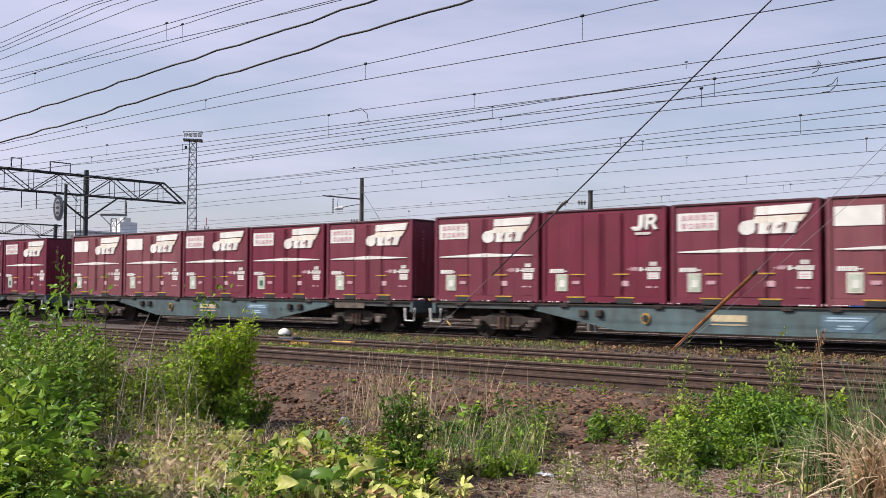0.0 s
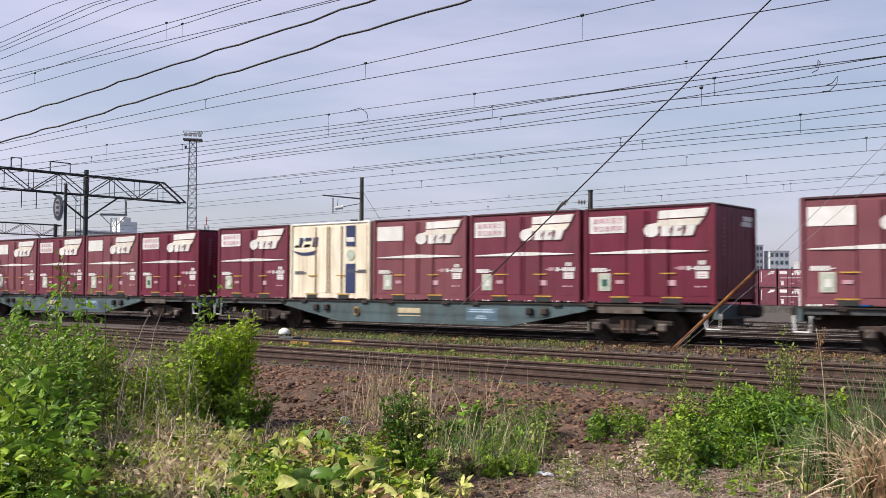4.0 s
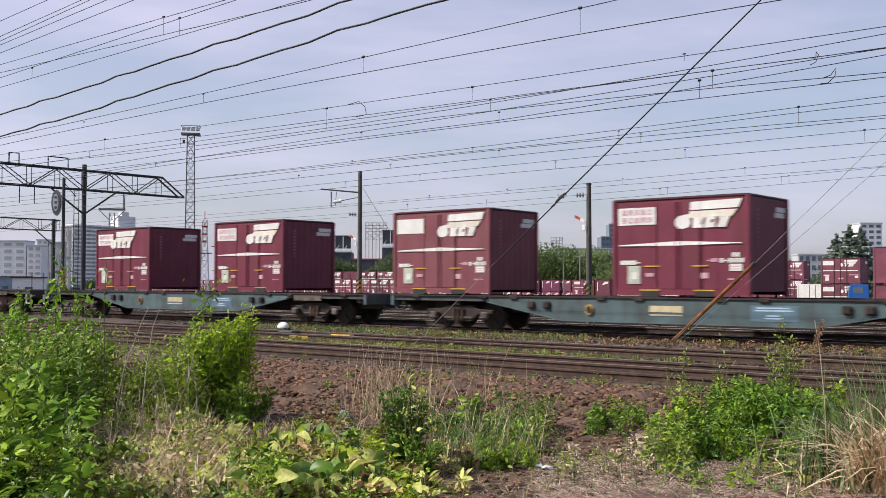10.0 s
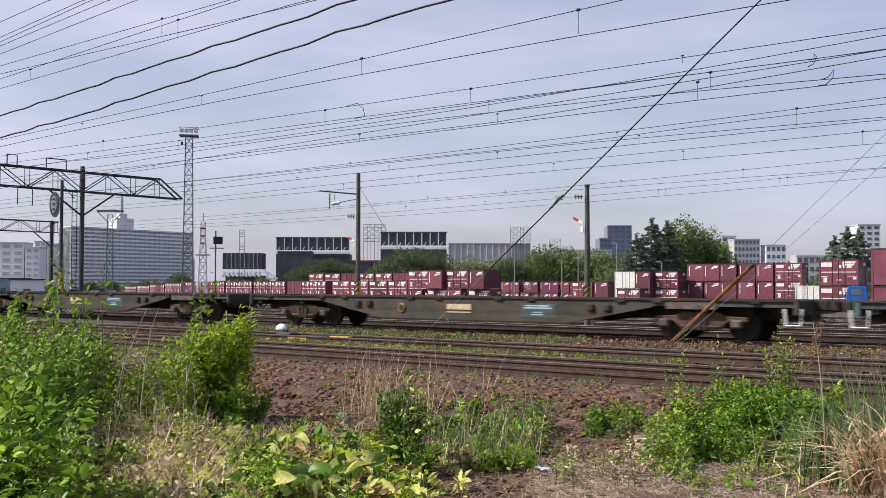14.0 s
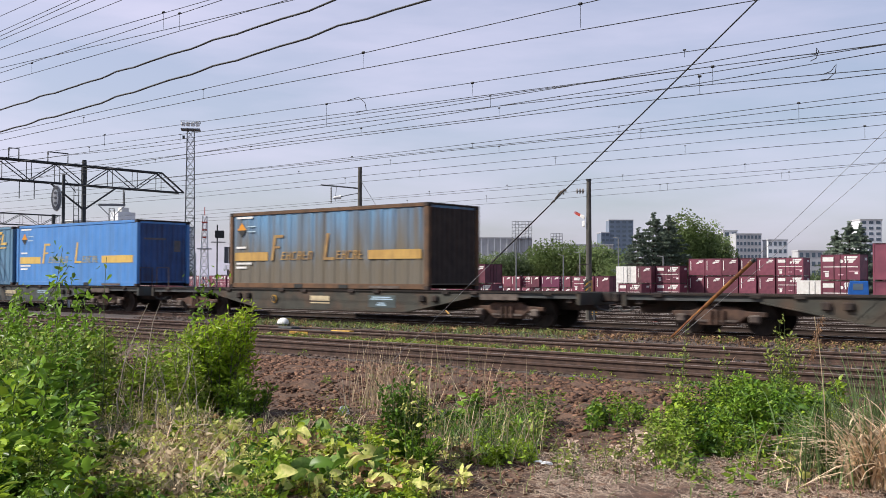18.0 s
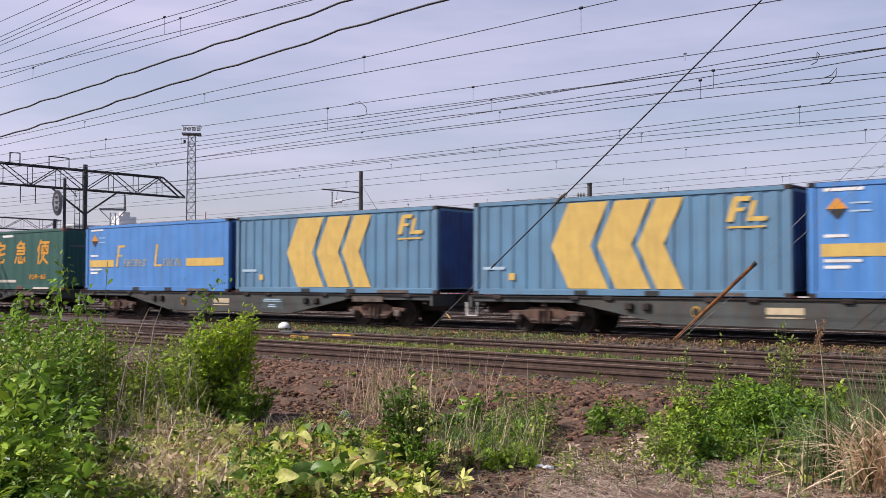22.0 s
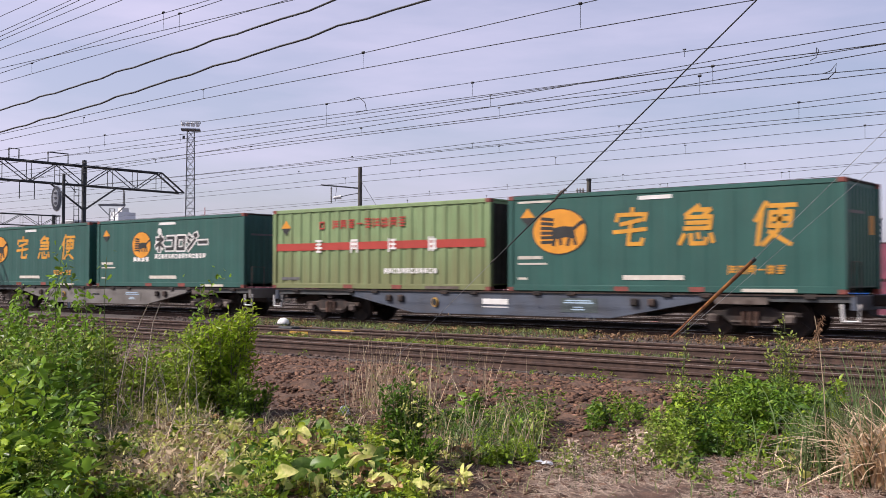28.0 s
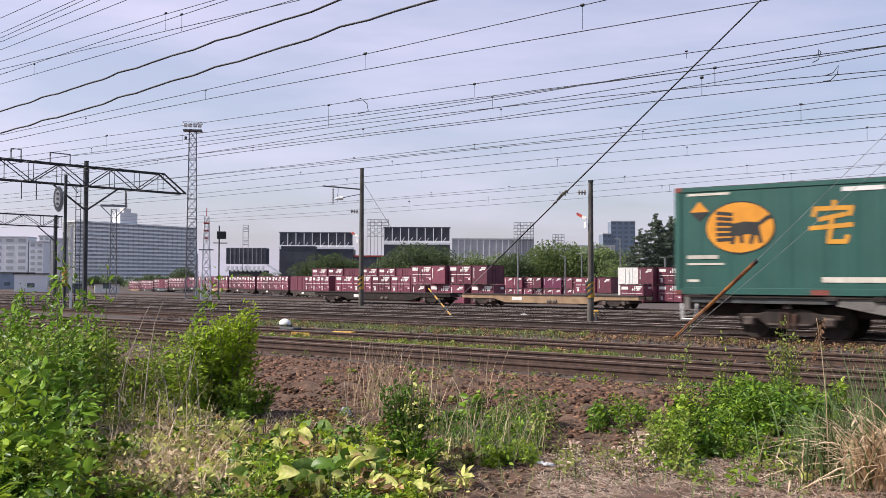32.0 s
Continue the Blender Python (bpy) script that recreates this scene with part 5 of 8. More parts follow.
# line pole beyond the thicket on which the feeders and cables end
c = thing("line_pole", pose(POLE_X, 14.8, gz(POLE_X, 14.8)), "tall weathered line pole with crossarms", "pole", "poles of the yard")
foot = gz(POLE_X, 14.8)
part("shaft", tube([(0, 0, 0), (0, 0, 9.7 - foot)], 0.15, 12, r_end=0.1), "pole", c)
for za in (9.11, 8.65, 8.51, 8.39, 8.15, 8.08, 7.83, 7.67, 7.37, 5.78, 5.57):
    part("crossarm", box(-0.04, 0.04, -0.1, 1.0, za - foot - 0.035, za - foot + 0.035), "dark_steel", c)
for za in (4.55, 3.95):
    part("crossarm", box(-0.05, 0.05, -0.95, 0.1, za - foot - 0.06, za - foot + 0.06), "dark_steel", c)

# ---- stays ----
g = thing("guy_wire", pose(-12.25, 13.0, gz(-12.25, 13.0)), "slanting stay wire with dried vine on it", "guy wire")
base = Vector((-12.25, 13.0, gz(-12.25, 13.0)))
way = (Vector((-5.39, 13.0, 5.06)) - Vector((-9.81, 13.0, 1.59))).normalized()
start = Vector((-9.81, 13.0, 1.59)) - way * 2.65
part("strand", tube([start + way * 2.65 - base, start + way * 13 - base], 0.010, 6), "wire", g)
part("lower_strand", tube([start - base, start + way * 2.65 - base], 0.004, 5), "steel", g)
for d, s in ((2.72, 0.03), (4.3, 0.075), (4.38, 0.05), (4.15, 0.03)):
    p = start + way * d - base
    part("vine_knot", tube([p - Vector((s, 0, s * 0.6)), p + Vector((0.3 * s, 0.02, s * 0.9)), p + Vector((s, 0, s * 0.3))], 0.014, 5), "bark", g)

a0 = Vector((-11.32, 22.0, gz(-11.32, 22.0)))
s = thing("stay_anchor", Matrix.Translation(a0), "slanting rusty guarded stay beside the track", "guy wire")
tip = Vector((-9.29, 22.0, 1.785)) - a0
guard = part("guard_pipe", tube([(-0.06, 0, -0.05), tuple(tip)], 0.045, 8), "rust", s, "orange rusty guard pipe")
part("cap", tube([tuple(tip * 0.985), tuple(tip * 1.015)], 0.052, 8), "black", guard)
part("strand", tube([(0.05, -0.05, 0), tuple(tip), tuple(Vector((-6.45, 22, 4.43)) - a0), tuple(Vector((-3.2, 22, 7.45)) - a0)], 0.006, 5), "steel", s)
part("strand", tube([(0.16, -0.07, 0), tuple(Vector((-9.15, 22, 1.61)) - a0), tuple(Vector((-6.45, 22, 3.86)) - a0), tuple(Vector((-3.2, 22, 6.6)) - a0)], 0.005, 5), "steel", s)

b0 = Vector((-25.28, 31.08, gz(-25.28, 31.08)))
s = thing("stay_anchor", Matrix.Translation(b0), "thin stay with black and yellow striped guard", "guy wire")
up = (Vector((-27.23, 32.02, 1.16)) - Vector((-25.28, 31.08, 0.14)))
for k in range(8):
    part("stripe", tube([tuple(up * (k / 7.0)), tuple(up * ((k + 1) / 7.0))], 0.035, 7), "yellow" if k % 2 else "black", s)
part("strand", tube([tuple(up), tuple(Vector((-31.9, 34.53, 3.83)) - b0), tuple(Vector((-36.0, 36.9, 6.3)) - b0)], 0.010, 5), "wire", s)


# ---- poles ----
def hazard_band(parent, r, z0, z1):
    b = part("hazard_band", tube([(0, 0, z0), (0, 0, z1)], r + 0.006, 12), "yellow", parent, "black and yellow hazard band")
    n = 3
    for k in range(n):
        z = z0 + (z1 - z0) * (k + 0.1) / n
        part("black_stripe", prism([(-r * 0.95, z), (r * 0.95, z + 0.16), (r * 0.95, z + 0.27), (-r * 0.95, z + 0.11)], -r - 0.016, -r * 0.2), "black", b)


def insulator(parent, p, d, n=5, r=0.06):
    P, D = Vector(p), Vector(d)
    i = part("insulator", tube([tuple(P), tuple(P + D * n)], 0.018, 6), "dark_steel", parent)
    for k in range(n):
        q = P + D * (k + 0.5)
        part("shed", tube([tuple(q - D * 0.22), tuple(q + D * 0.22)], r, 10), "porcelain", i)


x, y = -36.0, 36.9
z = gz(x, y)
c = thing("catenary_pole", pose(x, y, z), "dark weathered pole with side arm and hazard band", "pole", "poles of the yard")
part("shaft", tube([(0, 0, 0), (0, 0, 6.92 - z)], 0.135, 12, r_end=0.1), "pole", c)
hazard_band(c, 0.13, 1.05, 1.75)
arm = part("arm", tube([(0, 0, 5.85 - z), (-1.5, -1.25, 6.02 - z)], 0.035, 8), "dark_steel", c)
part("hanger", tube([(-0.9, -0.75, 5.9 - z), (-0.95, -0.79, 5.2 - z)], 0.012, 5), "dark_steel", arm)
insulator(c, (-1.1, -0.92, 5.9 - z), (0, 0, -0.13), 6, 0.05)
lamp_arm = part("lamp_bracket", tube([(0, 0, 5.62 - z), (-0.5, -0.42, 5.5 - z), (-0.75, -0.63, 5.42 - z)], 0.02, 6), "dark_steel", c)
part("lamp_head", tube([(-0.72, -0.6, 5.42 - z), (-0.95, -0.8, 5.38 - z), (-1.02, -0.86, 5.36 - z)], 0.1, 10, r_end=0.06), "plastic_white", lamp_arm, "white lamp head")
insulator(c, (-0.14, -0.1, 4.76 - z), (-0.1, -0.08, 0.0), 3, 0.09)


def arm_signal(parent, z, length, r):
    """A short red and white arm that points up and away from the pole, with a pale plate at its foot."""
    sg = part("arm_signal", box(-length, -0.5 * length, -0.03, 0.0, -0.045, 0.045), "red", parent, "small red and white arm", at=pose(-r * 0.6, -r, z, 0, 26, 0))
    part("arm_root", box(-0.5 * length, -0.02, -0.034, 0.0, -0.05, 0.05), "white", sg)
    part("arm_tip", box(-1.12 * length, -length, -0.032, 0.0, -0.047, 0.047), "pink", sg)
    part("plate", box(-r * 0.6 - 0.11, -r * 0.6 + 0.01, -r - 0.05, -r - 0.01, z - 0.3, z - 0.1, bevel=0.01), "plastic_white", parent, "small white plate")


arm_signal(c, 3.48 - z, 0.5, 0.13)

x, y = -18.4, 29.9
z = gz(x, y)
c = thing("catenary_pole", pose(x, y, z), "short weathered pole with insulator and hazard band", "pole", "poles of the yard")
part("shaft", tube([(0, 0, 0), (0, 0, 4.69 - z)], 0.115, 12, r_end=0.075), "pole", c)
part("cap", tube([(0, 0, 4.67 - z), (0, 0, 4.74 - z)], 0.09, 12), "dark_steel", c)
hazard_band(c, 0.12, 0.95, 1.5)
insulator(c, (-0.12, -0.09, 4.33 - z), (-0.075, -0.06, 0.0), 3, 0.085)
arm_signal(c, 3.42 - z, 0.42, 0.11)

# ---- truss gantry across the tracks ----
def truss(y0, y1, zt, zb, step, material, parent, tip=0.0, width=0.5):
    """A beam along y: two chords on each side, upright and slanting webs; one end may taper."""
    for dx in (-width / 2, width / 2):
        part("top_chord", tube([(dx, y0, zt), (dx, y1 - tip, zt)], 0.05, 6), material, parent)
        part("bottom_chord", tube([(dx, y0, zb), (dx, y1, zb)], 0.045, 6), material, parent)
        yy = y0
        k = 0
        while yy < y1 - tip - 0.2:
            y2 = min(yy + step, y1 - tip)
            part("diagonal", tube([(dx, yy, zt if k % 2 else zb), (dx, y2, zb if k % 2 else zt)], 0.028, 5), material, parent)
            part("upright", tube([(dx, y2, zb), (dx, y2, zt)], 0.02, 5), material, parent)
            yy, k = y2, k + 1
        if tip:
            part("end_brace", tube([(dx, y1 - tip, zt), (dx, y1, zb)], 0.05, 6), material, parent)


GX = -49.6
c = thing("gantry", pose(GX, 0, 0), "dark steel truss gantry carrying wires over tracks", "gantry", "gantries of the yard")
part("post", tube([(0, 29.9, gz(GX, 29.9)), (0, 29.9, 7.6)], 0.12, 10), "dark_steel", c)
truss(17.5, 36.1, 7.28, 6.25, 1.55, "dark_steel", c, 1.5)
for dy in (-1.9, 1.9):
    part("knee_brace", tube([(0, 29.9, 4.95), (0, 29.9 + dy, 6.22)], 0.05, 6), "dark_steel", c)
for yb, w in ((25.9, 0.35), (28.2, 0.75)):
    part("wire_bracket", tube([(0, yb - w / 2, 7.3), (0, yb - w / 2, 7.85), (0, yb + w, 7.85), (0, yb + w, 7.3)], 0.035, 6), "dark_steel", c)
    insulator(c, (0, yb - w / 2, 7.85), (0, 0, -0.06), 3, 0.05)
insulator(c, (0, 32.3, 6.2), (0, 0.0, -0.16), 5, 0.05)
for yb in (26.3, 27.1):
    part("drop_post", tube([(0, yb, 6.25), (0, yb, 5.35)], 0.025, 5), "dark_steel", c)

c = thing("gantry", pose(-85.0, 0, 0), "distant steel truss gantry across the yard", "gantry", "gantries of the yard")
truss(30.0, 48.8, 6.85, 5.9, 1.7, "dark_steel", c, 0.0)
part("post", tube([(0, 48.3, gz(-85, 48.3)), (0, 48.3, 6.95)], 0.17, 8), "dark_steel", c)
part("knee_brace", tube([(0, 48.3, 4.6), (0, 46.6, 5.9)], 0.05, 6), "dark_steel", c)

# signal mast beside the gantry
x, y = -46.1, 26.7
z = gz(x, y)
c = thing("signal_mast", pose(x, y, z, 0, 0, 42), "grey signal mast with oval head and ladder", "signal")
part("post", tube([(0, 0, 0), (0, 0, 6.4 - z)], 0.075, 10), "dark_steel", c)
part("inner_post", tube([(0.28, 0.1, 0), (0.28, 0.1, 3.9 - z)], 0.07, 8), "plastic_white", c, "pale cable duct")
hazard_band(c, 0.1, 1.15, 2.1)
hd = part("signal_head", prism([(-0.3 + 0.22 * math.cos(a), 5.2 - z + 0.6 * math.sin(a)) for a in (2 * math.pi * k / 20 for k in range(20))], -0.22, -0.12), "steel", c, "oval grey signal back board")
part("rim", prism([(-0.3 + 0.25 * math.cos(a), 5.2 - z + 0.64 * math.sin(a)) for a in (2 * math.pi * k / 20 for k in range(20))], -0.12, -0.08), "plastic_white", hd)
part("face", prism([(-0.3 + 0.13 * math.cos(a), 5.2 - z + 0.42 * math.sin(a)) for a in (2 * math.pi * k / 16 for k in range(16))], -0.25, -0.22), "plastic_white", hd)
for k in range(3):
    part("lens", disc(-0.3, 4.95 - z + k * 0.25, 0.07, 0.07, -0.28, -0.25, 12), "steel", hd)
for dx in (0.45, 0.68):
    part("ladder_rail", tube([(dx, 0.15, 0), (dx, 0.15, 5.9 - z)], 0.02, 5), "dark_steel", c)
for k in range(18):
    part("rung", tube([(0.45, 0.15, 0.4 + k * 0.32), (0.68, 0.15, 0.4 + k * 0.32)], 0.012, 4), "dark_steel", c)
part("stay", tube([(0, 0, 6.2 - z), (0.55, 0.15, 5.5 - z)], 0.02, 5), "dark_steel", c)


def lattice(w0, w1, z0, z1, n, r, material, parent, sides=4):
    """A square lattice mast: corner legs and crossing braces."""
    for i in range(4):
        sx, sy = ((-1, -1), (1, -1), (1, 1), (-1, 1))[i]
        part("leg", tube([(sx * w0 / 2, sy * w0 / 2, z0), (sx * w1 / 2, sy * w1 / 2, z1)], r, 5), material, parent)
    for i in range(4):
        (ax, ay), (bx, by) = ((-1, -1), (1, -1), (1, 1), (-1, 1))[i], ((1, -1), (1, 1), (-1, 1), (-1, -1))[i]
        b = bmesh.new()
        for k in range(n):
            u0, u1 = k / n, (k + 1) / n
            h0, h1 = (w0 + (w1 - w0) * u0) / 2, (w0 + (w1 - w0) * u1) / 2
            za, zb = z0 + (z1 - z0) * u0, z0 + (z1 - z0) * u1
            tube([(ax * h0, ay * h0, za), (bx * h1, by * h1, zb)], r * 0.6, 4, b)
            tube([(bx * h0, by * h0, za), (ax * h1, ay * h1, zb)], r * 0.6, 4, b)
            tube([(ax * h1, ay * h1, zb), (bx * h1, by * h1, zb)], r * 0.6, 4, b)
        tagged(part("lacing", b, material, parent), kind="stuff")


x, y = -77.8, 57.6
z = gz(x, y)
c = thing("floodlight_tower", pose(x, y, z, 0, 0, 50), "tall grey lattice floodlight tower over the yard", "light tower")
lattice(1.0, 0.62, 0, 14.9 - z, 18, 0.032, "steel", c)
part("platform", box(-0.85, 0.85, -0.7, 0.7, 14.85 - z, 14.95 - z), "steel", c)
for k in range(4):
    part("lamp", box(-0.8 + k * 0.42, -0.45 + k * 0.42, -0.72, -0.4, 15.15 - z, 15.5 - z, bevel=0.05), "plastic_white", c, "floodlight")
part("rail", tube([(-0.85, -0.7, 15.6 - z), (0.85, -0.7, 15.6 - z), (0.85, 0.7, 15.6 - z), (-0.85, 0.7, 15.6 - z), (-0.85, -0.7, 15.6 - z)], 0.03, 5), "steel", c)
part("lamp", box(-0.7, -0.5, -0.5, -0.3, 14.0 - z, 14.3 - z), "dark_steel", c)

x, y = -106.3, 67.7
z = gz(x, y)
c = thing("lattice_mast", pose(x, y, z, 0, 0, 52), "distant tee-shaped lattice mast", "mast")
lattice(0.8, 0.6, 0, 9.4 - z, 9, 0.026, "steel", c)
part("arm", box(-1.5, 1.5, -0.1, 0.1, 9.7 - z, 9.95 - z), "steel", c)
for sx in (-1, 1):
    part("strut", tube([(sx * 0.3, 0, 8.6 - z), (sx * 1.4, 0, 9.7 - z)], 0.05, 5), "steel", c)
part("strut", tube([(1.4, 0, 9.9 - z), (1.4, 0, 11.4 - z)], 0.05, 5), "dark_steel", c)

x, y = -89.8, 68.4
z = gz(x, y)
c = thing("lattice_mast", pose(x, y, z, 0, 0, 50), "white tapering lattice mast", "mast")
lattice(1.1, 0.45, 0, 8.0 - z, 9, 0.055, "plastic_white", c)
part("gallery", box(-0.75, 0.75, -0.5, 0.5, 4.4 - z, 4.5 - z), "steel", c, "small grey gallery")
for zb in (5.6, 6.4, 7.2):
    part("red_band", box(-0.3, 0.3, -0.3, 0.3, zb - z, zb + 0.16 - z), "red", c)
part("top_post", tube([(0, 0, 8.0 - z), (0, 0, 8.9 - z)], 0.05, 6), "red", c)
part("cabin", box(-1.1, -0.85, -0.2, 0.2, 0, 4.0 - z), "concrete", c, "narrow pale cabinet")

x, y = -72.65, 56.7
z = gz(x, y)
c = thing("yard_signal", pose(x, y, z, 0, 0, 50), "square black yard signal on a thin mast", "signal")
part("post", tube([(0, 0, 0), (0, 0, 6.0 - z)], 0.06, 8), "dark_steel", c)
part("signal_box", box(-0.2, 0.6, -0.15, 0.2, 4.85 - z, 5.5 - z, bevel=0.03), "black", c)
part("platform", box(-0.5, 0.7, -0.3, 0.3, 4.45 - z, 4.52 - z), "steel", c)


# ---- trackside fittings ----
def dome(x, y, material, label, name, r=0.32, h=0.22):
    b = bmesh.new()
    bmesh.ops.create_uvsphere(b, u_segments=16, v_segments=8, radius=1)
    for v in b.verts:
        v.co = Vector((v.co.x * r, v.co.y * r * 0.7, max(v.co.z, -0.25) * h))
    t = thing(name, pose(x, y, gz(x, y)), label, "track fitting", "fittings between the rails")
    part("cover", b, material, t, at=pose(0, 0, 0.06), smooth=True)
    part("foot", box(-0.2, 0.2, -0.12, 0.12, -0.02, 0.05, bevel=0.01), "dark_steel", t)


dome(-23.7, 21.0, "plastic_white", "white domed cover beside the track", "switch_cover", 0.22, 0.16)
dome(-34.9, 32.2, "gold", "yellowish domed cover between yard tracks", "switch_cover", 0.3, 0.08)
dome(-24.2, 34.2, "plastic_white", "white domed cover between yard tracks", "switch_cover", 0.24, 0.12)
dome(-29.9, 20.3, "plastic_white", "small white domed cover among weeds", "switch_cover", 0.16, 0.09)
for x, y, l in ((-20.35, 18.65, 0.36), (-19.55, 19.4, 0.36)):
    t = thing("tie_cover", pose(x, y, 0), "worn yellow cover plate across the rails", "track fitting", "fittings between the rails")
    part("plate", box(-l, l, -0.09, 0.09, -0.14, -0.02, bevel=0.015), "yellow", t)
    part("bolt", tube([(-l + 0.1, 0, -0.02), (-l + 0.1, 0, 0.01)], 0.03, 6), "dark_steel", t)
t = thing("point_machine", pose(-21.6, 19.35, gz(-21.6, 19.35)), "dark steel point machine beside the siding", "track fitting")
part("case", box(-0.3, 0.3, -0.16, 0.16, 0.03, 0.2, bevel=0.03), "dark_steel", t)
part("rod", tube([(0.5, 0, 0.12), (1.6, 0.4, 0.12)], 0.025, 6), "dark_steel", t)
x, y = -18.0, 29.6
t = thing("marker_stand", pose(x, y, gz(x, y)), "yellow and black point lever stand", "track fitting")
part("post", box(-0.04, 0.04, -0.04, 0.04, 0, 0.5), "dark_steel", t)
part("target", box(-0.1, 0.1, -0.02, 0.02, 0.34, 0.55, bevel=0.01), "yellow", t)
for k in (0, 1):
    part("stripe", box(-0.105, 0.105, -0.026, 0.026, 0.37 + k * 0.09, 0.415 + k * 0.09), "black", t)
t = thing("tarp_heap", pose(-15.9, 29.9, gz(-15.9, 29.9)), "small rust-red crumpled cover on the ballast", "litter")
b = bmesh.new()
bmesh.ops.create_icosphere(b, subdivisions=2, radius=1)
for v in b.verts:
    v.co = Vector((v.co.x * 0.42, v.co.y * 0.25, max(0, v.co.z) * 0.16 * (1 + 0.6 * noise.noise(v.co * 3))))
part("sheet", b, "rust_red", t)

# ---- yard: stored containers ----
def yard_container(kind):
    """A stored railway container, seen from far off."""
    L, W, H = 3.715, 2.45, 2.5
    y = -W / 2
    paint = {"white": "white", "plain": "yard_maroon", "violet": "violet"}.get(kind, "yard_maroon")
    label = {"white": "white stored container in the freight yard", "plain": "plain deep maroon container in the freight yard", "violet": "purplish stored container in the freight yard"}.get(kind, "maroon stored container with white emblem in the yard")
    c = thing("stored_container", pose(0, 0, 0), label, "container", "containers stored in the yard")
    b = box(-L / 2 + 0.03, L / 2 - 0.03, y + 0.03, -y - 0.03, 0.1, H - 0.03)
    for sx in (-1, 1):
        for sy in (-1, 1):
            box(*sorted((sx * L / 2, sx * (L / 2 - 0.12))), *sorted((sy * W / 2, sy * (W / 2 - 0.12))), 0, H, b)
    part("body", b, paint, c)
    part("roof", box(-L / 2 + 0.01, L / 2 - 0.01, y + 0.01, -y - 0.01, H - 0.04, H + 0.03), "maroon_dark" if kind != "white" else "white", c)
    f = y + 0.03
    if kind in ("logo", "violet"):
        part("notice_panel", slab(-1.68, -0.6, 1.84, 2.26, f), "white", c)
        e = slanted(0.33, 1.55, 2.14, 2.34, 0.1, f)
        slanted(0.33, 1.4, 1.95, 2.1, 0.1, f, 0.006, e)
        slanted(0.42, 0.62, 1.7, 1.95, 0.04, f, 0.006, e)
        slanted(0.74, 1.2, 1.7, 1.95, 0.08, f, 0.006, e)
        disc(0.12, 1.86, 0.17, 0.17, f - 0.006, f, 10, e)
        part("emblem", e, "white", c, "white emblem")
        part("band", slab(-1.65, 1.65, 1.28, 1.36, f), "white", c)
        part("plate", slab(-1.45, -1.1, 0.33, 0.77, f), "white", c)
        part("plate", slab(1.35, 1.66, 0.62, 0.82, f), "white", c)
        part("stencil", slab(-1.62, -1.05, 0.82, 0.92, f), "white", c)
        part("stencil", slab(0.8, 1.7, 0.86, 0.94, f), "pink", c)
        part("stencil", slab(-0.2, 0.3, 0.5, 0.62, f), "pink", c)
    if kind != "white":
        part("end_emblem", box(L / 2 - 0.03, L / 2 - 0.02, 0.3, 1.0, 1.95, 2.22), "white", c)
        e = bmesh.new()
        for y0, y1, z0, z1 in ((-1.0, -0.3, 2.08, 2.24), (-0.9, -0.1, 1.9, 2.04), (-0.35, 0.05, 1.78, 1.9)):
            box(-L / 2 + 0.02, -L / 2 + 0.03, y0, y1, z0, z1, e)
        part("end_emblem", e, "white", c)
        part("end_stencil", box(-L / 2 + 0.022, -L / 2 + 0.03, 0.85, 0.95, 0.8, 2.2), "white", c)
    for x in (-0.6, 0, 0.6):
        part("door_edge", box(x - 0.03, x + 0.03, y, f + 0.01, 0.15, H - 0.1), "maroon_dark" if kind != "white" else "steel", c)
    return c


M["cab_pale"] = surface("pale_blue_cladding", (0.3, 0.36, 0.44), (0.24, 0.3, 0.37), 0.5, 0.6)
# maroon greyed toward violet: haze over the yard mixed into the paint
M["yard_maroon"] = surface("hazed_maroon_paint", (0.19, 0.05, 0.075), (0.13, 0.034, 0.055), 1.1, 0.6, obj_rand=0.3)
M["violet"] = surface("faded_purple_paint", (0.15, 0.03, 0.075), (0.12, 0.025, 0.06), 1.1, 0.55)
STORED = {}


def stored(kind, x, y, z, turn=0.0):
    m = pose(x, y, z, 0, 0, turn)
    if kind in STORED:
        return copy_thing(STORED[kind], m)
    ob = STORED[kind] = yard_container(kind)
    ob.matrix_basis = m
    return ob


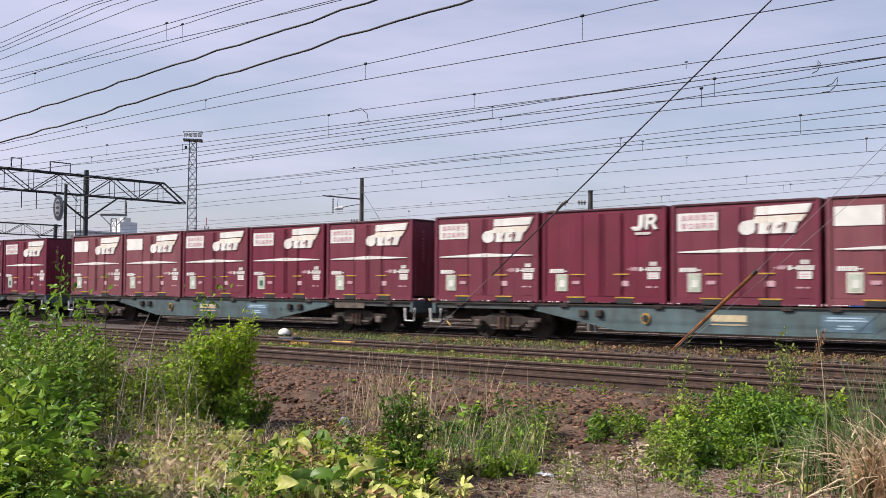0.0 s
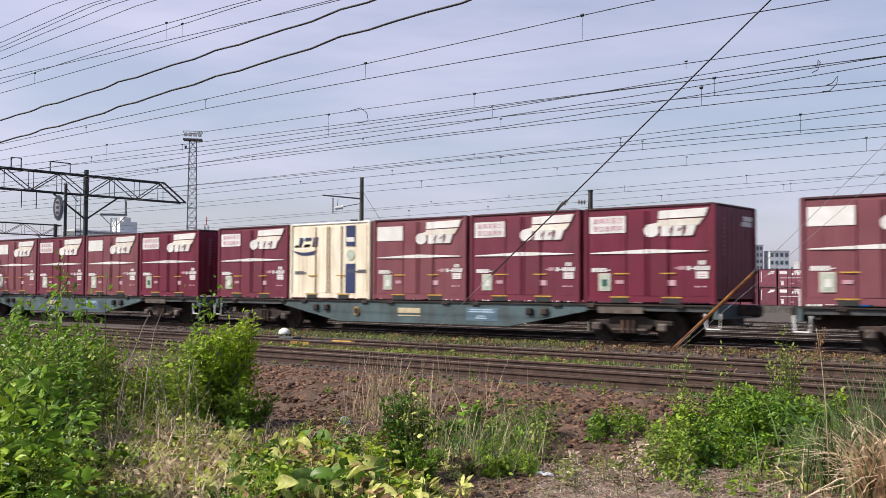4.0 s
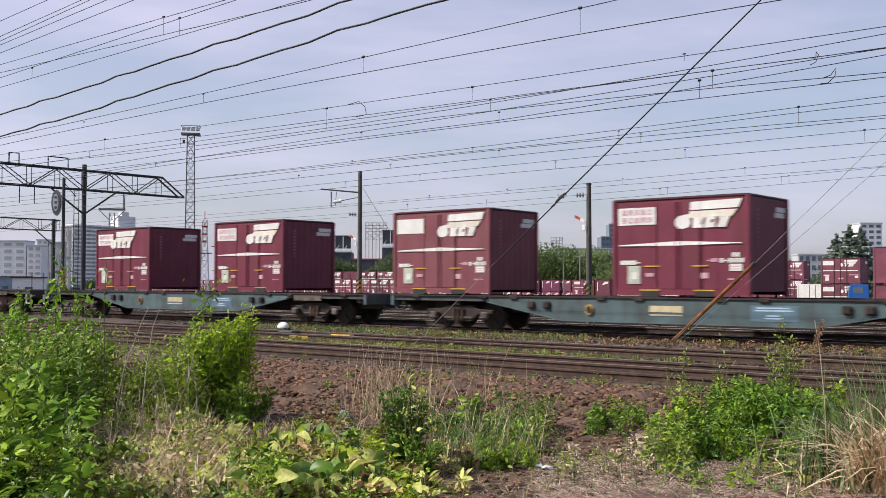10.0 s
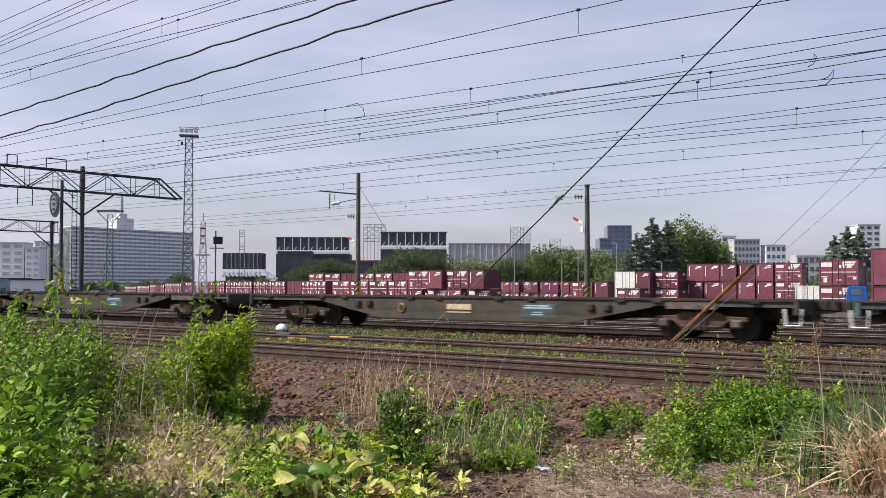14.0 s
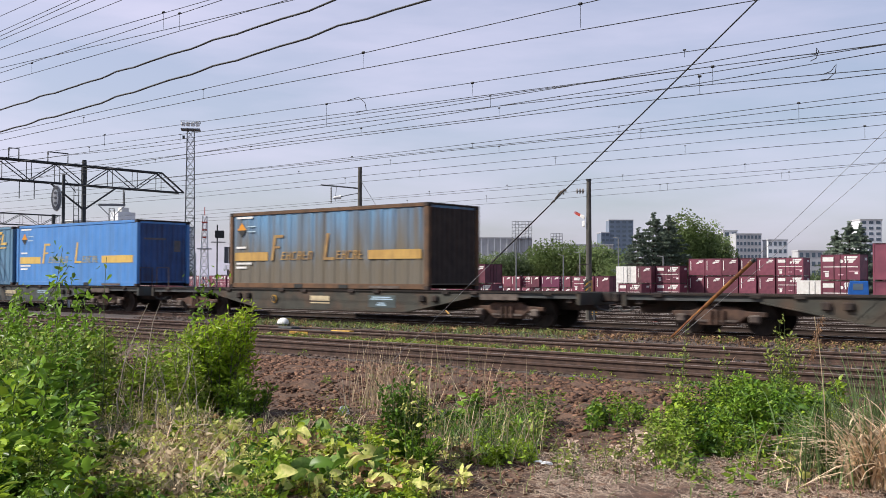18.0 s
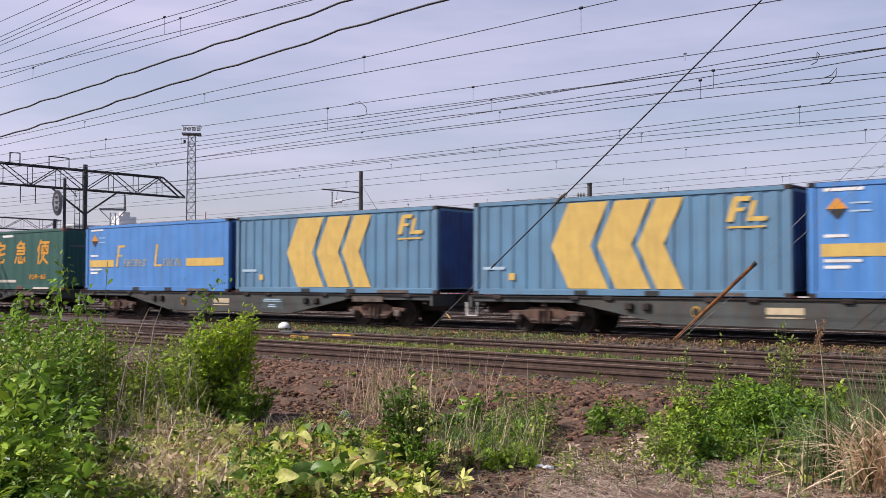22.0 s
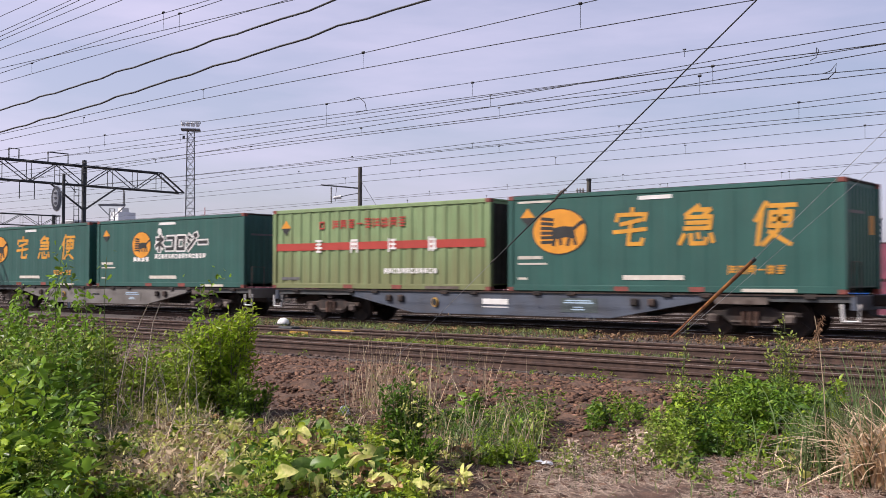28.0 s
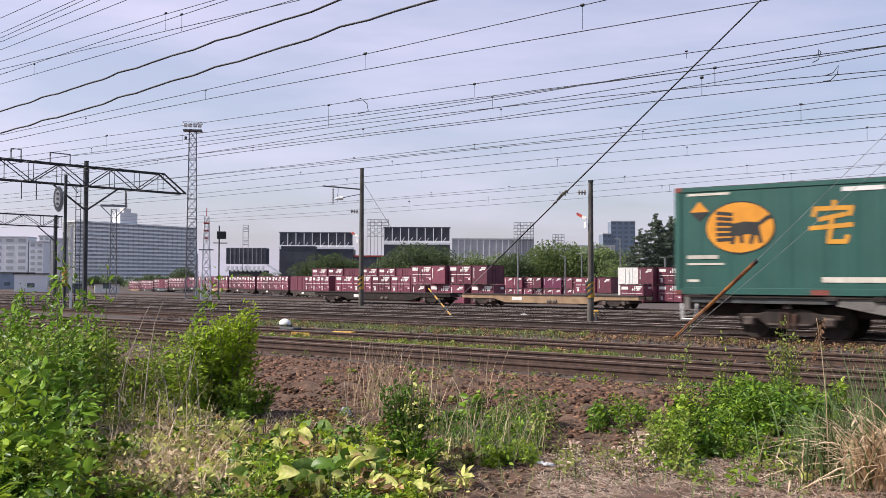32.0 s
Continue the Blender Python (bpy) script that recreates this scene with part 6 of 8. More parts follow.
def yard_wagon(x, y, z, colour, label):
    w = thing("yard_wagon", pose(x, y, z), label, "wagon", "wagons standing in the yard")
    part("sill", prism([(-9.5, 0.72), (-9.5, 1.08), (9.5, 1.08), (9.5, 0.72), (5.7, 0.68), (4.4, 0.34), (-4.4, 0.34), (-5.7, 0.68)], -1.2, 1.2), colour, w)
    part("deck_edge", box(-9.5, 9.5, -1.26, 1.26, 1.02, 1.1), "under", w)
    for s in (-1, 1):
        c = s * 7.1
        bb = part("bogie", prism([(c - 1.5, 0.42), (c - 1.5, 0.62), (c - 0.5, 0.72), (c + 0.5, 0.72), (c + 1.5, 0.62), (c + 1.5, 0.42), (c + 0.6, 0.36), (c + 0.45, 0.16), (c - 0.45, 0.16), (c - 0.6, 0.36)], -1.12, 1.12, bevel=0.03), "under", w)
        for dx in (-0.95, 0.95):
            for sy in (-1, 1):
                part("wheel", disc(c + dx, 0.43, 0.43, 0.43, *sorted((sy * 0.54, sy * 0.68)), 16), "under", bb)
                part("axle_box", box(c + dx - 0.17, c + dx + 0.17, *sorted((sy * 1.1, sy * 1.2)), 0.28, 0.6, bevel=0.03), "bright_under", bb)
        part("coupler", box(*sorted((s * 9.5, s * 10.24)), -0.15, 0.15, 0.7, 0.98, bevel=0.03), "under", w)
        part("brake_gear", box(*sorted((s * 3.4, s * 5.0)), -1.0, -0.4, 0.2, 0.66, bevel=0.03), "under", w)
    part("panel", slab(-3.6, -2.5, 0.56, 0.86, -1.2), "white", w)
    for x0 in (0.3, 0.9):
        part("tank", tube([(x0, -1.12, 0.5), (x0 + 0.4, -1.12, 0.5)], 0.18, 10), "bright_under", w)
    return w


pick = random.Random(3)
RAIL_Z = gz(-120, 112) + 0.2
track(112.0, RAIL_Z, "rusty loading track of the freight yard", (-101, -100), False)
M["tan"] = surface("tan_brown_frame", (0.36, 0.24, 0.14), (0.26, 0.17, 0.1), 1.5, 0.7)
# the rake bends away beyond its third wagon
RAKE = [(-52.4, 78.5, 0.0), (-72.9, 78.5, 0.0), (-104.0, 112.0, 0.0)]
for k in range(9):
    d = 10.25 + 20.5 * k
    RAKE.append((-114.3 - d * math.cos(radians(24)), 112.0 + d * math.sin(radians(24)), -24.0))
for k, ((x, y, turn), colour) in enumerate(zip(RAKE, ("tan", "under", "under", "frame_olive", "under", "under", "tan", "frame_grey", "frame_grey", "frame_blue", "frame_grey", "tan"))):
    base = RAIL_Z if y == 112.0 else gz(-30, y) + 0.2 if y < 100 else gz(x, y) + 0.15
    w = yard_wagon(x, y, base, colour, "tan flat wagon standing in the yard" if colour == "tan" else "dark flat wagon loaded with containers in the yard")
    w.matrix_basis = pose(x, y, base, 0, 0, turn)
    for j in range(5):
        if k >= 2:
            a = (j - 2) * 3.85
            stored("plain" if pick.random() < 0.14 else "logo", x + a * math.cos(radians(turn)), y + a * math.sin(radians(turn)), base + 1.0, turn)
for j in range(6):
    x = -133 + j * 4.05
    for lev in (0, 1):
        stored("logo" if (j + lev) % 3 else "plain", x, 127.0, gz(x, 127) + lev * 2.53)
for j, x in enumerate((-91.8, -88.4, -85.1, -81.4)):
    for lev in (0, 1):
        stored(("plain", "logo", "plain", "logo")[(j + lev) % 4], x, 107.0, gz(x, 107.0) + lev * 2.53, 0 if (j + lev) % 2 else 90)
# far double row of small stacks
x = -142.0
for j in range(11):
    for lev in (0, 1):
        side = (j + lev) % 5 == 4
        stored("logo" if side else "violet" if j in (5, 6) and lev else "plain", x + (1.3 if not side else 0.6), 191.0 + 0.25 * math.sin(j * 2.9), gz(x, 191) + lev * 2.53, 0 if side else 90 + 1.5 * math.sin(j * 4.1 + lev))
    x += 2.62
solid("loading_platform", box(-20, 20, -2.5, 2.5, -0.3, 1.05, bevel=0.03), "pole", "low dark concrete loading platform in the yard", "platform", at=pose(-68, 140, gz(-68, 140)))
DECK = gz(-68, 140) + 1.05
for lev in (0, 1):
    for j in range(5):
        stored("plain", -67.0 + j * 2.6, 140.0 + 0.2 * math.sin(j * 2 + lev), DECK + lev * 2.53, 90 + 0.6 * math.sin(j * 3 + lev))
    stored("logo", -53.3, 139.6, DECK + lev * 2.53)
for x, kind, turn in ((-86.2, "logo", 0), (-82.4, "plain", 91)):
    stored(kind, x, 139.6, DECK, turn)
# pairs standing on the ground before the platform
for x, y, kind, turn in ((-76.4, 136.1, "white", 0), (-73.0, 135.5, "plain", 90), (-69.8, 136.1, "logo", 0)):
    for lev in (0, 1):
        stored(kind, x, y, gz(x, y) + lev * 2.53, turn)
stored("logo", -73.6, 131.9, gz(-73.6, 131.9))
for x, y, kind, lev in ((-37.6, 105.5, "white", 0), (-33.9, 102.0, "logo", 0), (-33.9, 102.0, "logo", 1)):
    stored(kind, x, y, gz(x, y) + lev * 2.53)
for lev in (0, 1):
    stored("plain", -20.0, 72.6, gz(-20.0, 72.6) + lev * 2.53)
# blue yard truck
x, y = -32.4, 101.5
t = thing("yard_truck", pose(x, y, gz(x, y), 0, 0, 20), "blue-cabbed truck standing among the containers", "truck")
cb = part("cab", prism([(-1.0, 0.6), (-1.0, 1.6), (-0.8, 2.5), (0.8, 2.5), (0.9, 0.6)], -1.1, 1.1, bevel=0.05), "cab_blue", t)
part("windscreen", box(-0.96, -0.88, -0.95, 0.95, 1.65, 2.3), "glass_far", cb)
part("side_window", box(-0.55, 0.35, -1.12, -1.09, 1.65, 2.25), "glass_far", cb)
part("chassis", box(0.9, 5.5, -1.0, 1.0, 0.7, 0.95), "dark_steel", t)
for dx in (0.0, 3.6, 4.7):
    for sy in (-1, 1):
        part("wheel", disc(dx, 0.45, 0.45, 0.45, *sorted((sy * 0.8, sy * 1.1)), 16), "black", t)
# low sheds and parked vehicles at the yard's end
for x, y, w, d, h, mat, label in ((-225, 122, 7, 5, 4.0, "facade", "small pale yard hut with dark eaves"), (-195, 122.7, 5, 3, 1.9, "white", "low white yard cabin with a dark window"), (-205, 121, 3.5, 3, 1.6, "steel", "low grey yard cabin"), (-290, 150, 14, 5, 4.6, "cab_pale", "long low bluish yard building")):
    t = thing("yard_hut", pose(x, y, gz(x, y), 0, 0, 60), label, "hut", "huts in the yard")
    part("wall", box(-w / 2, w / 2, -d / 2, d / 2, 0, h), mat, t)
    part("roof", box(-w / 2 - 0.4, w / 2 + 0.4, -d / 2 - 0.4, d / 2 + 0.4, h, h + 0.25), "dark_steel", t)
    part("window", box(-0.8, 0.8, -d / 2 - 0.03, -d / 2 + 0.02, 1.0, 2.0), "glass_far", t)


# ---- distance: buildings ----
def facing(p0, p1, z=0.0):
    """Local x runs from p0 to p1, y away behind; returns the pose and the length."""
    a, b = Vector(p0), Vector(p1)
    d = b - a
    return pose(a.x, a.y, z, 0, 0, math.degrees(math.atan2(d.y, d.x))), d.length


BASE = -3.0
# balcony recesses and fronts lightened to paint in the haze before them
M["hazed_recess"] = surface("haze_paled_recess", (0.52, 0.53, 0.53), (0.42, 0.44, 0.45), 0.5, 0.4)
M["balcony_front"] = surface("white_balcony_front", (0.95, 0.95, 0.94), (0.9, 0.9, 0.9), 0.3, 0.7)
m, n = facing((-694.6, 410.0), (-708.5, 528.5), BASE)
apt = thing("apartment_block", m, "long grey apartment block with banded balconies", "building", "buildings in the distance")
part("wall", box(0, n, 0.9, 14, 0, 46), "hazed_recess", apt)
floors = 15
for k in range(floors):
    z0 = 2.2 + k * 2.92
    part("balcony", box(0, n, -0.6, 0.9, z0, z0 + 1.35), "balcony_front", apt)
    for j in range(24):
        part("partition", box(n * j / 24, n * j / 24 + 0.5, -0.3, 0.9, z0 + 1.35, z0 + 2.92), "hazed_wall", apt)
part("parapet", box(-0.3, n + 0.3, -0.6, 14.2, 46.0, 47.0), "facade", apt)
for x in (0.0, n - 1.0):
    part("end_wall", box(x, x + 1.0, -0.65, 14.1, 0, 46), "facade", apt)
ph = part("roof_house", box(n * 0.36, n * 0.50, 2, 11, 47, 55.5), "facade", apt, "white stair house on the roof")
part("tank", box(n * 0.40, n * 0.46, 4, 8, 55.5, 59), "white", ph)
part("mast", tube([(n * 0.43, 6, 59), (n * 0.43, 6, 61)], 0.3, 6), "white", ph)


def block(p0, p1, top, mat, label, storeys, cols, depth=12, win="glass_far", ledge="concrete"):
    mm, nn = facing(p0, p1, BASE)
    hgt = top - BASE
    b = thing("city_building", mm, label, "building", "buildings in the distance")
    part("wall", box(0, nn, 0, depth, 0, hgt), mat, b)
    part("roof", box(-0.3, nn + 0.3, -0.3, depth + 0.3, hgt, hgt + 0.8), ledge, b)
    for i in range(storeys):
        for j in range(cols):
            x0 = nn * (j + 0.2) / cols
            x1 = nn * (j + 0.8) / cols
            z0 = hgt * (i + 0.35) / storeys
            part("window", box(x0, x1, -0.12, 0.05, z0, z0 + hgt / storeys * 0.5), win, b)
    return b


# windows in the haze-paled wall tone instead of dark glass
block((-590, 288), (-569.5, 306.5), 24.7, "facade", "pale office block with small windows", 7, 4, 14, "hazed_wall")
block((-612, 336.4), (-606.5, 341), 27.5, "facade", "slim pale tower block", 9, 2, 10, "hazed_wall")
block((-606, 341.2), (-600.3, 346), 26, "concrete", "slim grey tower block", 9, 2, 10, "hazed_wall")
block((-569, 307), (-563, 312.5), 22, "facade", "grey block behind the yard", 7, 2, 12, "hazed_wall")
block((-513.5, 871.6), (-495.4, 886.6), 58.3, "glass_tower", "bluish glass office tower", 14, 4, 20) if M.setdefault("glass_tower", surface("hazy_glass_tower", (0.16, 0.21, 0.28), (0.13, 0.17, 0.23), 0.1, 0.3)) else None
block((-519, 866), (-513, 871.6), 46, "glass_tower", "lower wing of the glass tower", 10, 2, 20)
block((-300, 660), (-292.5, 666), 34, "facade", "plain white slab building", 8, 2, 12)
block((-285, 646.4), (-272, 657.1), 31, "concrete", "ribbed beige office building", 8, 7, 14)
block((-268, 658), (-258, 666), 27, "facade", "low white building block", 6, 4, 12)
block((-195.5, 616.3), (-185.8, 624.3), 36, "facade", "pale distant apartment tower", 12, 3, 14)
block((-226, 600), (-212, 611), 18, "concrete", "low grey building behind trees", 4, 5, 12)


def stand_roof(p0, p1, zb, zt, bays, label):
    """A ballpark stand: dark cladding below, a framed upper screen of panels."""
    mm, nn = facing(p0, p1, 0)
    s2 = thing("ballpark_stand", mm, label, "stadium", "stands of the ballpark")
    part("lower_wall", box(0, nn, 0, 18, BASE, zb - 0.6), "stand", s2)
    part("sill", box(-0.4, nn + 0.4, -0.5, 1, zb - 0.6, zb + 0.5), "facade", s2)
    for j in range(bays):
        x0, x1 = nn * j / bays, nn * (j + 1) / bays
        part("panel", box(x0 + 0.25, x1 - 0.25, 0.2, 0.5, zb + 1.6, zt), "stand", s2)
        part("frame_post", box(x0 - 0.15, x0 + 0.15, -0.1, 0.4, zb, zt + 0.2), "facade", s2)
        part("brace", prism([(x0, zb + 0.4), (x0 + 0.5, zb + 0.4), ((x0 + x1) / 2 + 0.2, zb + 3.4), ((x0 + x1) / 2 - 0.2, zb + 3.4)], -0.05, 0.15), "facade", s2)
    part("top_edge", box(-0.3, nn + 0.3, -0.1, 3, zt, zt + 0.7), "stand", s2)
    return s2


a = stand_roof((-456.7, 400), (-423.8, 427.3), 19.5, 28.0, 9, "dark ballpark stand with a framed screen")
stand_roof((-396.2, 424.1), (-367.6, 447.8), 21.6, 30.2, 8, "dark ballpark stand with a framed screen")
mm, nn = facing((-448.8, 355), (-432.3, 368.7), 0)
s2 = thing("ballpark_stand", mm, "dark cantilevered ballpark stand with pale fins", "stadium", "stands of the ballpark")
part("upper_wall", box(0, nn, 0, 12, 9.5, 18.2), "stand", s2)
part("lower_wall", box(1, nn, 3, 12, BASE, 6), "stand", s2)
for j in range(9):
    x0 = nn * j / 9
    part("fin", prism([(x0 + 0.3, 5.4), (x0 + 1.5, 5.4), (x0 + 1.7, 8.2), (x0 + 0.5, 8.2)], -0.6, 1.0), "facade", s2)
    part("rib", box(x0, x0 + 0.2, -0.15, 0.1, 9.5, 18.2), "hazed_wall", s2)
part("ramp", prism([(nn, 9.0), (nn + 0.5, 9.3), (nn + 8.5, 4.5), (nn + 8, 4.0)], 0, 3), "facade", s2)
block((-438, 385), (-424, 397), 19, "stand", "dark lower part of the ballpark", 0, 4, 12, "hazed_wall", "stand")
block((-423, 428), (-398, 448), 14.5, "stand", "dark middle part of the ballpark", 0, 6, 12, "hazed_wall", "red")
for p0, p1, zt in (((-405, 495), (-365.8, 527.5), 26.3), ((-369, 551), (-337, 577.5), 23.0)):
    mm, nn = facing(p0, p1, 0)
    s2 = thing("ballpark_wall", mm, "long pale colonnaded ballpark wall", "stadium", "stands of the ballpark")
    part("wall", box(0, nn, 0.8, 10, BASE, zt), "concrete", s2)
    for j in range(13):
        x0 = nn * j / 13
        part("column", box(x0, x0 + 0.5, 0, 0.9, BASE, zt), "facade", s2)
    part("cornice", box(0, nn, -0.1, 10, zt, zt + 0.8), "concrete", s2)


def flood_frame(p0, p1, z0, z1, cols, rows, label):
    mm, nn = facing(p0, p1, 0)
    s2 = thing("stadium_floodlight", mm, label, "floodlight", "floodlights of the ballpark")
    for j in range(cols + 1):
        part("upright", box(nn * j / cols - 0.12, nn * j / cols + 0.12, -0.1, 0.3, BASE - 1, z1), "steel", s2)
    for i in range(rows + 1):
        z = z0 + (z1 - z0) * i / rows
        part("crossbar", box(0, nn, -0.1, 0.2, z - 0.12, z + 0.12), "steel", s2)
    for i in range(rows):
        for j in range(cols):
            if (i + j) % 2 == 0:
                part("lamp", box(nn * j / cols + 0.4, nn * (j + 1) / cols - 0.4, -0.5, 0.3, z0 + (z1 - z0) * (i + 0.3) / rows, z0 + (z1 - z0) * (i + 0.7) / rows), "facade", s2)
    return s2


flood_frame((-431.2, 446.7), (-421.3, 455), 27, 37.3, 6, 6, "tall stadium floodlight frame of grey steel")
flood_frame((-375, 519.4), (-365.6, 527.2), 26, 37, 6, 6, "tall stadium floodlight frame of grey steel")
flood_frame((-473, 386.3), (-470.6, 388.2), 14, 32.6, 1, 5, "narrow stadium floodlight column")
flood_frame((-390, 585), (-384, 590), 24, 32.3, 4, 4, "distant stadium floodlight frame")


# ---- trees and far greenery ----
def leaf_sheet(centres, size, spread, material, name, upright=0.3, aspect=1.7):
    """Many small pointed leaves, each two bent triangles, one mesh."""
    n = len(centres)
    c = np.asarray(centres, float)
    d = rng.normal(size=(n, 3))
    d[:, 2] = d[:, 2] * 0.7 + upright
    light = np.array([[-0.36, -0.42, 0.72]]) + 0.45 * rng.normal(size=(n, 3))  # leaves turn toward the sun
    light /= np.linalg.norm(light, axis=1, keepdims=True)
    d = d - 0.7 * (d * light).sum(1, keepdims=True) * light
    d /= np.linalg.norm(d, axis=1, keepdims=True)
    u = np.cross(d, light)
    u /= np.linalg.norm(u, axis=1, keepdims=True) + 1e-9
    w = np.cross(d, u)
    s = size * (1 + spread * (rng.random((n, 1)) - 0.5) * 2)
    base, tip = c - d * s * 0.5, c + d * s * 0.5
    l = c + u * s * 0.5 / aspect - w * s * 0.08
    r = c - u * s * 0.5 / aspect - w * s * 0.08
    v = np.stack([base, l, tip, r], 1).reshape(-1, 3)
    k = np.arange(n)[:, None] * 4
    f = np.concatenate([k + np.array([[0, 1, 2]]), k + np.array([[0, 2, 3]])], 1).reshape(-1, 3)
    return raw_mesh(name, v, f, material)


def crown_points(n, rx, ry, rz, cz, lumps):
    """Points in a lumpy crown: shells of several overlapping clumps."""
    cs = []
    for _ in range(lumps):
        p = rng.normal(size=3)
        p /= np.linalg.norm(p)
        cs.append((p * np.array([rx, ry, rz]) * (0.35 + 0.4 * rng.random()), 0.35 + 0.3 * rng.random()))
    pts = np.empty((n, 3))
    which = rng.integers(0, lumps, n)
    for i in range(lumps):
        k = which == i
        d = rng.normal(size=(k.sum(), 3))
        d /= np.linalg.norm(d, axis=1, keepdims=True)
        rad = 0.55 + 0.45 * rng.random((k.sum(), 1)) ** 0.5
        pts[k] = cs[i][0] + d * rad * cs[i][1] * np.array([rx, ry, rz])
    pts[:, 2] += cz
    return pts


def broad_tree(h, r, leaves, label, material="far_leaf"):
    t = thing("tree", pose(0, 0, 0), label, "tree", "trees behind the yard")
    tr = tube([(0, 0, 0), (0.15, 0.1, h * 0.3), (0, 0, h * 0.62)], 0.03 * h, 7, r_end=0.012 * h)
    for k in range(5):
        a = k * 1.3
        tube([(0.05, 0, h * (0.28 + 0.05 * k)), (r * 0.55 * math.cos(a), r * 0.55 * math.sin(a), h * (0.55 + 0.05 * k))], 0.012 * h, 5, tr, 0.004 * h)
    part("trunk", tr, "bark", t)
    part("crown", leaf_sheet(crown_points(leaves, r, r, h * 0.38, h * 0.6, 18), 0.55, 0.5, material, "crown"), "", t)
    return t


def conifer_tree(h, r, label):
    """A cedar: level tiers of drooping sprays with gaps between them, uneven from side to side."""
    t = thing("conifer", pose(0, 0, 0), label, "tree", "trees behind the yard")
    tr = tube([(0, 0, 0), (0, 0, h * 0.97)], 0.018 * h, 6, r_end=0.03)
    pts = []
    tiers = 13
    for k in range(tiers):
        z = h * (0.1 + 0.86 * k / tiers)
        for a in np.linspace(0, 2 * math.pi, 7, endpoint=False) + 0.9 * k:
            ln = r * (1 - 0.93 * (k / tiers) ** 1.15) * (0.55 + 0.6 * rng.random())
            rise = 0.10 * ln
            z0 = z + 0.02 * h * rng.normal()
            tube([(0, 0, z0), (math.cos(a) * ln * 0.6, math.sin(a) * ln * 0.6, z0 + rise), (math.cos(a) * ln, math.sin(a) * ln, z0 + rise * 0.3)], 0.07, 4, tr, 0.02)
            q = 0.15 + 0.85 * rng.random((60, 1)) ** 0.8
            side = 0.24 * ln * (1.1 - q) * rng.normal(size=(60, 1))
            zz = z0 + rise * np.sin(q * 2.6) - 0.05 * ln * np.abs(side) - 0.22 * rng.random((60, 1))
            pts.append(np.concatenate([math.cos(a) * ln * q - math.sin(a) * side, math.sin(a) * ln * q + math.cos(a) * side, zz], 1))
    top = np.concatenate([rng.normal(size=(60, 2)) * 0.25, h * (0.9 + 0.1 * rng.random((60, 1)))], 1)
    part("trunk", tr, "bark", t)
    part("crown", leaf_sheet(np.concatenate(pts + [top]), 0.85, 0.4, "conifer", "crown", -0.15, 2.4), "", t)
    return t


TREES = {}


def plant(kind, x, y, scale, turn=0.0, build=None):
    m = pose(x, y, gz(x, y) - 0.3, 0, 0, turn) @ Matrix.Scale(scale, 4)
    if kind not in TREES:
        ob = TREES[kind] = build()
    else:
        ob = copy_thing(TREES[kind], Matrix())
    ob.matrix_basis = m
    return ob


MAKERS = {"broad": lambda: broad_tree(12, 6.5, 5200, "broad green tree behind the freight yard"),
          "light": lambda: broad_tree(12, 6.0, 5000, "fresh light green tree behind the freight yard", "far_light"),
          "tall": lambda: broad_tree(18, 5.0, 4600, "tall slender green tree behind the yard", "far_light"),
          "conifer": lambda: conifer_tree(19, 8.8, "dark layered conifer behind the freight yard")}
M["far_light"] = surface("light_tree_leaf", (0.2, 0.26, 0.1), (0.145, 0.2, 0.07), 0.3, 0.7, island=0.25, through_light=0.35)


def bearing(h, d):
    a = radians(h)
    return math.sin(a) * d, math.cos(a) * d


for kind, h, d, sc in (("broad", -47.4, 330, 0.9), ("broad", -46.2, 340, 1.15), ("broad", -44.9, 345, 1.0), ("broad", -50.6, 330, 0.55), ("broad", -49.3, 335, 0.6), ("broad", -51.8, 330, 0.5),
                       ("broad", -41.6, 320, 1.4), ("broad", -40.6, 330, 1.35), ("broad", -42.6, 325, 1.05), ("light", -39.2, 335, 1.1), ("light", -38.0, 330, 1.15), ("light", -36.9, 335, 1.1), ("broad", -35.9, 330, 1.15),
                       ("light", -34.4, 340, 1.3), ("light", -33.4, 330, 1.45), ("light", -32.4, 335, 1.4), ("light", -31.3, 330, 1.35), ("broad", -30.4, 335, 1.3), ("light", -29.9, 300, 1.0),
                       ("conifer", -28.13, 250, 1.08), ("conifer", -27.3, 255, 1.06), ("conifer", -28.95, 245, 0.88), ("conifer", -27.7, 262, 0.95), ("conifer", -29.4, 250, 0.66), ("tall", -26.5, 268, 1.3), ("tall", -25.9, 275, 1.2), ("tall", -25.2, 275, 1.16), ("tall", -24.6, 270, 0.95), ("broad", -26.0, 260, 0.6),
                       ("broad", -23.4, 300, 0.7), ("broad", -22.4, 300, 0.7), ("conifer", -21.05, 330, 0.62), ("broad", -19.9, 300, 0.55), ("conifer", -18.12, 250, 0.94), ("conifer", -18.73, 252, 0.84), ("conifer", -17.6, 255, 0.93), ("tall", -16.6, 260, 0.7), ("broad", -18.9, 250, 0.65), ("broad", -16.2, 260, 0.8),
                       ("broad", -53.4, 300, 0.45), ("broad", -56.2, 420, 0.45), ("broad", -58.5, 420, 0.5), ("broad", -60.4, 380, 0.4), ("broad", -62.6, 350, 0.5), ("broad", -55.0, 400, 0.5), ("broad", -57.3, 420, 0.5), ("broad", -55.6, 410, 0.55), ("broad", -54.3, 380, 0.6), ("broad", -53.9, 360, 0.75)):
    x, y = bearing(h, d)
    plant(kind, x, y, sc, (h * 57) % 360, MAKERS[kind])
hx = np.linspace(-480, 160, 5200)
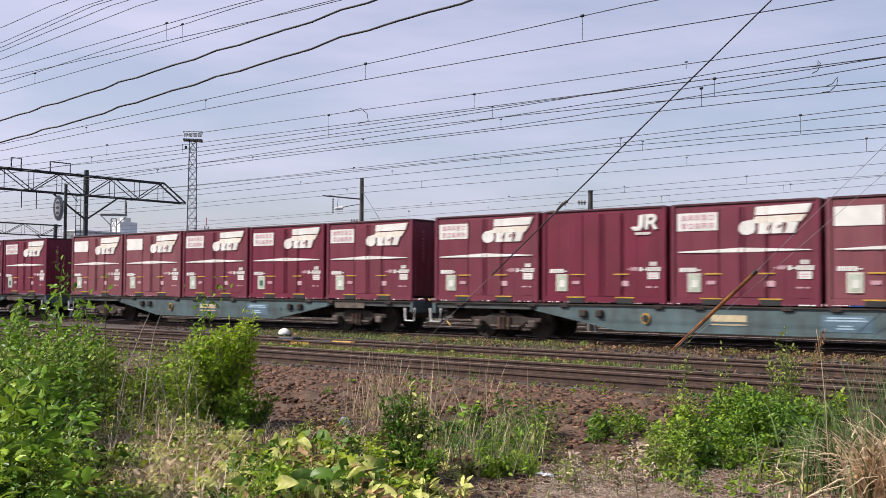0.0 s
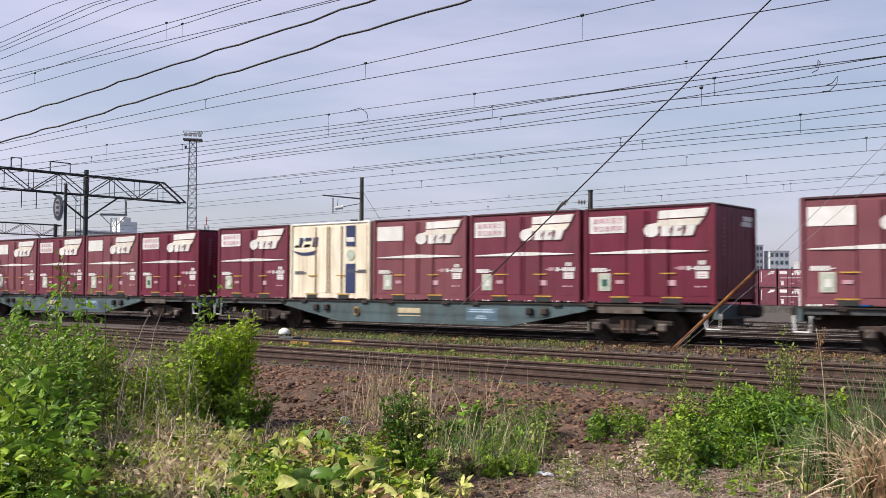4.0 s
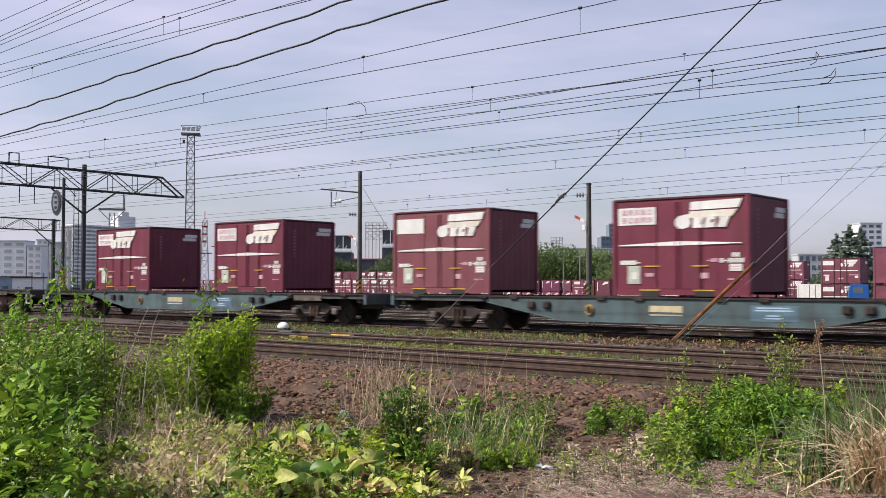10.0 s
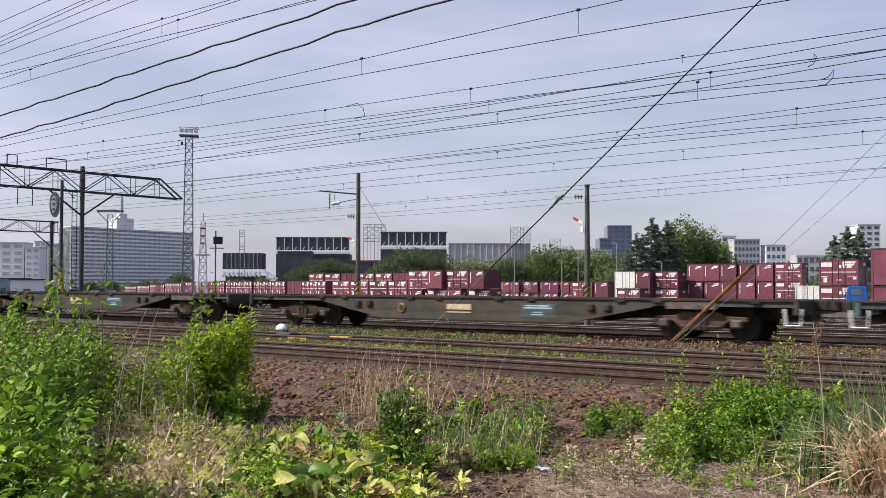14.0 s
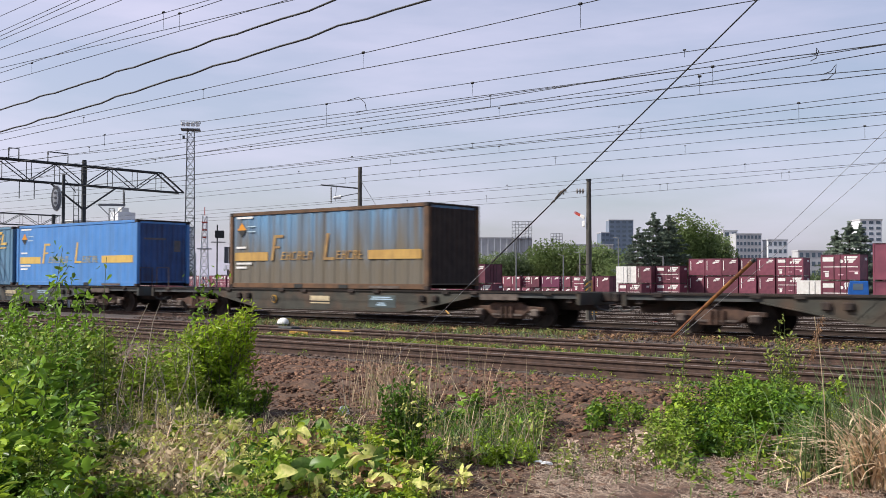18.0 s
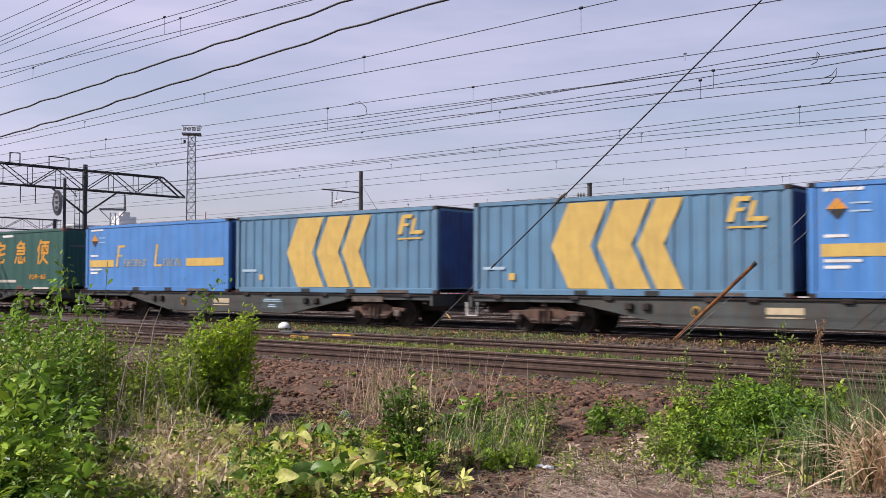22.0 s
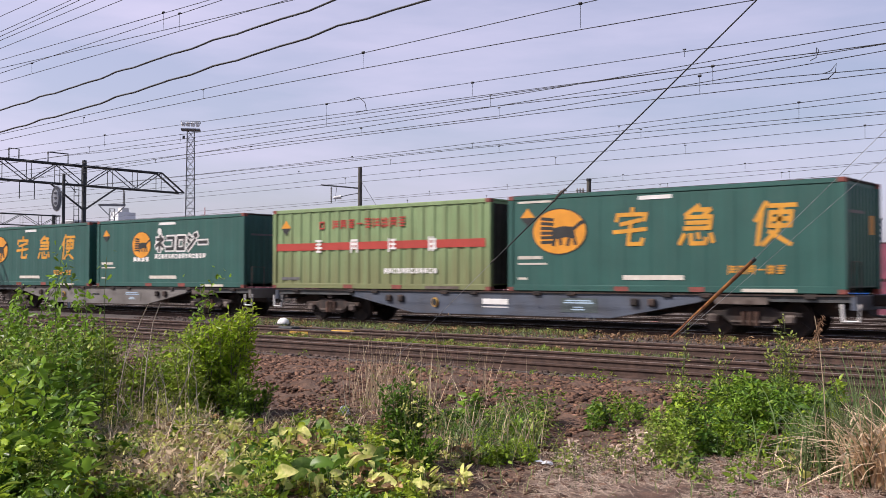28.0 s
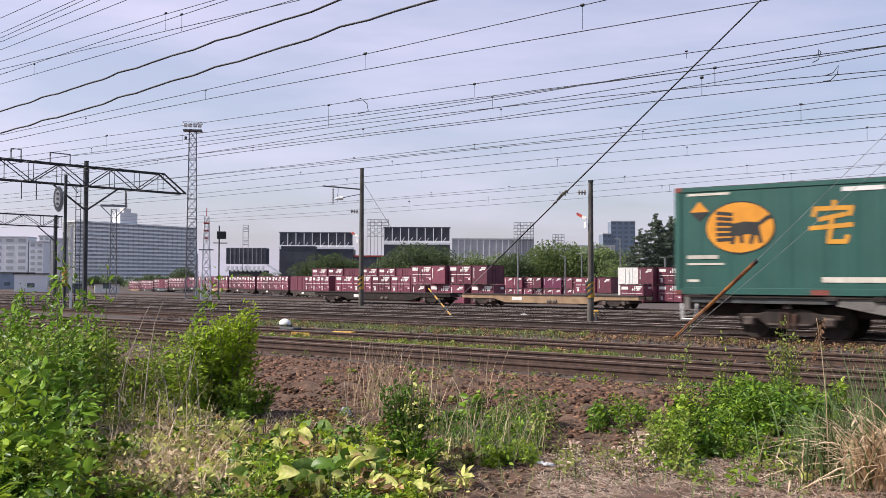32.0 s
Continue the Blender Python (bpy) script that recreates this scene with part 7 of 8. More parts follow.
hedge = np.stack([hx + rng.normal(size=5200) * 2, 300 + 40 * np.sin(hx * 0.02) + rng.normal(size=5200) * 4, -2 + 4.5 * rng.random(5200) * (0.7 + 0.4 * np.sin(hx * 0.13))], 1)
tagged(new("far_shrubs", leaf_sheet(hedge, 1.6, 0.4, "far_leaf", "far_shrubs")), "line of far green shrubs behind the yard", "shrubs", kind="stuff")
for h, d, z1 in ((-33.0, 210, 9.0), (-35.6, 190, 10.5), (-32.1, 200, 9.0), (-30.0, 200, 12), (-27.6, 190, 8)):
    x, y = bearing(h, d)
    t = thing("lamp_post", pose(x, y, gz(x, y)), "thin grey lamp post in the yard", "lamp post", "lamp posts of the yard")
    part("post", tube([(0, 0, 0), (0, 0, z1)], 0.12, 6), "steel", t)
    part("arm", tube([(0, 0, z1), (-1.2, 0, z1 + 0.2)], 0.07, 5), "steel", t)

# ---- stones: clods on the bank, ballast in the track bed ----
LUMP_V = np.array([(x, y, z) for x in (-1, 1) for y in (-1, 1) for z in (-1, 1)], float) * 0.72
LUMP_F = np.array([(0, 1, 3, 2), (4, 6, 7, 5), (0, 4, 5, 1), (2, 3, 7, 6), (0, 2, 6, 4), (1, 5, 7, 3)])



def stones(name, x, y, size, material, label, sink=0.42, flat=0.7):
    n = len(x)
    v = LUMP_V[None] * size[:, None, None] * (1 + 0.45 * rng.normal(size=(n, 8, 3))).clip(0.15, 2.0)
    q = rng.normal(size=(n, 4))
    q /= np.linalg.norm(q, axis=1, keepdims=True)
    a, b, c, d = q.T
    turn = np.stack([np.stack([1 - 2 * (c * c + d * d), 2 * (b * c - a * d), 2 * (b * d + a * c)], -1), np.stack([2 * (b * c + a * d), 1 - 2 * (b * b + d * d), 2 * (c * d - a * b)], -1),
                     np.stack([2 * (b * d - a * c), 2 * (c * d + a * b), 1 - 2 * (b * b + c * c)], -1)], 1)
    v = np.einsum("nij,nkj->nki", turn, v) * np.array([1.45, 1.0, flat * 0.85])
    at = np.stack([x, y, ground(x, y) + size * (flat - sink) * 0.8], 1)
    f = (np.arange(n)[:, None, None] * 8 + LUMP_F[None]).reshape(-1, 4)
    ob = new(name, raw_mesh(name, (v + at[:, None, :]).reshape(-1, 3), f, material))
    return tagged(ob, label, "stones", kind="stuff")


n = 36000
stones("soil_clods", rng.uniform(-17, -1.5, n), 9.9 + 3.6 * rng.beta(1.5, 1.1, n), 0.007 + 0.027 * rng.random(n) ** 2.2, "stone", "brown clods and stones on the bank")
n = 13000
stones("soil_clods", rng.uniform(-16, -1.5, n), 10.6 + 3.0 * rng.beta(2.2, 1.0, n), 0.013 + 0.03 * rng.random(n) ** 1.6, "stone", "coarse angular clods below the rails", 0.5, 0.85)
n = 12000
stones("ballast_stones", rng.uniform(-32, 2, n), rng.uniform(13.3, 24.2, n), 0.012 + 0.03 * rng.random(n) ** 1.5, "ballast_stone", "brown ballast stones between the rails") if M.setdefault("ballast_stone", surface("ballast_stone", (0.13, 0.09, 0.072), (0.075, 0.05, 0.042), 5, 0.95, 0.4, island=0.5, fine=60)) else None
n = 9000
stones("verge_pebbles", rng.uniform(-12, -1.5, n), 5.5 + 4.6 * rng.beta(2, 1.1, n), 0.005 + 0.026 * rng.random(n) ** 2.6, "stone", "small pebbles on the trampled verge")


# ---- plants of the verge ----
def spot(heading, d):
    """A place on the ground by heading and forward distance from the standpoint."""
    k = d / math.cos(radians(heading + 39.7))
    return math.sin(radians(heading)) * k, math.cos(radians(heading)) * k


def leaves_along(base, dirs, size, material, name, aspect=1.9, droop=0.1, scatter=0.7):
    """Leaves that point where dirs say, with a bend down the middle."""
    c, d = np.asarray(base, float), np.asarray(dirs, float)
    n = len(c)
    light = np.array([[-0.36, -0.42, 0.72]]) + scatter * rng.normal(size=(n, 3))  # blades turn loosely toward the sun
    light /= np.linalg.norm(light, axis=1, keepdims=True)
    d = d / (np.linalg.norm(d, axis=1, keepdims=True) + 1e-9)
    d = d - 0.7 * (d * light).sum(1, keepdims=True) * light
    d = d / (np.linalg.norm(d, axis=1, keepdims=True) + 1e-9)
    side = np.cross(d, light)
    side /= np.linalg.norm(side, axis=1, keepdims=True) + 1e-9
    upw = np.cross(side, d)
    s = np.asarray(size, float).reshape(-1, 1)
    down = np.array([[0, 0, 1.0]]) * s
    mid = c + d * s * 0.48 - upw * s * 0.05
    tip = c + d * s * 0.97 - down * droop * 1.4
    q = s * 0.5 / aspect
    fold = upw * s * (0.02 + 0.07 * rng.random((n, 1)))
    l1, r1 = c + d * s * 0.24 + side * q * 0.88 + fold, c + d * s * 0.24 - side * q * 0.88 + fold
    l2, r2 = c + d * s * 0.6 + side * q * 0.82 + fold - down * droop * 0.4, c + d * s * 0.6 - side * q * 0.82 + fold - down * droop * 0.4
    v = np.stack([c, l1, l2, tip, r2, r1, mid], 1).reshape(-1, 3)
    k = np.arange(n)[:, None] * 7
    f = np.concatenate([k + np.array([[a, b, 6]]) for a, b in ((0, 1), (1, 2), (2, 3), (3, 4), (4, 5), (5, 0))], 1).reshape(-1, 3)
    return raw_mesh(name, v, f, material)


def stems_mesh(polys, radius, material, name):
    """Thin three-sided stems along polylines of equal length, tapering."""
    P = np.asarray(polys, float)
    n, m, _ = P.shape
    ang = np.arange(3) * 2.094
    ring = np.stack([np.cos(ang), np.sin(ang), np.zeros(3)], 1)
    rad = np.broadcast_to(np.asarray(radius, float).reshape(-1, 1), (n, m)) * np.linspace(1, 0.35, m)[None]
    v = P[:, :, None, :] + ring[None, None] * rad[:, :, None, None]
    idx = np.arange(n * m * 3).reshape(n, m, 3)
    f = []
    for k in range(3):
        f.append(np.stack([idx[:, :-1, k], idx[:, :-1, (k + 1) % 3], idx[:, 1:, (k + 1) % 3], idx[:, 1:, k]], -1).reshape(-1, 4))
    return raw_mesh(name, v.reshape(-1, 3), np.concatenate(f), material)


def weeds(name, xs, ys, h_lo, h_hi, per, leaf, material, label, spread=0.16, stem="twig_green", category="weeds"):
    """Upright leafy weeds: a leaning stem with leaves in turns, broader below."""
    n = len(xs)
    h = rng.uniform(h_lo, h_hi, n)
    lean = rng.normal(size=(n, 2)) * 0.16
    g = np.stack([xs, ys, ground(xs, ys) - 0.02], 1)
    u = np.linspace(0, 1, 5)
    poly = g[:, None, :] + np.stack([lean[:, :1] * h[:, None] * u ** 1.5, lean[:, 1:] * h[:, None] * u ** 1.5, h[:, None] * u[None].repeat(n, 0)], -1)
    t = tagged(new(name, stems_mesh(poly, 0.004, stem, name)), label, category, kind="stuff")
    k = np.repeat(np.arange(n), per)
    q = 0.12 + 0.88 * rng.random(len(k)) ** 0.75
    a = rng.random(len(k)) * 6.283
    r = spread * h[k] * (1.15 - 0.75 * q) * (0.3 + 0.7 * rng.random(len(k)))
    out = np.stack([np.cos(a), np.sin(a), 0.25 + 0.5 * rng.normal(size=len(k))], 1)
    c = g[k] + np.stack([lean[k, 0] * h[k] * q ** 1.5 + np.cos(a) * r, lean[k, 1] * h[k] * q ** 1.5 + np.sin(a) * r, h[k] * q], 1)
    size = leaf * (0.55 + 0.9 * rng.random(len(k))) * (1.15 - 0.45 * q) * np.exp(0.38 * rng.normal(size=n))[k]
    mats = material if isinstance(material, (list, tuple)) else (material,)
    w = np.where(rng.random(len(k)) < 0.88, rng.integers(0, len(mats), n)[k], rng.integers(0, len(mats), len(k)))
    for i, mm in enumerate(mats):
        s = w == i
        o = part("leaves", leaves_along(c[s], out[s], size[s], mm, "leaves", 2.2), "", t)
        tagged(o, kind="stuff")
    return t


M["twig_green"] = surface("green_stem", (0.09, 0.13, 0.04), (0.06, 0.08, 0.03), 6, 0.7, island=0.3)
M["leaf_e"] = surface("bright_young_leaf", (0.45, 0.52, 0.055), (0.3, 0.4, 0.035), 4, 0.4, island=0.4, through_light=0.4)
M["leaf_f"] = surface("dark_weed_leaf", (0.12, 0.225, 0.03), (0.075, 0.15, 0.02), 4, 0.36, island=0.5, through_light=0.25)
M["leaf_g"] = surface("glossy_shrub_leaf", (0.42, 0.56, 0.045), (0.28, 0.43, 0.03), 4, 0.3, island=0.5, through_light=0.55)
M["leaf_h"] = surface("cool_green_leaf", (0.225, 0.365, 0.04), (0.13, 0.245, 0.026), 4, 0.36, island=0.55, through_light=0.3)
M["leaf_k"] = surface("deep_green_leaf", (0.085, 0.17, 0.022), (0.05, 0.11, 0.014), 4, 0.35, island=0.5, through_light=0.2)
M["blue_grass"] = surface("coarse_grass_blade", (0.2, 0.27, 0.1), (0.11, 0.17, 0.06), 3, 0.4, island=0.6, through_light=0.25)
M["bright_straw"] = surface("bleached_grass_blade", (0.8, 0.64, 0.45), (0.56, 0.4, 0.25), 6, 0.7, island=0.5, through_light=0.2)
M["dead_tuft"] = surface("withered_grass", (0.36, 0.22, 0.13), (0.2, 0.12, 0.07), 6, 0.85, island=0.5, through_light=0.15)
M["dock"] = surface("dock_leaf", (0.24, 0.34, 0.08), (0.13, 0.22, 0.05), 28, 0.5, 0.3, island=0.4, fine=40, through_light=0.25)


def clumped(xy, amount):
    """Draws places together into loose clumps, leaving gaps between them."""
    x, y = xy
    out = []
    for a, b in zip(x, y):
        p = Vector((a, b, 0))
        out.append((a + amount * noise.noise(p * 1.1), b + amount * noise.noise(p * 1.1 + Vector((7, 3, 1)))))
    p = np.array(out)
    return p[:, 0], p[:, 1]


def field(n, h0, h1, d0, d1, keep=None):
    """Random places between two headings and two forward distances."""
    out = []
    while len(out) < n:
        h, d = rng.uniform(h0, h1), rng.uniform(d0, d1)
        if keep is None or keep(h, d):
            out.append(spot(h, d))
    p = np.array(out)
    return p[:, 0], p[:, 1]


def inside(xy, h_lo, h_hi):
    """Keeps the places between two headings."""
    x, y = xy
    h = np.degrees(np.arctan2(x, y))
    k = (h > h_lo) & (h < h_hi)
    return x[k], y[k]


# left thicket: taller toward its edge, several kinds mixed
weeds("weed_thicket", *inside(clumped(field(230, -67, -57.0, 5.6, 9.6), 1.5), -70, -60.2), 0.2, 0.95, 46, 0.1, ("leaf_h", "leaf_f", "leaf_k", "leaf_a", "leaf_a", "leaf_k"), "dense thicket of broad-leaved green weeds", 0.24)
weeds("weed_thicket", *inside(clumped(field(100, -68, -57.4, 5.6, 8.4), 0.9), -70, -59.2), 0.2, 0.7, 34, 0.125, ("leaf_a", "leaf_h", "leaf_e", "leaf_h"), "sunlit broad-leaved weeds in front of the thicket", 0.26)
weeds("weed_thicket", *inside(clumped(field(120, -66, -56.5, 6.2, 9.6), 0.7), -70, -58.4), 0.3, 0.7, 90, 0.05, ("leaf_d", "leaf_h", "leaf_b"), "fine-leaved weeds growing through the thicket", 0.3)
weeds("weed_thicket", *inside(clumped(field(280, -67, -55.5, 9.4, 12.2), 1.5), -70, -59.3), 0.3, 1.05, 50, 0.085, ("leaf_h", "leaf_k", "leaf_d", "leaf_f", "leaf_a", "leaf_k"), "dense thicket of mixed green weeds", 0.22)
weeds("weed_thicket", *inside(clumped(field(260, -64, -52.4, 11.9, 14.2), 0.5), -70, -52.6), 0.55, 1.15, 64, 0.062, ("leaf_b", "leaf_d", "leaf_d", "leaf_a"), "greyish green weeds behind the dead stems", 0.22)
weeds("weed_thicket", *field(130, -63.5, -59.0, 9.5, 16), 0.7, 1.2, 50, 0.08, ("leaf_h", "leaf_h", "leaf_d"), "tall leafy weeds at the thicket's edge", 0.2)
weeds("low_weeds", *clumped(field(270, -59.8, -51, 7.4, 12.2), 0.5), 0.05, 0.34, 34, 0.062, ("leaf_h", "leaf_c", "leaf_k", "leaf_a", "leaf_d"), "low mixed weeds on the verge", 0.5)
weeds("low_weeds", *clumped(field(150, -51, -40.6, 7.4, 11.2), 0.35), 0.05, 0.18, 34, 0.06, ("leaf_b", "leaf_a", "leaf_f", "leaf_e"), "low mixed weeds among withering leaves", 0.5)
weeds("weed_mound", *clumped(field(62, -39.4, -34.2, 10.4, 12.4), 0.6), 0.1, 0.5, 52, 0.05, ("leaf_h", "leaf_f", "leaf_d", "leaf_k"), "mound of small-leaved green weeds", 0.35)
weeds("weed_mound", *field(46, -38.2, -34.6, 9.5, 10.8), 0.06, 0.22, 46, 0.05, ("leaf_b", "leaf_a"), "small tuft of green weeds", 0.4)
weeds("weed_mound", *field(26, -31.6, -28.8, 11.3, 12.4), 0.1, 0.28, 50, 0.05, ("leaf_b", "leaf_f"), "small tuft of green weeds on the bank", 0.4)
weeds("leafy_clump", *inside(clumped(field(170, -27.4, -19.2, 9.9, 12.4), 0.6), -28, -18.8), 0.08, 0.4, 64, 0.058, ("leaf_h", "leaf_b", "leaf_k", "leaf_a"), "rounded clump of leafy green weeds by the bank", 0.3)
weeds("leafy_clump", *field(46, -25.0, -20.5, 10.8, 12.3), 0.28, 0.5, 64, 0.06, ("leaf_b", "leaf_h", "leaf_f"), "taller leafy weeds in the clump's middle", 0.28)
weeds("leafy_clump", *field(40, -28.6, -26.4, 9.6, 11.4), 0.12, 0.4, 60, 0.045, ("leaf_d", "leaf_b"), "low green weeds at the clump's edge", 0.35)
weeds("low_weeds", *clumped(field(60, -27.5, -15.5, 8.3, 9.9), 0.5), 0.05, 0.18, 22, 0.04, ("leaf_b", "leaf_f", "leaf_d"), "sparse low weeds among dry straw", 0.6)
weeds("bank_weeds", *field(110, -47.5, -22, 11.0, 16.5), 0.05, 0.2, 26, 0.04, ("leaf_b", "leaf_d"), "scattered small weeds on the bare bank", 0.6)
weeds("bank_weeds", *clumped(field(70, -48.5, -38.5, 10.9, 12.6), 0.4), 0.05, 0.22, 26, 0.05, ("leaf_d", "leaf_b", "brown_leaf"), "sparse low weeds at the foot of the bank", 0.6)
# weeds between the tracks
n = 950
weeds("track_weeds", *clumped((-22 + 12.5 * rng.beta(1.6, 1.8, n), rng.uniform(16.6, 18.6, n)), 0.5), 0.03, 0.15, 26, 0.05, ("leaf_b", "leaf_d", "brown_leaf"), "low green weeds between the tracks", 0.9)
n = 800
weeds("track_weeds", rng.uniform(-26, -1, n), rng.uniform(20.1, 23.3, n), 0.04, 0.15, 26, 0.045, ("leaf_d", "brown_leaf", "brown_leaf", "dead_tuft"), "low green and brown weeds beside the track", 0.8)
n = 60
weeds("track_weeds", rng.uniform(-30, -1, n), rng.uniform(13.4, 14.1, n), 0.05, 0.22, 24, 0.045, ("leaf_b",), "small weeds along the loose rail", 0.6)


def shrub(x, y, h, r, shoots, per, leaf, mats, label, top_spread=0.75):
    """Many upright shoots from one foot, leaves close along each."""
    z = gz(x, y)
    t = thing("shrub", pose(x, y, z), label, "shrub", "shrubs of the verge")
    a = rng.random(shoots) * 6.283
    rr = r * np.sqrt(rng.random(shoots))
    hh = h * (0.62 + 0.38 * rng.random(shoots)) * (1 - 0.28 * (rr / r) ** 2)
    u = np.linspace(0, 1, 6)
    bend = rng.normal(size=(shoots, 2)) * 0.05
    px = np.cos(a)[:, None] * rr[:, None] * (0.2 + top_spread * u ** 0.7) + bend[:, :1] * u ** 2
    py = np.sin(a)[:, None] * rr[:, None] * (0.2 + top_spread * u ** 0.7) + bend[:, 1:] * u ** 2
    poly = np.stack([px, py, hh[:, None] * u[None]], -1)
    tagged(part("branchwork", stems_mesh(poly, 0.006, "twig_green", "branchwork"), "", t), kind="stuff")
    k = np.repeat(np.arange(shoots), per)
    q = 0.1 + 0.9 * rng.random(len(k))
    ii = np.minimum((q * 5).astype(int), 4)
    fr = (q * 5 - ii)[:, None]
    c = poly[k, ii] * (1 - fr) + poly[k, ii + 1] * fr
    aa = rng.random(len(k)) * 6.283
    out = np.stack([np.cos(aa), np.sin(aa), 1.1 + 0.5 * rng.normal(size=len(k))], 1)
    c = c + np.stack([np.cos(aa), np.sin(aa), np.zeros(len(k))], 1) * (0.045 * rng.random(len(k)))[:, None]
    size = leaf * (0.6 + 0.7 * rng.random(len(k)))
    w = (q + 0.25 * rng.normal(size=len(k)) > 0.55).astype(int) if len(mats) == 2 else np.zeros(len(k), int)
    for i, mm in enumerate(mats):
        part("leaves", leaves_along(c[w == i], out[w == i], size[w == i], mm, "leaves", 2.5), "", t)
    return t


def slanting_shrub(x, y, label):
    """Shoots fanning from one foot to a crown that rises to one side, bare stems low down, lance-shaped leaves."""
    t = thing("shrub", pose(x, y, gz(x, y)), label, "shrub", "shrubs of the verge")
    n = 150
    side = rng.uniform(-1, 1, n)
    deep = rng.uniform(-1, 1, n) * np.sqrt(1 - 0.75 * side ** 2)
    right, back = np.array([math.cos(radians(51.75)), math.sin(radians(51.75))]), np.array([-math.sin(radians(51.75)), math.cos(radians(51.75))])
    tip = side[:, None] * 0.43 * right + deep[:, None] * 0.4 * back + rng.normal(size=(n, 2)) * 0.03
    top = (1.28 + 0.2 * side - 0.14 * deep ** 2) * (0.45 + 0.55 * rng.random(n) ** 0.5) + 0.08 * rng.normal(size=n)
    u = np.linspace(0, 1, 6)
    sway = rng.normal(size=(n, 2)) * 0.05
    poly = np.concatenate([tip[:, None, :] * (0.45 + 0.55 * u[None, :, None] ** 0.7) + sway[:, None, :] * np.sin(3 * u)[None, :, None], (top[:, None] * u[None])[..., None]], 2)
    tagged(part("branchwork", stems_mesh(poly, 0.006, "twig", "branchwork"), "", t), kind="stuff")
    per = 44
    k = np.repeat(np.arange(n), per)
    q = 0.1 + 0.9 * rng.random(len(k)) ** 0.9
    ii = np.minimum((q * 5).astype(int), 4)
    fr = (q * 5 - ii)[:, None]
    c = poly[k, ii] * (1 - fr) + poly[k, ii + 1] * fr
    a = rng.random(len(k)) * 6.283
    out = np.stack([np.cos(a), np.sin(a), 0.9 + 0.6 * rng.normal(size=len(k))], 1)
    c += np.stack([np.cos(a), np.sin(a), 0 * a], 1) * (0.05 * rng.random(len(k)))[:, None]
    size = 0.1 * (0.5 + 0.8 * rng.random(len(k)))
    w = rng.random(len(k)) + 0.3 * (q - 0.6)
    for lo, hi, mm in ((-9, 0.12, "leaf_a"), (0.12, 0.8, "leaf_g"), (0.8, 9, "leaf_e")):
        s = (w >= lo) & (w < hi)
        part("leaves", leaves_along(c[s], out[s], size[s], mm, "leaves", 2.9, 0.12, 0.75), "", t)


x, y = spot(-51.95, 13.0)
slanting_shrub(x, y, "bright green upright shrub with lance-shaped leaves")
x, y = spot(-41.7, 9.5)
shrub(x, y, 0.98, 0.2, 28, 50, 0.06, ("leaf_k", "leaf_f"), "small green shrub with yellowish tips", 0.9)
x, y = spot(-40.9, 9.3)
shrub(x, y, 0.42, 0.2, 16, 40, 0.055, ("leaf_f", "leaf_h"), "small low green shrub on the verge", 0.9)
x, y = spot(-41.1, 9.45)
shrub(x, y, 0.98, 0.12, 10, 26, 0.065, ("leaf_b", "leaf_c"), "yellowing young shoots rising from the small shrub", 1.3)
x, y = spot(-50.75, 12.5)
shrub(x, y, 0.55, 0.26, 15, 24, 0.085, ("leaf_h", "leaf_b"), "low leafy shoots at the bright shrub's foot", 1.0)
x, y = spot(-49.9, 12.9)
shrub(x, y, 0.46, 0.34, 20, 24, 0.075, ("leaf_h", "leaf_b"), "low leafy shoots beside the bright shrub", 1.0)
x, y = spot(-53.2, 12.3)
shrub(x, y, 0.6, 0.25, 18, 34, 0.075, ("leaf_a", "leaf_d"), "low leafy shoots at the bright shrub's foot", 1.0)
for h, d, hh in ((-26.7, 13.5, 0.95), (-26.9, 13.3, 0.6), (-24.6, 13.6, 0.9), (-24.4, 13.4, 0.7), (-21.4, 13.2, 1.15), (-20.9, 13.4, 0.95), (-21.9, 12.8, 1.0), (-21.6, 13.3, 1.25), (-21.1, 13.0, 1.0)):
    x, y = spot(h, d)
    shrub(x, y, hh, 0.14, 5 if h > -22.5 else 3, 18 if h > -22.5 else 12, 0.06, ("leaf_b", "leaf_d"), "thin upright light green weed by the rails", 1.2)


# ---- large withering dock leaves ----
def broad_leaf(length, width, cup):
    """A cupped oval leaf with a notch at its stalk, 0.5 mm thick to the eye, drooping at the rim."""
    b = bmesh.new()
    rows = []
    n = 9
    for i in range(n):
        u = i / (n - 1)
        wv = width * max(0.03, math.sin(math.pi * (0.06 + 0.93 * u) ** 0.75)) ** 0.8
        back = -0.16 * length * (1 - u) ** 3
        row = []
        for s in (-1, -0.6, 0, 0.6, 1):
            wave = 0.035 * length * math.sin(9 * u + 3 * s) * abs(s) + 0.03 * length * math.sin(6 * u)
            row.append(b.verts.new((length * u + back * abs(s) ** 1.5, s * wv * 0.5, cup * (abs(s) ** 1.3) * wv - 0.32 * length * u * u + wave)))
        rows.append(row)
    for a, c in zip(rows, rows[1:]):
        for j in range(4):
            b.faces.new((a[j], a[j + 1], c[j + 1], c[j]))
    return b


DOCK = {}
for k, mm in enumerate(("dock", "leaf_c", "brown_leaf", "leaf_f", "leaf_e")):
    for j in range(2):
        DOCK[k, j] = put("blade", broad_leaf(0.15 + 0.04 * j, 0.11 + 0.03 * j, 0.16 + 0.12 * j), mm, True)
STALK = put("stalk", tube([(0, 0, 0), (0.02, 0, 1.0)], 0.005, 5), "twig_green")


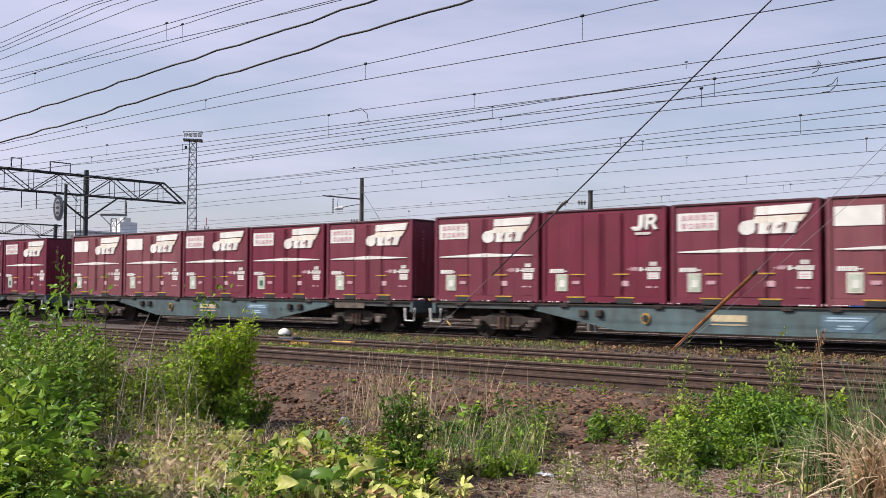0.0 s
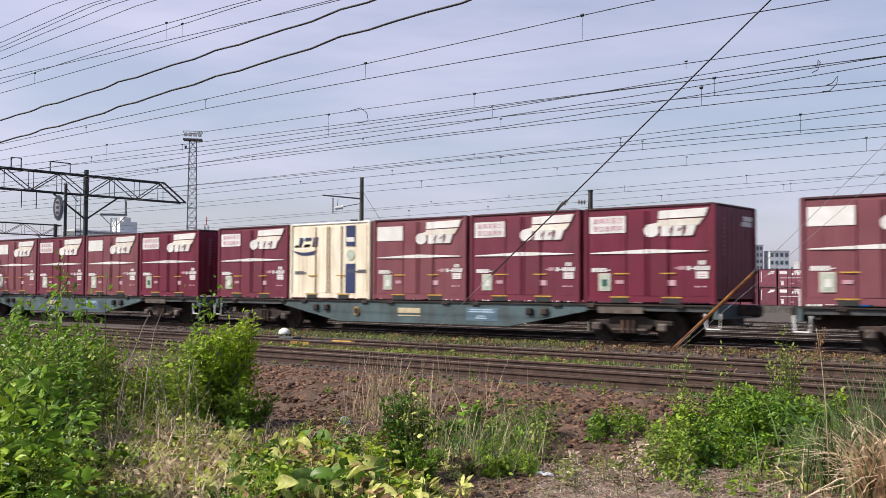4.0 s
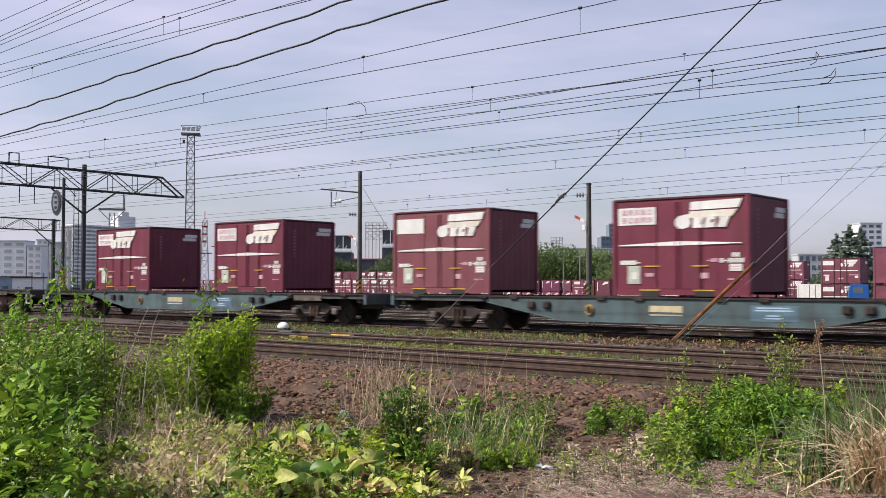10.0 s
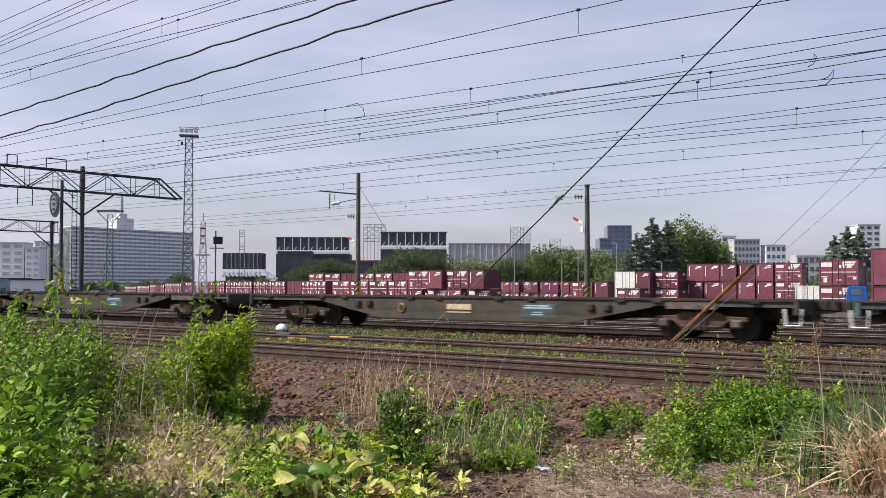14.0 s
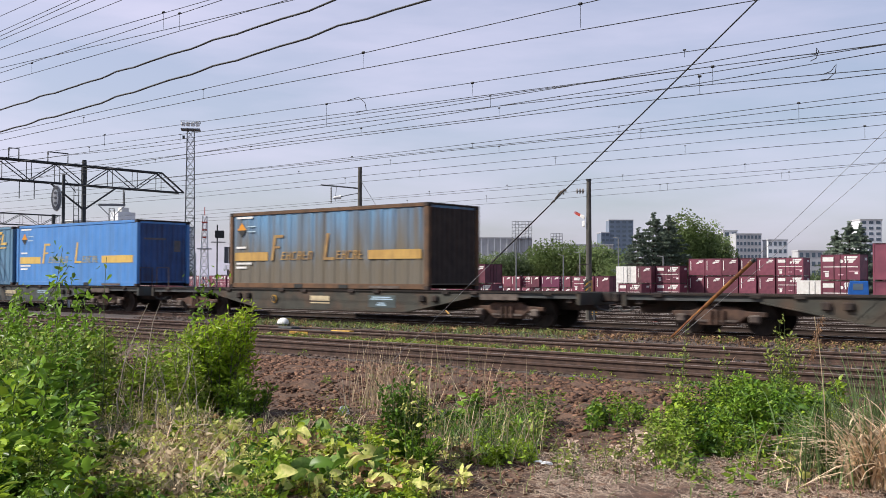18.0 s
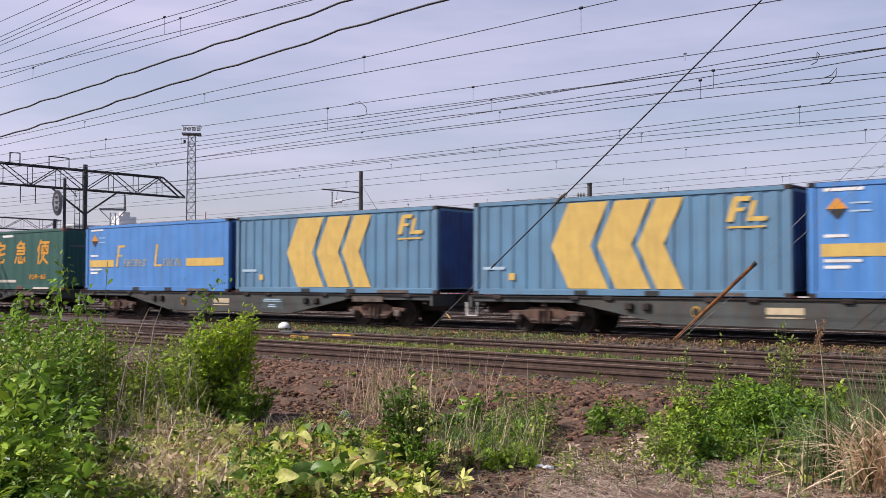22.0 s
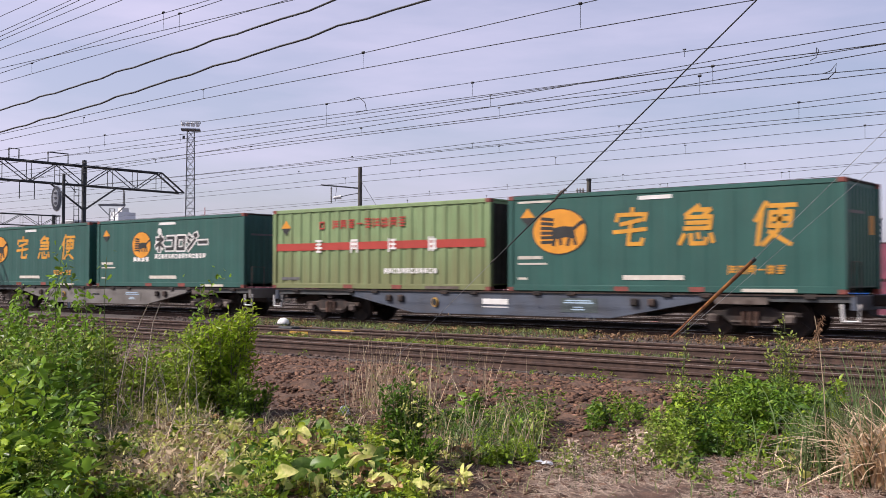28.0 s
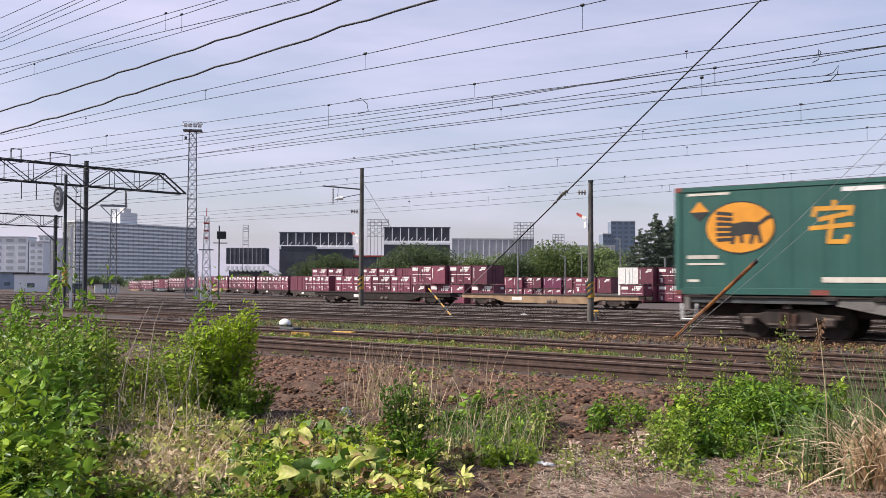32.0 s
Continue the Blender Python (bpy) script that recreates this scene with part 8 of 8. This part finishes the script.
def leaf_turn(tilt):
    """A blade's attitude: facing the light with some scatter, its tip anywhere but up."""
    nrm = (Vector((-0.3, -0.4, 0.75)) + tilt * Vector((pick.gauss(0, 1), pick.gauss(0, 1), pick.gauss(0, 0.6)))).normalized()
    a = pick.random() * 6.283
    tip = Vector((math.cos(a), math.sin(a), -0.25))
    tip = (tip - tip.dot(nrm) * nrm).normalized()
    return Matrix((tip, nrm.cross(tip), nrm)).transposed().to_4x4()


def dock_plant(h, d, count, kinds, label, tall, big, tilt=0.33):
    x, y = spot(h, d)
    p = thing("dock_plant", pose(x, y, gz(x, y)), label, "plant", "withering plants of the verge")
    for k in range(count):
        hh = 0.03 + tall * pick.random()
        a = pick.random() * 6.283
        lx, ly = 0.24 * math.cos(a) * pick.random(), 0.24 * math.sin(a) * pick.random()
        part("stalk", STALK, "", p, at=pose(lx, ly, 0) @ Matrix.Diagonal((1, 1, hh, 1)))
        kind = pick.choice(kinds)
        part("leaf", DOCK[kind, pick.randrange(2)], "", p, at=Matrix.Translation((lx, ly, hh)) @ leaf_turn(tilt) @ Matrix.Scale(big * pick.uniform(0.45, 1.2) * (0.6 if kind == 2 else 1), 4))


for h, d, count in ((-52.3, 10.4, 6), (-51.0, 9.4, 7), (-49.9, 8.7, 7), (-48.3, 8.6, 7), (-48.4, 9.9, 8), (-46.9, 9.0, 8), (-46.9, 10.5, 7), (-45.6, 9.9, 9), (-45.2, 8.5, 9), (-47.6, 8.2, 9), (-44.6, 9.0, 9), (-49.0, 9.3, 8), (-50.6, 8.3, 7), (-52.2, 8.9, 6), (-46.0, 8.3, 8), (-43.0, 9.9, 6), (-47.7, 10.9, 6), (-43.8, 9.4, 6), (-43.4, 8.4, 7), (-42.6, 8.7, 6), (-41.8, 8.2, 5), (-53.8, 9.3, 5), (-20.2, 8.8, 4), (-54.6, 8.4, 7), (-55.6, 9.2, 7), (-56.4, 8.6, 7), (-55.2, 10.1, 7), (-57.1, 9.4, 6), (-54.2, 9.7, 6), (-53.2, 8.4, 6), (-49.4, 11.2, 5), (-51.4, 11.0, 6)):
    dock_plant(h, d, count + 2, (0, 1, 1, 1, 1, 2, 2, 4, 3), "broad-leaved plant with yellowing withered leaves", 0.15, 0.5 if h > -30 else 1.05 if d < 9.2 else 0.9, 0.7)
for h, d in ((-48.0, 8.8), (-48.7, 9.1), (-45.6, 10.9), (-46.6, 11.2), (-51.2, 9.8), (-47.2, 8.5), (-44.0, 8.6), (-50.0, 8.9), (-45.0, 9.5)):
    dock_plant(h, d, 5, (3, 3, 0), "plant with large drooping dark green leaves", 0.13, 1.1, 0.5)


# ---- dry stalks, straw, twigs, grass ----
def blades(name, x, y, length, width, lean, material, label, bend=0.5, z_off=0.0, category="grass"):
    """Bent tapering grass blades."""
    n = len(x)
    a = rng.random(n) * 6.283
    u = np.array([0, 0.28, 0.52, 0.76, 1.0])
    L = length[:, None]
    ln = lean[:, None]
    off = L * (np.sin(ln) * u + bend * 0.5 * u ** 2.2 * np.minimum(1, ln + 0.3)) * (1 if bend < 1 else 0.75)
    hz = L * (np.cos(ln) * u - bend * 0.45 * u ** 2.4 * np.minimum(1, ln + 0.2))
    cx = x[:, None] + np.cos(a)[:, None] * off
    cy = y[:, None] + np.sin(a)[:, None] * off
    cz = ground(x, y)[:, None] + z_off + np.maximum(hz, 0.004 * u)
    w = width[:, None] * np.array([0.9, 1, 0.85, 0.55, 0.06])
    sx, sy = -np.sin(a)[:, None] * w, np.cos(a)[:, None] * w
    l, r = np.stack([cx + sx, cy + sy, cz], -1), np.stack([cx - sx, cy - sy, cz + w * 0.2], -1)
    v = np.stack([l, r], 2).reshape(n, 10, 3)
    k = np.arange(n)[:, None] * 10
    f = np.concatenate([k + np.array([[j, j + 1, j + 3, j + 2]]) for j in (0, 2, 4, 6)], 1).reshape(-1, 4)
    return tagged(new(name, raw_mesh(name, v.reshape(-1, 3), f, material)), label, category, kind="stuff")


def near(h, d, r, n):
    x, y = spot(h, d)
    return x + rng.normal(size=n) * r, y + rng.normal(size=n) * r


n = 560
blades("tall_grass", *near(-17.9, 9.1, 0.27, n), rng.uniform(0.35, 0.98, n), rng.uniform(0.004, 0.01, n), np.abs(rng.normal(size=n) * 0.36) + 0.08, "blue_grass", "tall clump of arching green grass", 1.2)
n = 420
blades("tall_grass", *near(-16.45, 8.6, 0.13, n), rng.uniform(0.4, 1.1, n), rng.uniform(0.006, 0.015, n), np.abs(rng.normal(size=n) * 0.24) + 0.1, "bright_straw", "bleached dry blades in the grass clump", 1.9)
n = 260
blades("tall_grass", *near(-16.6, 9.2, 0.22, n), rng.uniform(0.6, 1.35, n), rng.uniform(0.003, 0.007, n), np.abs(rng.normal(size=n) * 0.3), "blue_grass", "upright green grass behind the straw", 0.7)
n = 45
blades("tall_grass", *near(-19.4, 9.1, 0.2, n), rng.uniform(0.35, 0.8, n), rng.uniform(0.005, 0.01, n), np.abs(rng.normal(size=n) * 0.8), "bright_straw", "drooping dry blades beside the clump", 1.4)
for h, d, r, n, hi in ((-43.7, 13.4, 0.16, 75, 1.2), (-42.2, 13.6, 0.3, 60, 1.2), (-41.0, 13.0, 0.35, 40, 1.0), (-39.0, 13.2, 0.4, 30, 1.1)):
    blades("dry_stalks", *near(h, d, r, n), rng.uniform(0.4, hi, n), rng.uniform(0.002, 0.0055, n), np.abs(rng.normal(size=n) * 0.34), "straw", "thin dry stalks standing on the bank", 0.35)
n = 90
blades("yellow_tuft", *near(-55.1, 11.6, 0.1, n), rng.uniform(0.25, 0.5, n), rng.uniform(0.003, 0.006, n), np.abs(rng.normal(size=n) * 0.5), "leaf_c", "tuft of yellowish grass blades", 0.4)
for nm, cnt, (h0, h1, d0, d1), ll, label in (("verge_straw", 15000, (-34.5, -15, 7.8, 10.2), 0.11, "flattened dry straw on the trampled verge"), ("straw_litter", 1500, (-57.5, -52.5, 8.2, 11.5), 0.3, "pale dead grass among the weeds"),
                                             ("straw_litter", 1700, (-52, -34, 7.6, 10.8), 0.2, "dry straw between the withering plants"), ("straw_litter", 900, (-50, -36, 10.8, 13.5), 0.25, "dry straw at the foot of the bank")):
    fx, fy = field(cnt, h0, h1, d0, d1)
    blades(nm, fx, fy, rng.uniform(0.4, 1.3, cnt) * ll, rng.uniform(0.001, 0.0028, cnt), np.clip(1.5 + 0.12 * rng.normal(size=cnt), 0.7, 1.57), "old_straw" if nm == "verge_straw" else "straw", label, 0.05, 0.012, "straw")
n = 700
blades("mound_grass", *field(n, -39.6, -34.4, 9.6, 12.2), rng.uniform(0.12, 0.5, n), rng.uniform(0.002, 0.005, n), np.abs(rng.normal(size=n) * 0.5) + 0.1, "blue_grass", "green grass blades growing through the weeds", 0.9)
n = 160
blades("dry_stalks", *field(n, -40.2, -34.0, 9.4, 12.0), rng.uniform(0.15, 0.7, n), rng.uniform(0.002, 0.005, n), np.abs(rng.normal(size=n) * 0.6), "straw", "dry broken stalks among the weeds", 0.5)
n = 1500
blades("dead_grass", *field(n, -58.2, -52.2, 8.2, 12.0), rng.uniform(0.12, 0.5, n), rng.uniform(0.002, 0.005, n), np.abs(rng.normal(size=n) * 0.6) + 0.2, "bright_straw", "pale dead grass standing among low weeds", 0.9)
n = 500
blades("dead_grass", *field(n, -50.5, -44, 11.2, 12.6), rng.uniform(0.1, 0.3, n), rng.uniform(0.002, 0.005, n), np.abs(rng.normal(size=n) * 0.7) + 0.3, "straw", "short dead grass at the foot of the bank", 0.9)
n = 900
fx, fy = field(n, -57, -16, 8.0, 12.5)
blades("grass_tufts", fx, fy, rng.uniform(0.08, 0.26, n), rng.uniform(0.002, 0.004, n), np.abs(rng.normal(size=n) * 0.6), "grass", "scattered short green grass on the verge", 0.6)

# bare twigs, vines
M["pale_twig"] = surface("bleached_twig", (0.42, 0.36, 0.28), (0.26, 0.21, 0.16), 6, 0.85, island=0.3)
for k in range(12):
    x, y = spot(pick.uniform(-58.4, -52.6), pick.uniform(10.2, 12.6))
    hh, lx, ly, r = pick.uniform(0.35, 0.95), pick.uniform(-0.3, 0.3), pick.uniform(-0.15, 0.15), pick.uniform(0.005, 0.009)
    t = thing("dead_twig", pose(x, y, gz(x, y)), "bleached bare twig standing among dead grass", "branch", "dead branches of the verge")
    part("stem", tube([(0, 0, 0), (lx * 0.2, 0, hh * 0.4), (lx * 0.7, ly, hh * 0.75), (lx, ly, hh)], r, 4, r_end=r * 0.4), "pale_twig", t)
    for q, w in ((0.4, 0.2), (0.75, 0.7)):
        b = Vector((lx * w, ly * (q > 0.5), hh * q))
        part("side_twig", tube([b, b + Vector((pick.uniform(-0.25, 0.25), pick.uniform(-0.1, 0.1), pick.uniform(0.1, 0.25)))], r * 0.6, 4, r_end=r * 0.25), "pale_twig", t)
for h, d, pts, r in ((-55.9, 11.0, ((0, 0, 0), (0.03, 0, 0.45), (0.02, 0.05, 0.85), (0.12, 0.05, 1.25)), 0.012), (-57.0, 11.2, ((0, 0, 0), (-0.05, 0, 0.4), (0.08, 0, 0.8), (0.25, 0.1, 1.3)), 0.01),
                     (-54.6, 11.0, ((0, 0, 0), (0.15, 0, 0.35), (0.3, 0.05, 0.7), (0.32, 0.1, 0.95)), 0.01), (-55.6, 10.6, ((0, 0, 0.05), (0.3, 0.1, 0.16), (0.6, 0.2, 0.2), (0.85, 0.25, 0.16)), 0.011),
                     (-56.6, 10.7, ((0, 0, 0.1), (0.4, 0.1, 0.12), (0.8, 0.2, 0.25), (1.1, 0.2, 0.28)), 0.012), (-44.9, 12.4, ((0, 0, 0), (-0.05, 0, 0.25), (-0.09, 0, 0.5)), 0.008), (-38.0, 9.8, ((0, 0, 0), (0, 0, 0.3)), 0.006)):
    x, y = spot(h, d)
    t = thing("dead_twig", pose(x, y, gz(x, y)), "bare pale dead branch among the weeds", "branch", "dead branches of the verge")
    part("stem", tube(pts, r, 5, r_end=r * 0.4), "pale_twig", t)
    for k in range(3):
        q = Vector(pts[min(1 + k, len(pts) - 1)])
        part("side_twig", tube([q, q + Vector((pick.uniform(-0.2, 0.2), pick.uniform(-0.1, 0.1), pick.uniform(0.1, 0.3)))], r * 0.5, 4, r_end=r * 0.2), "pale_twig", t)


def climber(h, d, pts, count, label):
    x, y = spot(h, d)
    t = thing("vine", pose(x, y, gz(x, y)), label, "vine", "vines of the verge")
    part("stem", tube(pts, 0.006, 5, r_end=0.003), "twig_green", t)
    P = np.array(pts, float)
    q = rng.random(count) * (len(P) - 1)
    i = q.astype(int)
    c = P[i] + (P[i + 1] - P[i]) * (q - i)[:, None] + rng.normal(size=(count, 3)) * 0.06
    part("leaves", leaves_along(c, rng.normal(size=(count, 3)) + np.array([0, 0, 0.1]), 0.05 + 0.06 * rng.random(count), "leaf_h", "leaves", 2.2), "", t)


climber(-61.6, 11.0, ((0, 0, 0), (0.1, 0, 0.9), (0.3, 0, 1.4), (0.65, 0.1, 1.85)), 90, "thin climbing vine rising from the thicket")
climber(-60.2, 11.3, ((0, 0, 0), (0.05, 0, 0.8), (-0.05, 0, 1.5), (0.12, 0, 2.05)), 80, "thin climbing vine rising from the thicket")
climber(-59.0, 11.6, ((0, 0, 0), (0.0, 0, 0.8), (0.12, 0, 1.3), (0.05, 0, 1.6)), 70, "thin climbing vine rising from the thicket")
climber(-57.9, 11.6, ((0, 0, 0), (0.05, 0, 0.8), (0.02, 0, 1.45), (0.06, 0, 1.95)), 16, "bare thin stem with few leaves")
climber(-62.6, 10.6, ((0, 0, 0), (-0.05, 0, 0.9), (0.1, 0, 1.35)), 90, "leafy vine rising from the thicket")
climber(-54.2, 12.8, ((0, 0, 0), (0.12, 0, 0.8), (0.35, 0.1, 1.3), (0.62, 0.1, 1.68), (0.85, 0.1, 1.72)), 70, "arching vine above the bright shrub")
climber(-53.4, 12.9, ((0, 0, 0), (0.1, 0, 0.8), (0.25, 0, 1.35), (0.2, 0, 1.6)), 60, "arching vine above the bright shrub")
for h, d, top, lean in ((-63.0, 12.0, 1.45, 0.3), (-62.4, 12.6, 1.6, 0.2), (-61.8, 12.2, 1.35, -0.2), (-61.0, 12.8, 1.5, 0.25), (-60.4, 12.4, 1.3, 0.1), (-59.6, 12.9, 1.45, 0.2), (-62.8, 11.6, 1.2, 0.4), (-58.8, 12.6, 1.25, 0.15)):
    climber(h, d, ((0, 0, 0), (lean * 0.2, 0, top * 0.5), (lean * 0.6, 0.05, top * 0.85), (lean, 0.05, top)), 110, "leafy climber standing above the thicket")
climber(-62.2, 9.0, ((0, 0, 0), (0, 0, 0.6), (0.08, 0, 1.05)), 60, "leafy vine rising from the thicket")
# reed with a drooping plume
x, y = spot(-19.3, 8.9)
t = thing("reed", pose(x, y, gz(x, y)), "dry reed with a drooping brown plume", "reed")
part("stem", tube([(0, 0, 0), (-0.02, 0, 0.7), (-0.06, 0, 1.15), (-0.1, 0, 1.4)], 0.006, 5, r_end=0.003), "straw", t)
q = rng.random(220)
c = np.stack([-0.1 - 0.03 * q + 0.06 * (1 - q), np.zeros(220), 1.4 - 0.36 * q], 1) + rng.normal(size=(220, 3)) * np.array([0.012, 0.012, 0.01])
tagged(part("plume", leaves_along(c, rng.normal(size=(220, 3)) * 0.5 + np.array([0.25, 0, -0.8]), 0.015 + 0.025 * rng.random(220), "dead_tuft", "plume", 4), "", t), kind="stuff")

# grass in the strips between the tracks, green at first and dead further on
for x0, x1, y0, y1, n, material, label in ((-21, -8.5, 16.4, 18.4, 5200, "grass", "strip of short green grass between the tracks"), (-27, -13.5, 19.95, 22.6, 5200, "grass", "strip of short green grass beside the main track"),
                                           (-15, 0, 20.0, 23.2, 2600, "dead_tuft", "withered reddish grass beside the main track"), (-9.5, 0, 16.4, 18.4, 900, "dead_tuft", "withered grass between the tracks")):
    gx, gy = clumped((rng.uniform(x0, x1, n), rng.uniform(y0, y1, n)), 0.45)
    blades("track_grass", gx, gy, rng.uniform(0.05, 0.17, n), rng.uniform(0.004, 0.009, n), np.abs(rng.normal(size=n) * 0.6), material, label, 0.6)

# litter on the verge
for h, d, s in ((-45.1, 13.0, 0.085), (-34.4, 9.6, 0.05), (-33.9, 9.5, 0.06)):
    x, y = spot(h, d)
    b = bmesh.new()
    bmesh.ops.create_icosphere(b, subdivisions=2, radius=1)
    for v in b.verts:
        v.co = Vector((v.co.x * s, v.co.y * s * 0.7, max(v.co.z, -0.3) * s * (1.1 if h < -40 else 0.3))) * (1 + 0.5 * noise.noise(v.co * 2.7 + Vector((h, d, 0))))
    solid("plastic_scrap", b, "litter", "crumpled white plastic scrap on the soil", "litter", "scraps on the verge", at=pose(x, y, gz(x, y) + 0.03))
n = 2600
fx, fy = field(n, -59.6, -51, 7.8, 11.8)
blades("dead_grass", fx, fy, rng.uniform(0.15, 0.4, n), rng.uniform(0.004, 0.008, n), np.clip(1.1 + 0.25 * rng.normal(size=n), 0.4, 1.5), "straw", "flattened bleached grass beside the thicket", 0.2, 0.02)
x, y = spot(-41.65, 9.45)
weeds("yellow_leaves", *near(-41.25, 9.3, 0.08, 6), 0.6, 0.95, 10, 0.05, ("leaf_c",), "few pale yellow leaves on the small shrub", 0.25)
# pale dead growth between the thicket and the withering plants
n = 1700
fx, fy = field(n, -59.8, -52.6, 7.8, 12.4)
blades("dead_grass", fx, fy, rng.uniform(0.1, 0.36, n), rng.uniform(0.002, 0.005, n), np.abs(0.7 + 0.45 * rng.normal(size=n)), "straw", "tangle of pale dead grass and stems", 0.5)
weeds("dead_leaves", *field(190, -59.4, -51.5, 7.8, 12.0), 0.05, 0.3, 26, 0.065, ("brown_leaf", "leaf_c", "straw", "leaf_c"), "withered brown and yellow leaves", 0.6, "straw")
weeds("dead_leaves", *field(110, -51, -38.4, 8.0, 10.8), 0.05, 0.18, 22, 0.075, ("brown_leaf", "leaf_c", "leaf_c"), "withered brown and yellow leaves", 0.6, "straw")
weeds("brown_weeds", *field(60, -33.5, -26.5, 9.0, 10.5), 0.08, 0.25, 30, 0.035, ("leaf_d", "old_straw"), "low greyish weeds on trampled soil", 0.5)
n = 60
blades("dry_stems", *field(n, -62, -52.5, 9.5, 13.5), rng.uniform(0.5, 1.1, n), rng.uniform(0.0025, 0.005, n), np.abs(rng.normal(size=n) * 0.25), "straw", "pale dry stems standing in the thicket", 0.3)


# ---- what moves ----
def motions():
    times = [min(32.0, 2.0 * k) for k in range(17)]
    for ob, s, z in MOVERS:
        walk(ob, [(t, pose(s + train_x(t), TRAIN_Y, z)) for t in times])
    spin = [2 * k / FPS for k in range(481)]
    turns = [math.degrees(train_x(t) / 0.405) for t in spin]
    for o in WHEELS:
        x, y, z = o.matrix_basis.translation
        walk(o, [(t, pose(x, y, z, 0, a, 0)) for t, a in zip(spin, turns)])


motions()
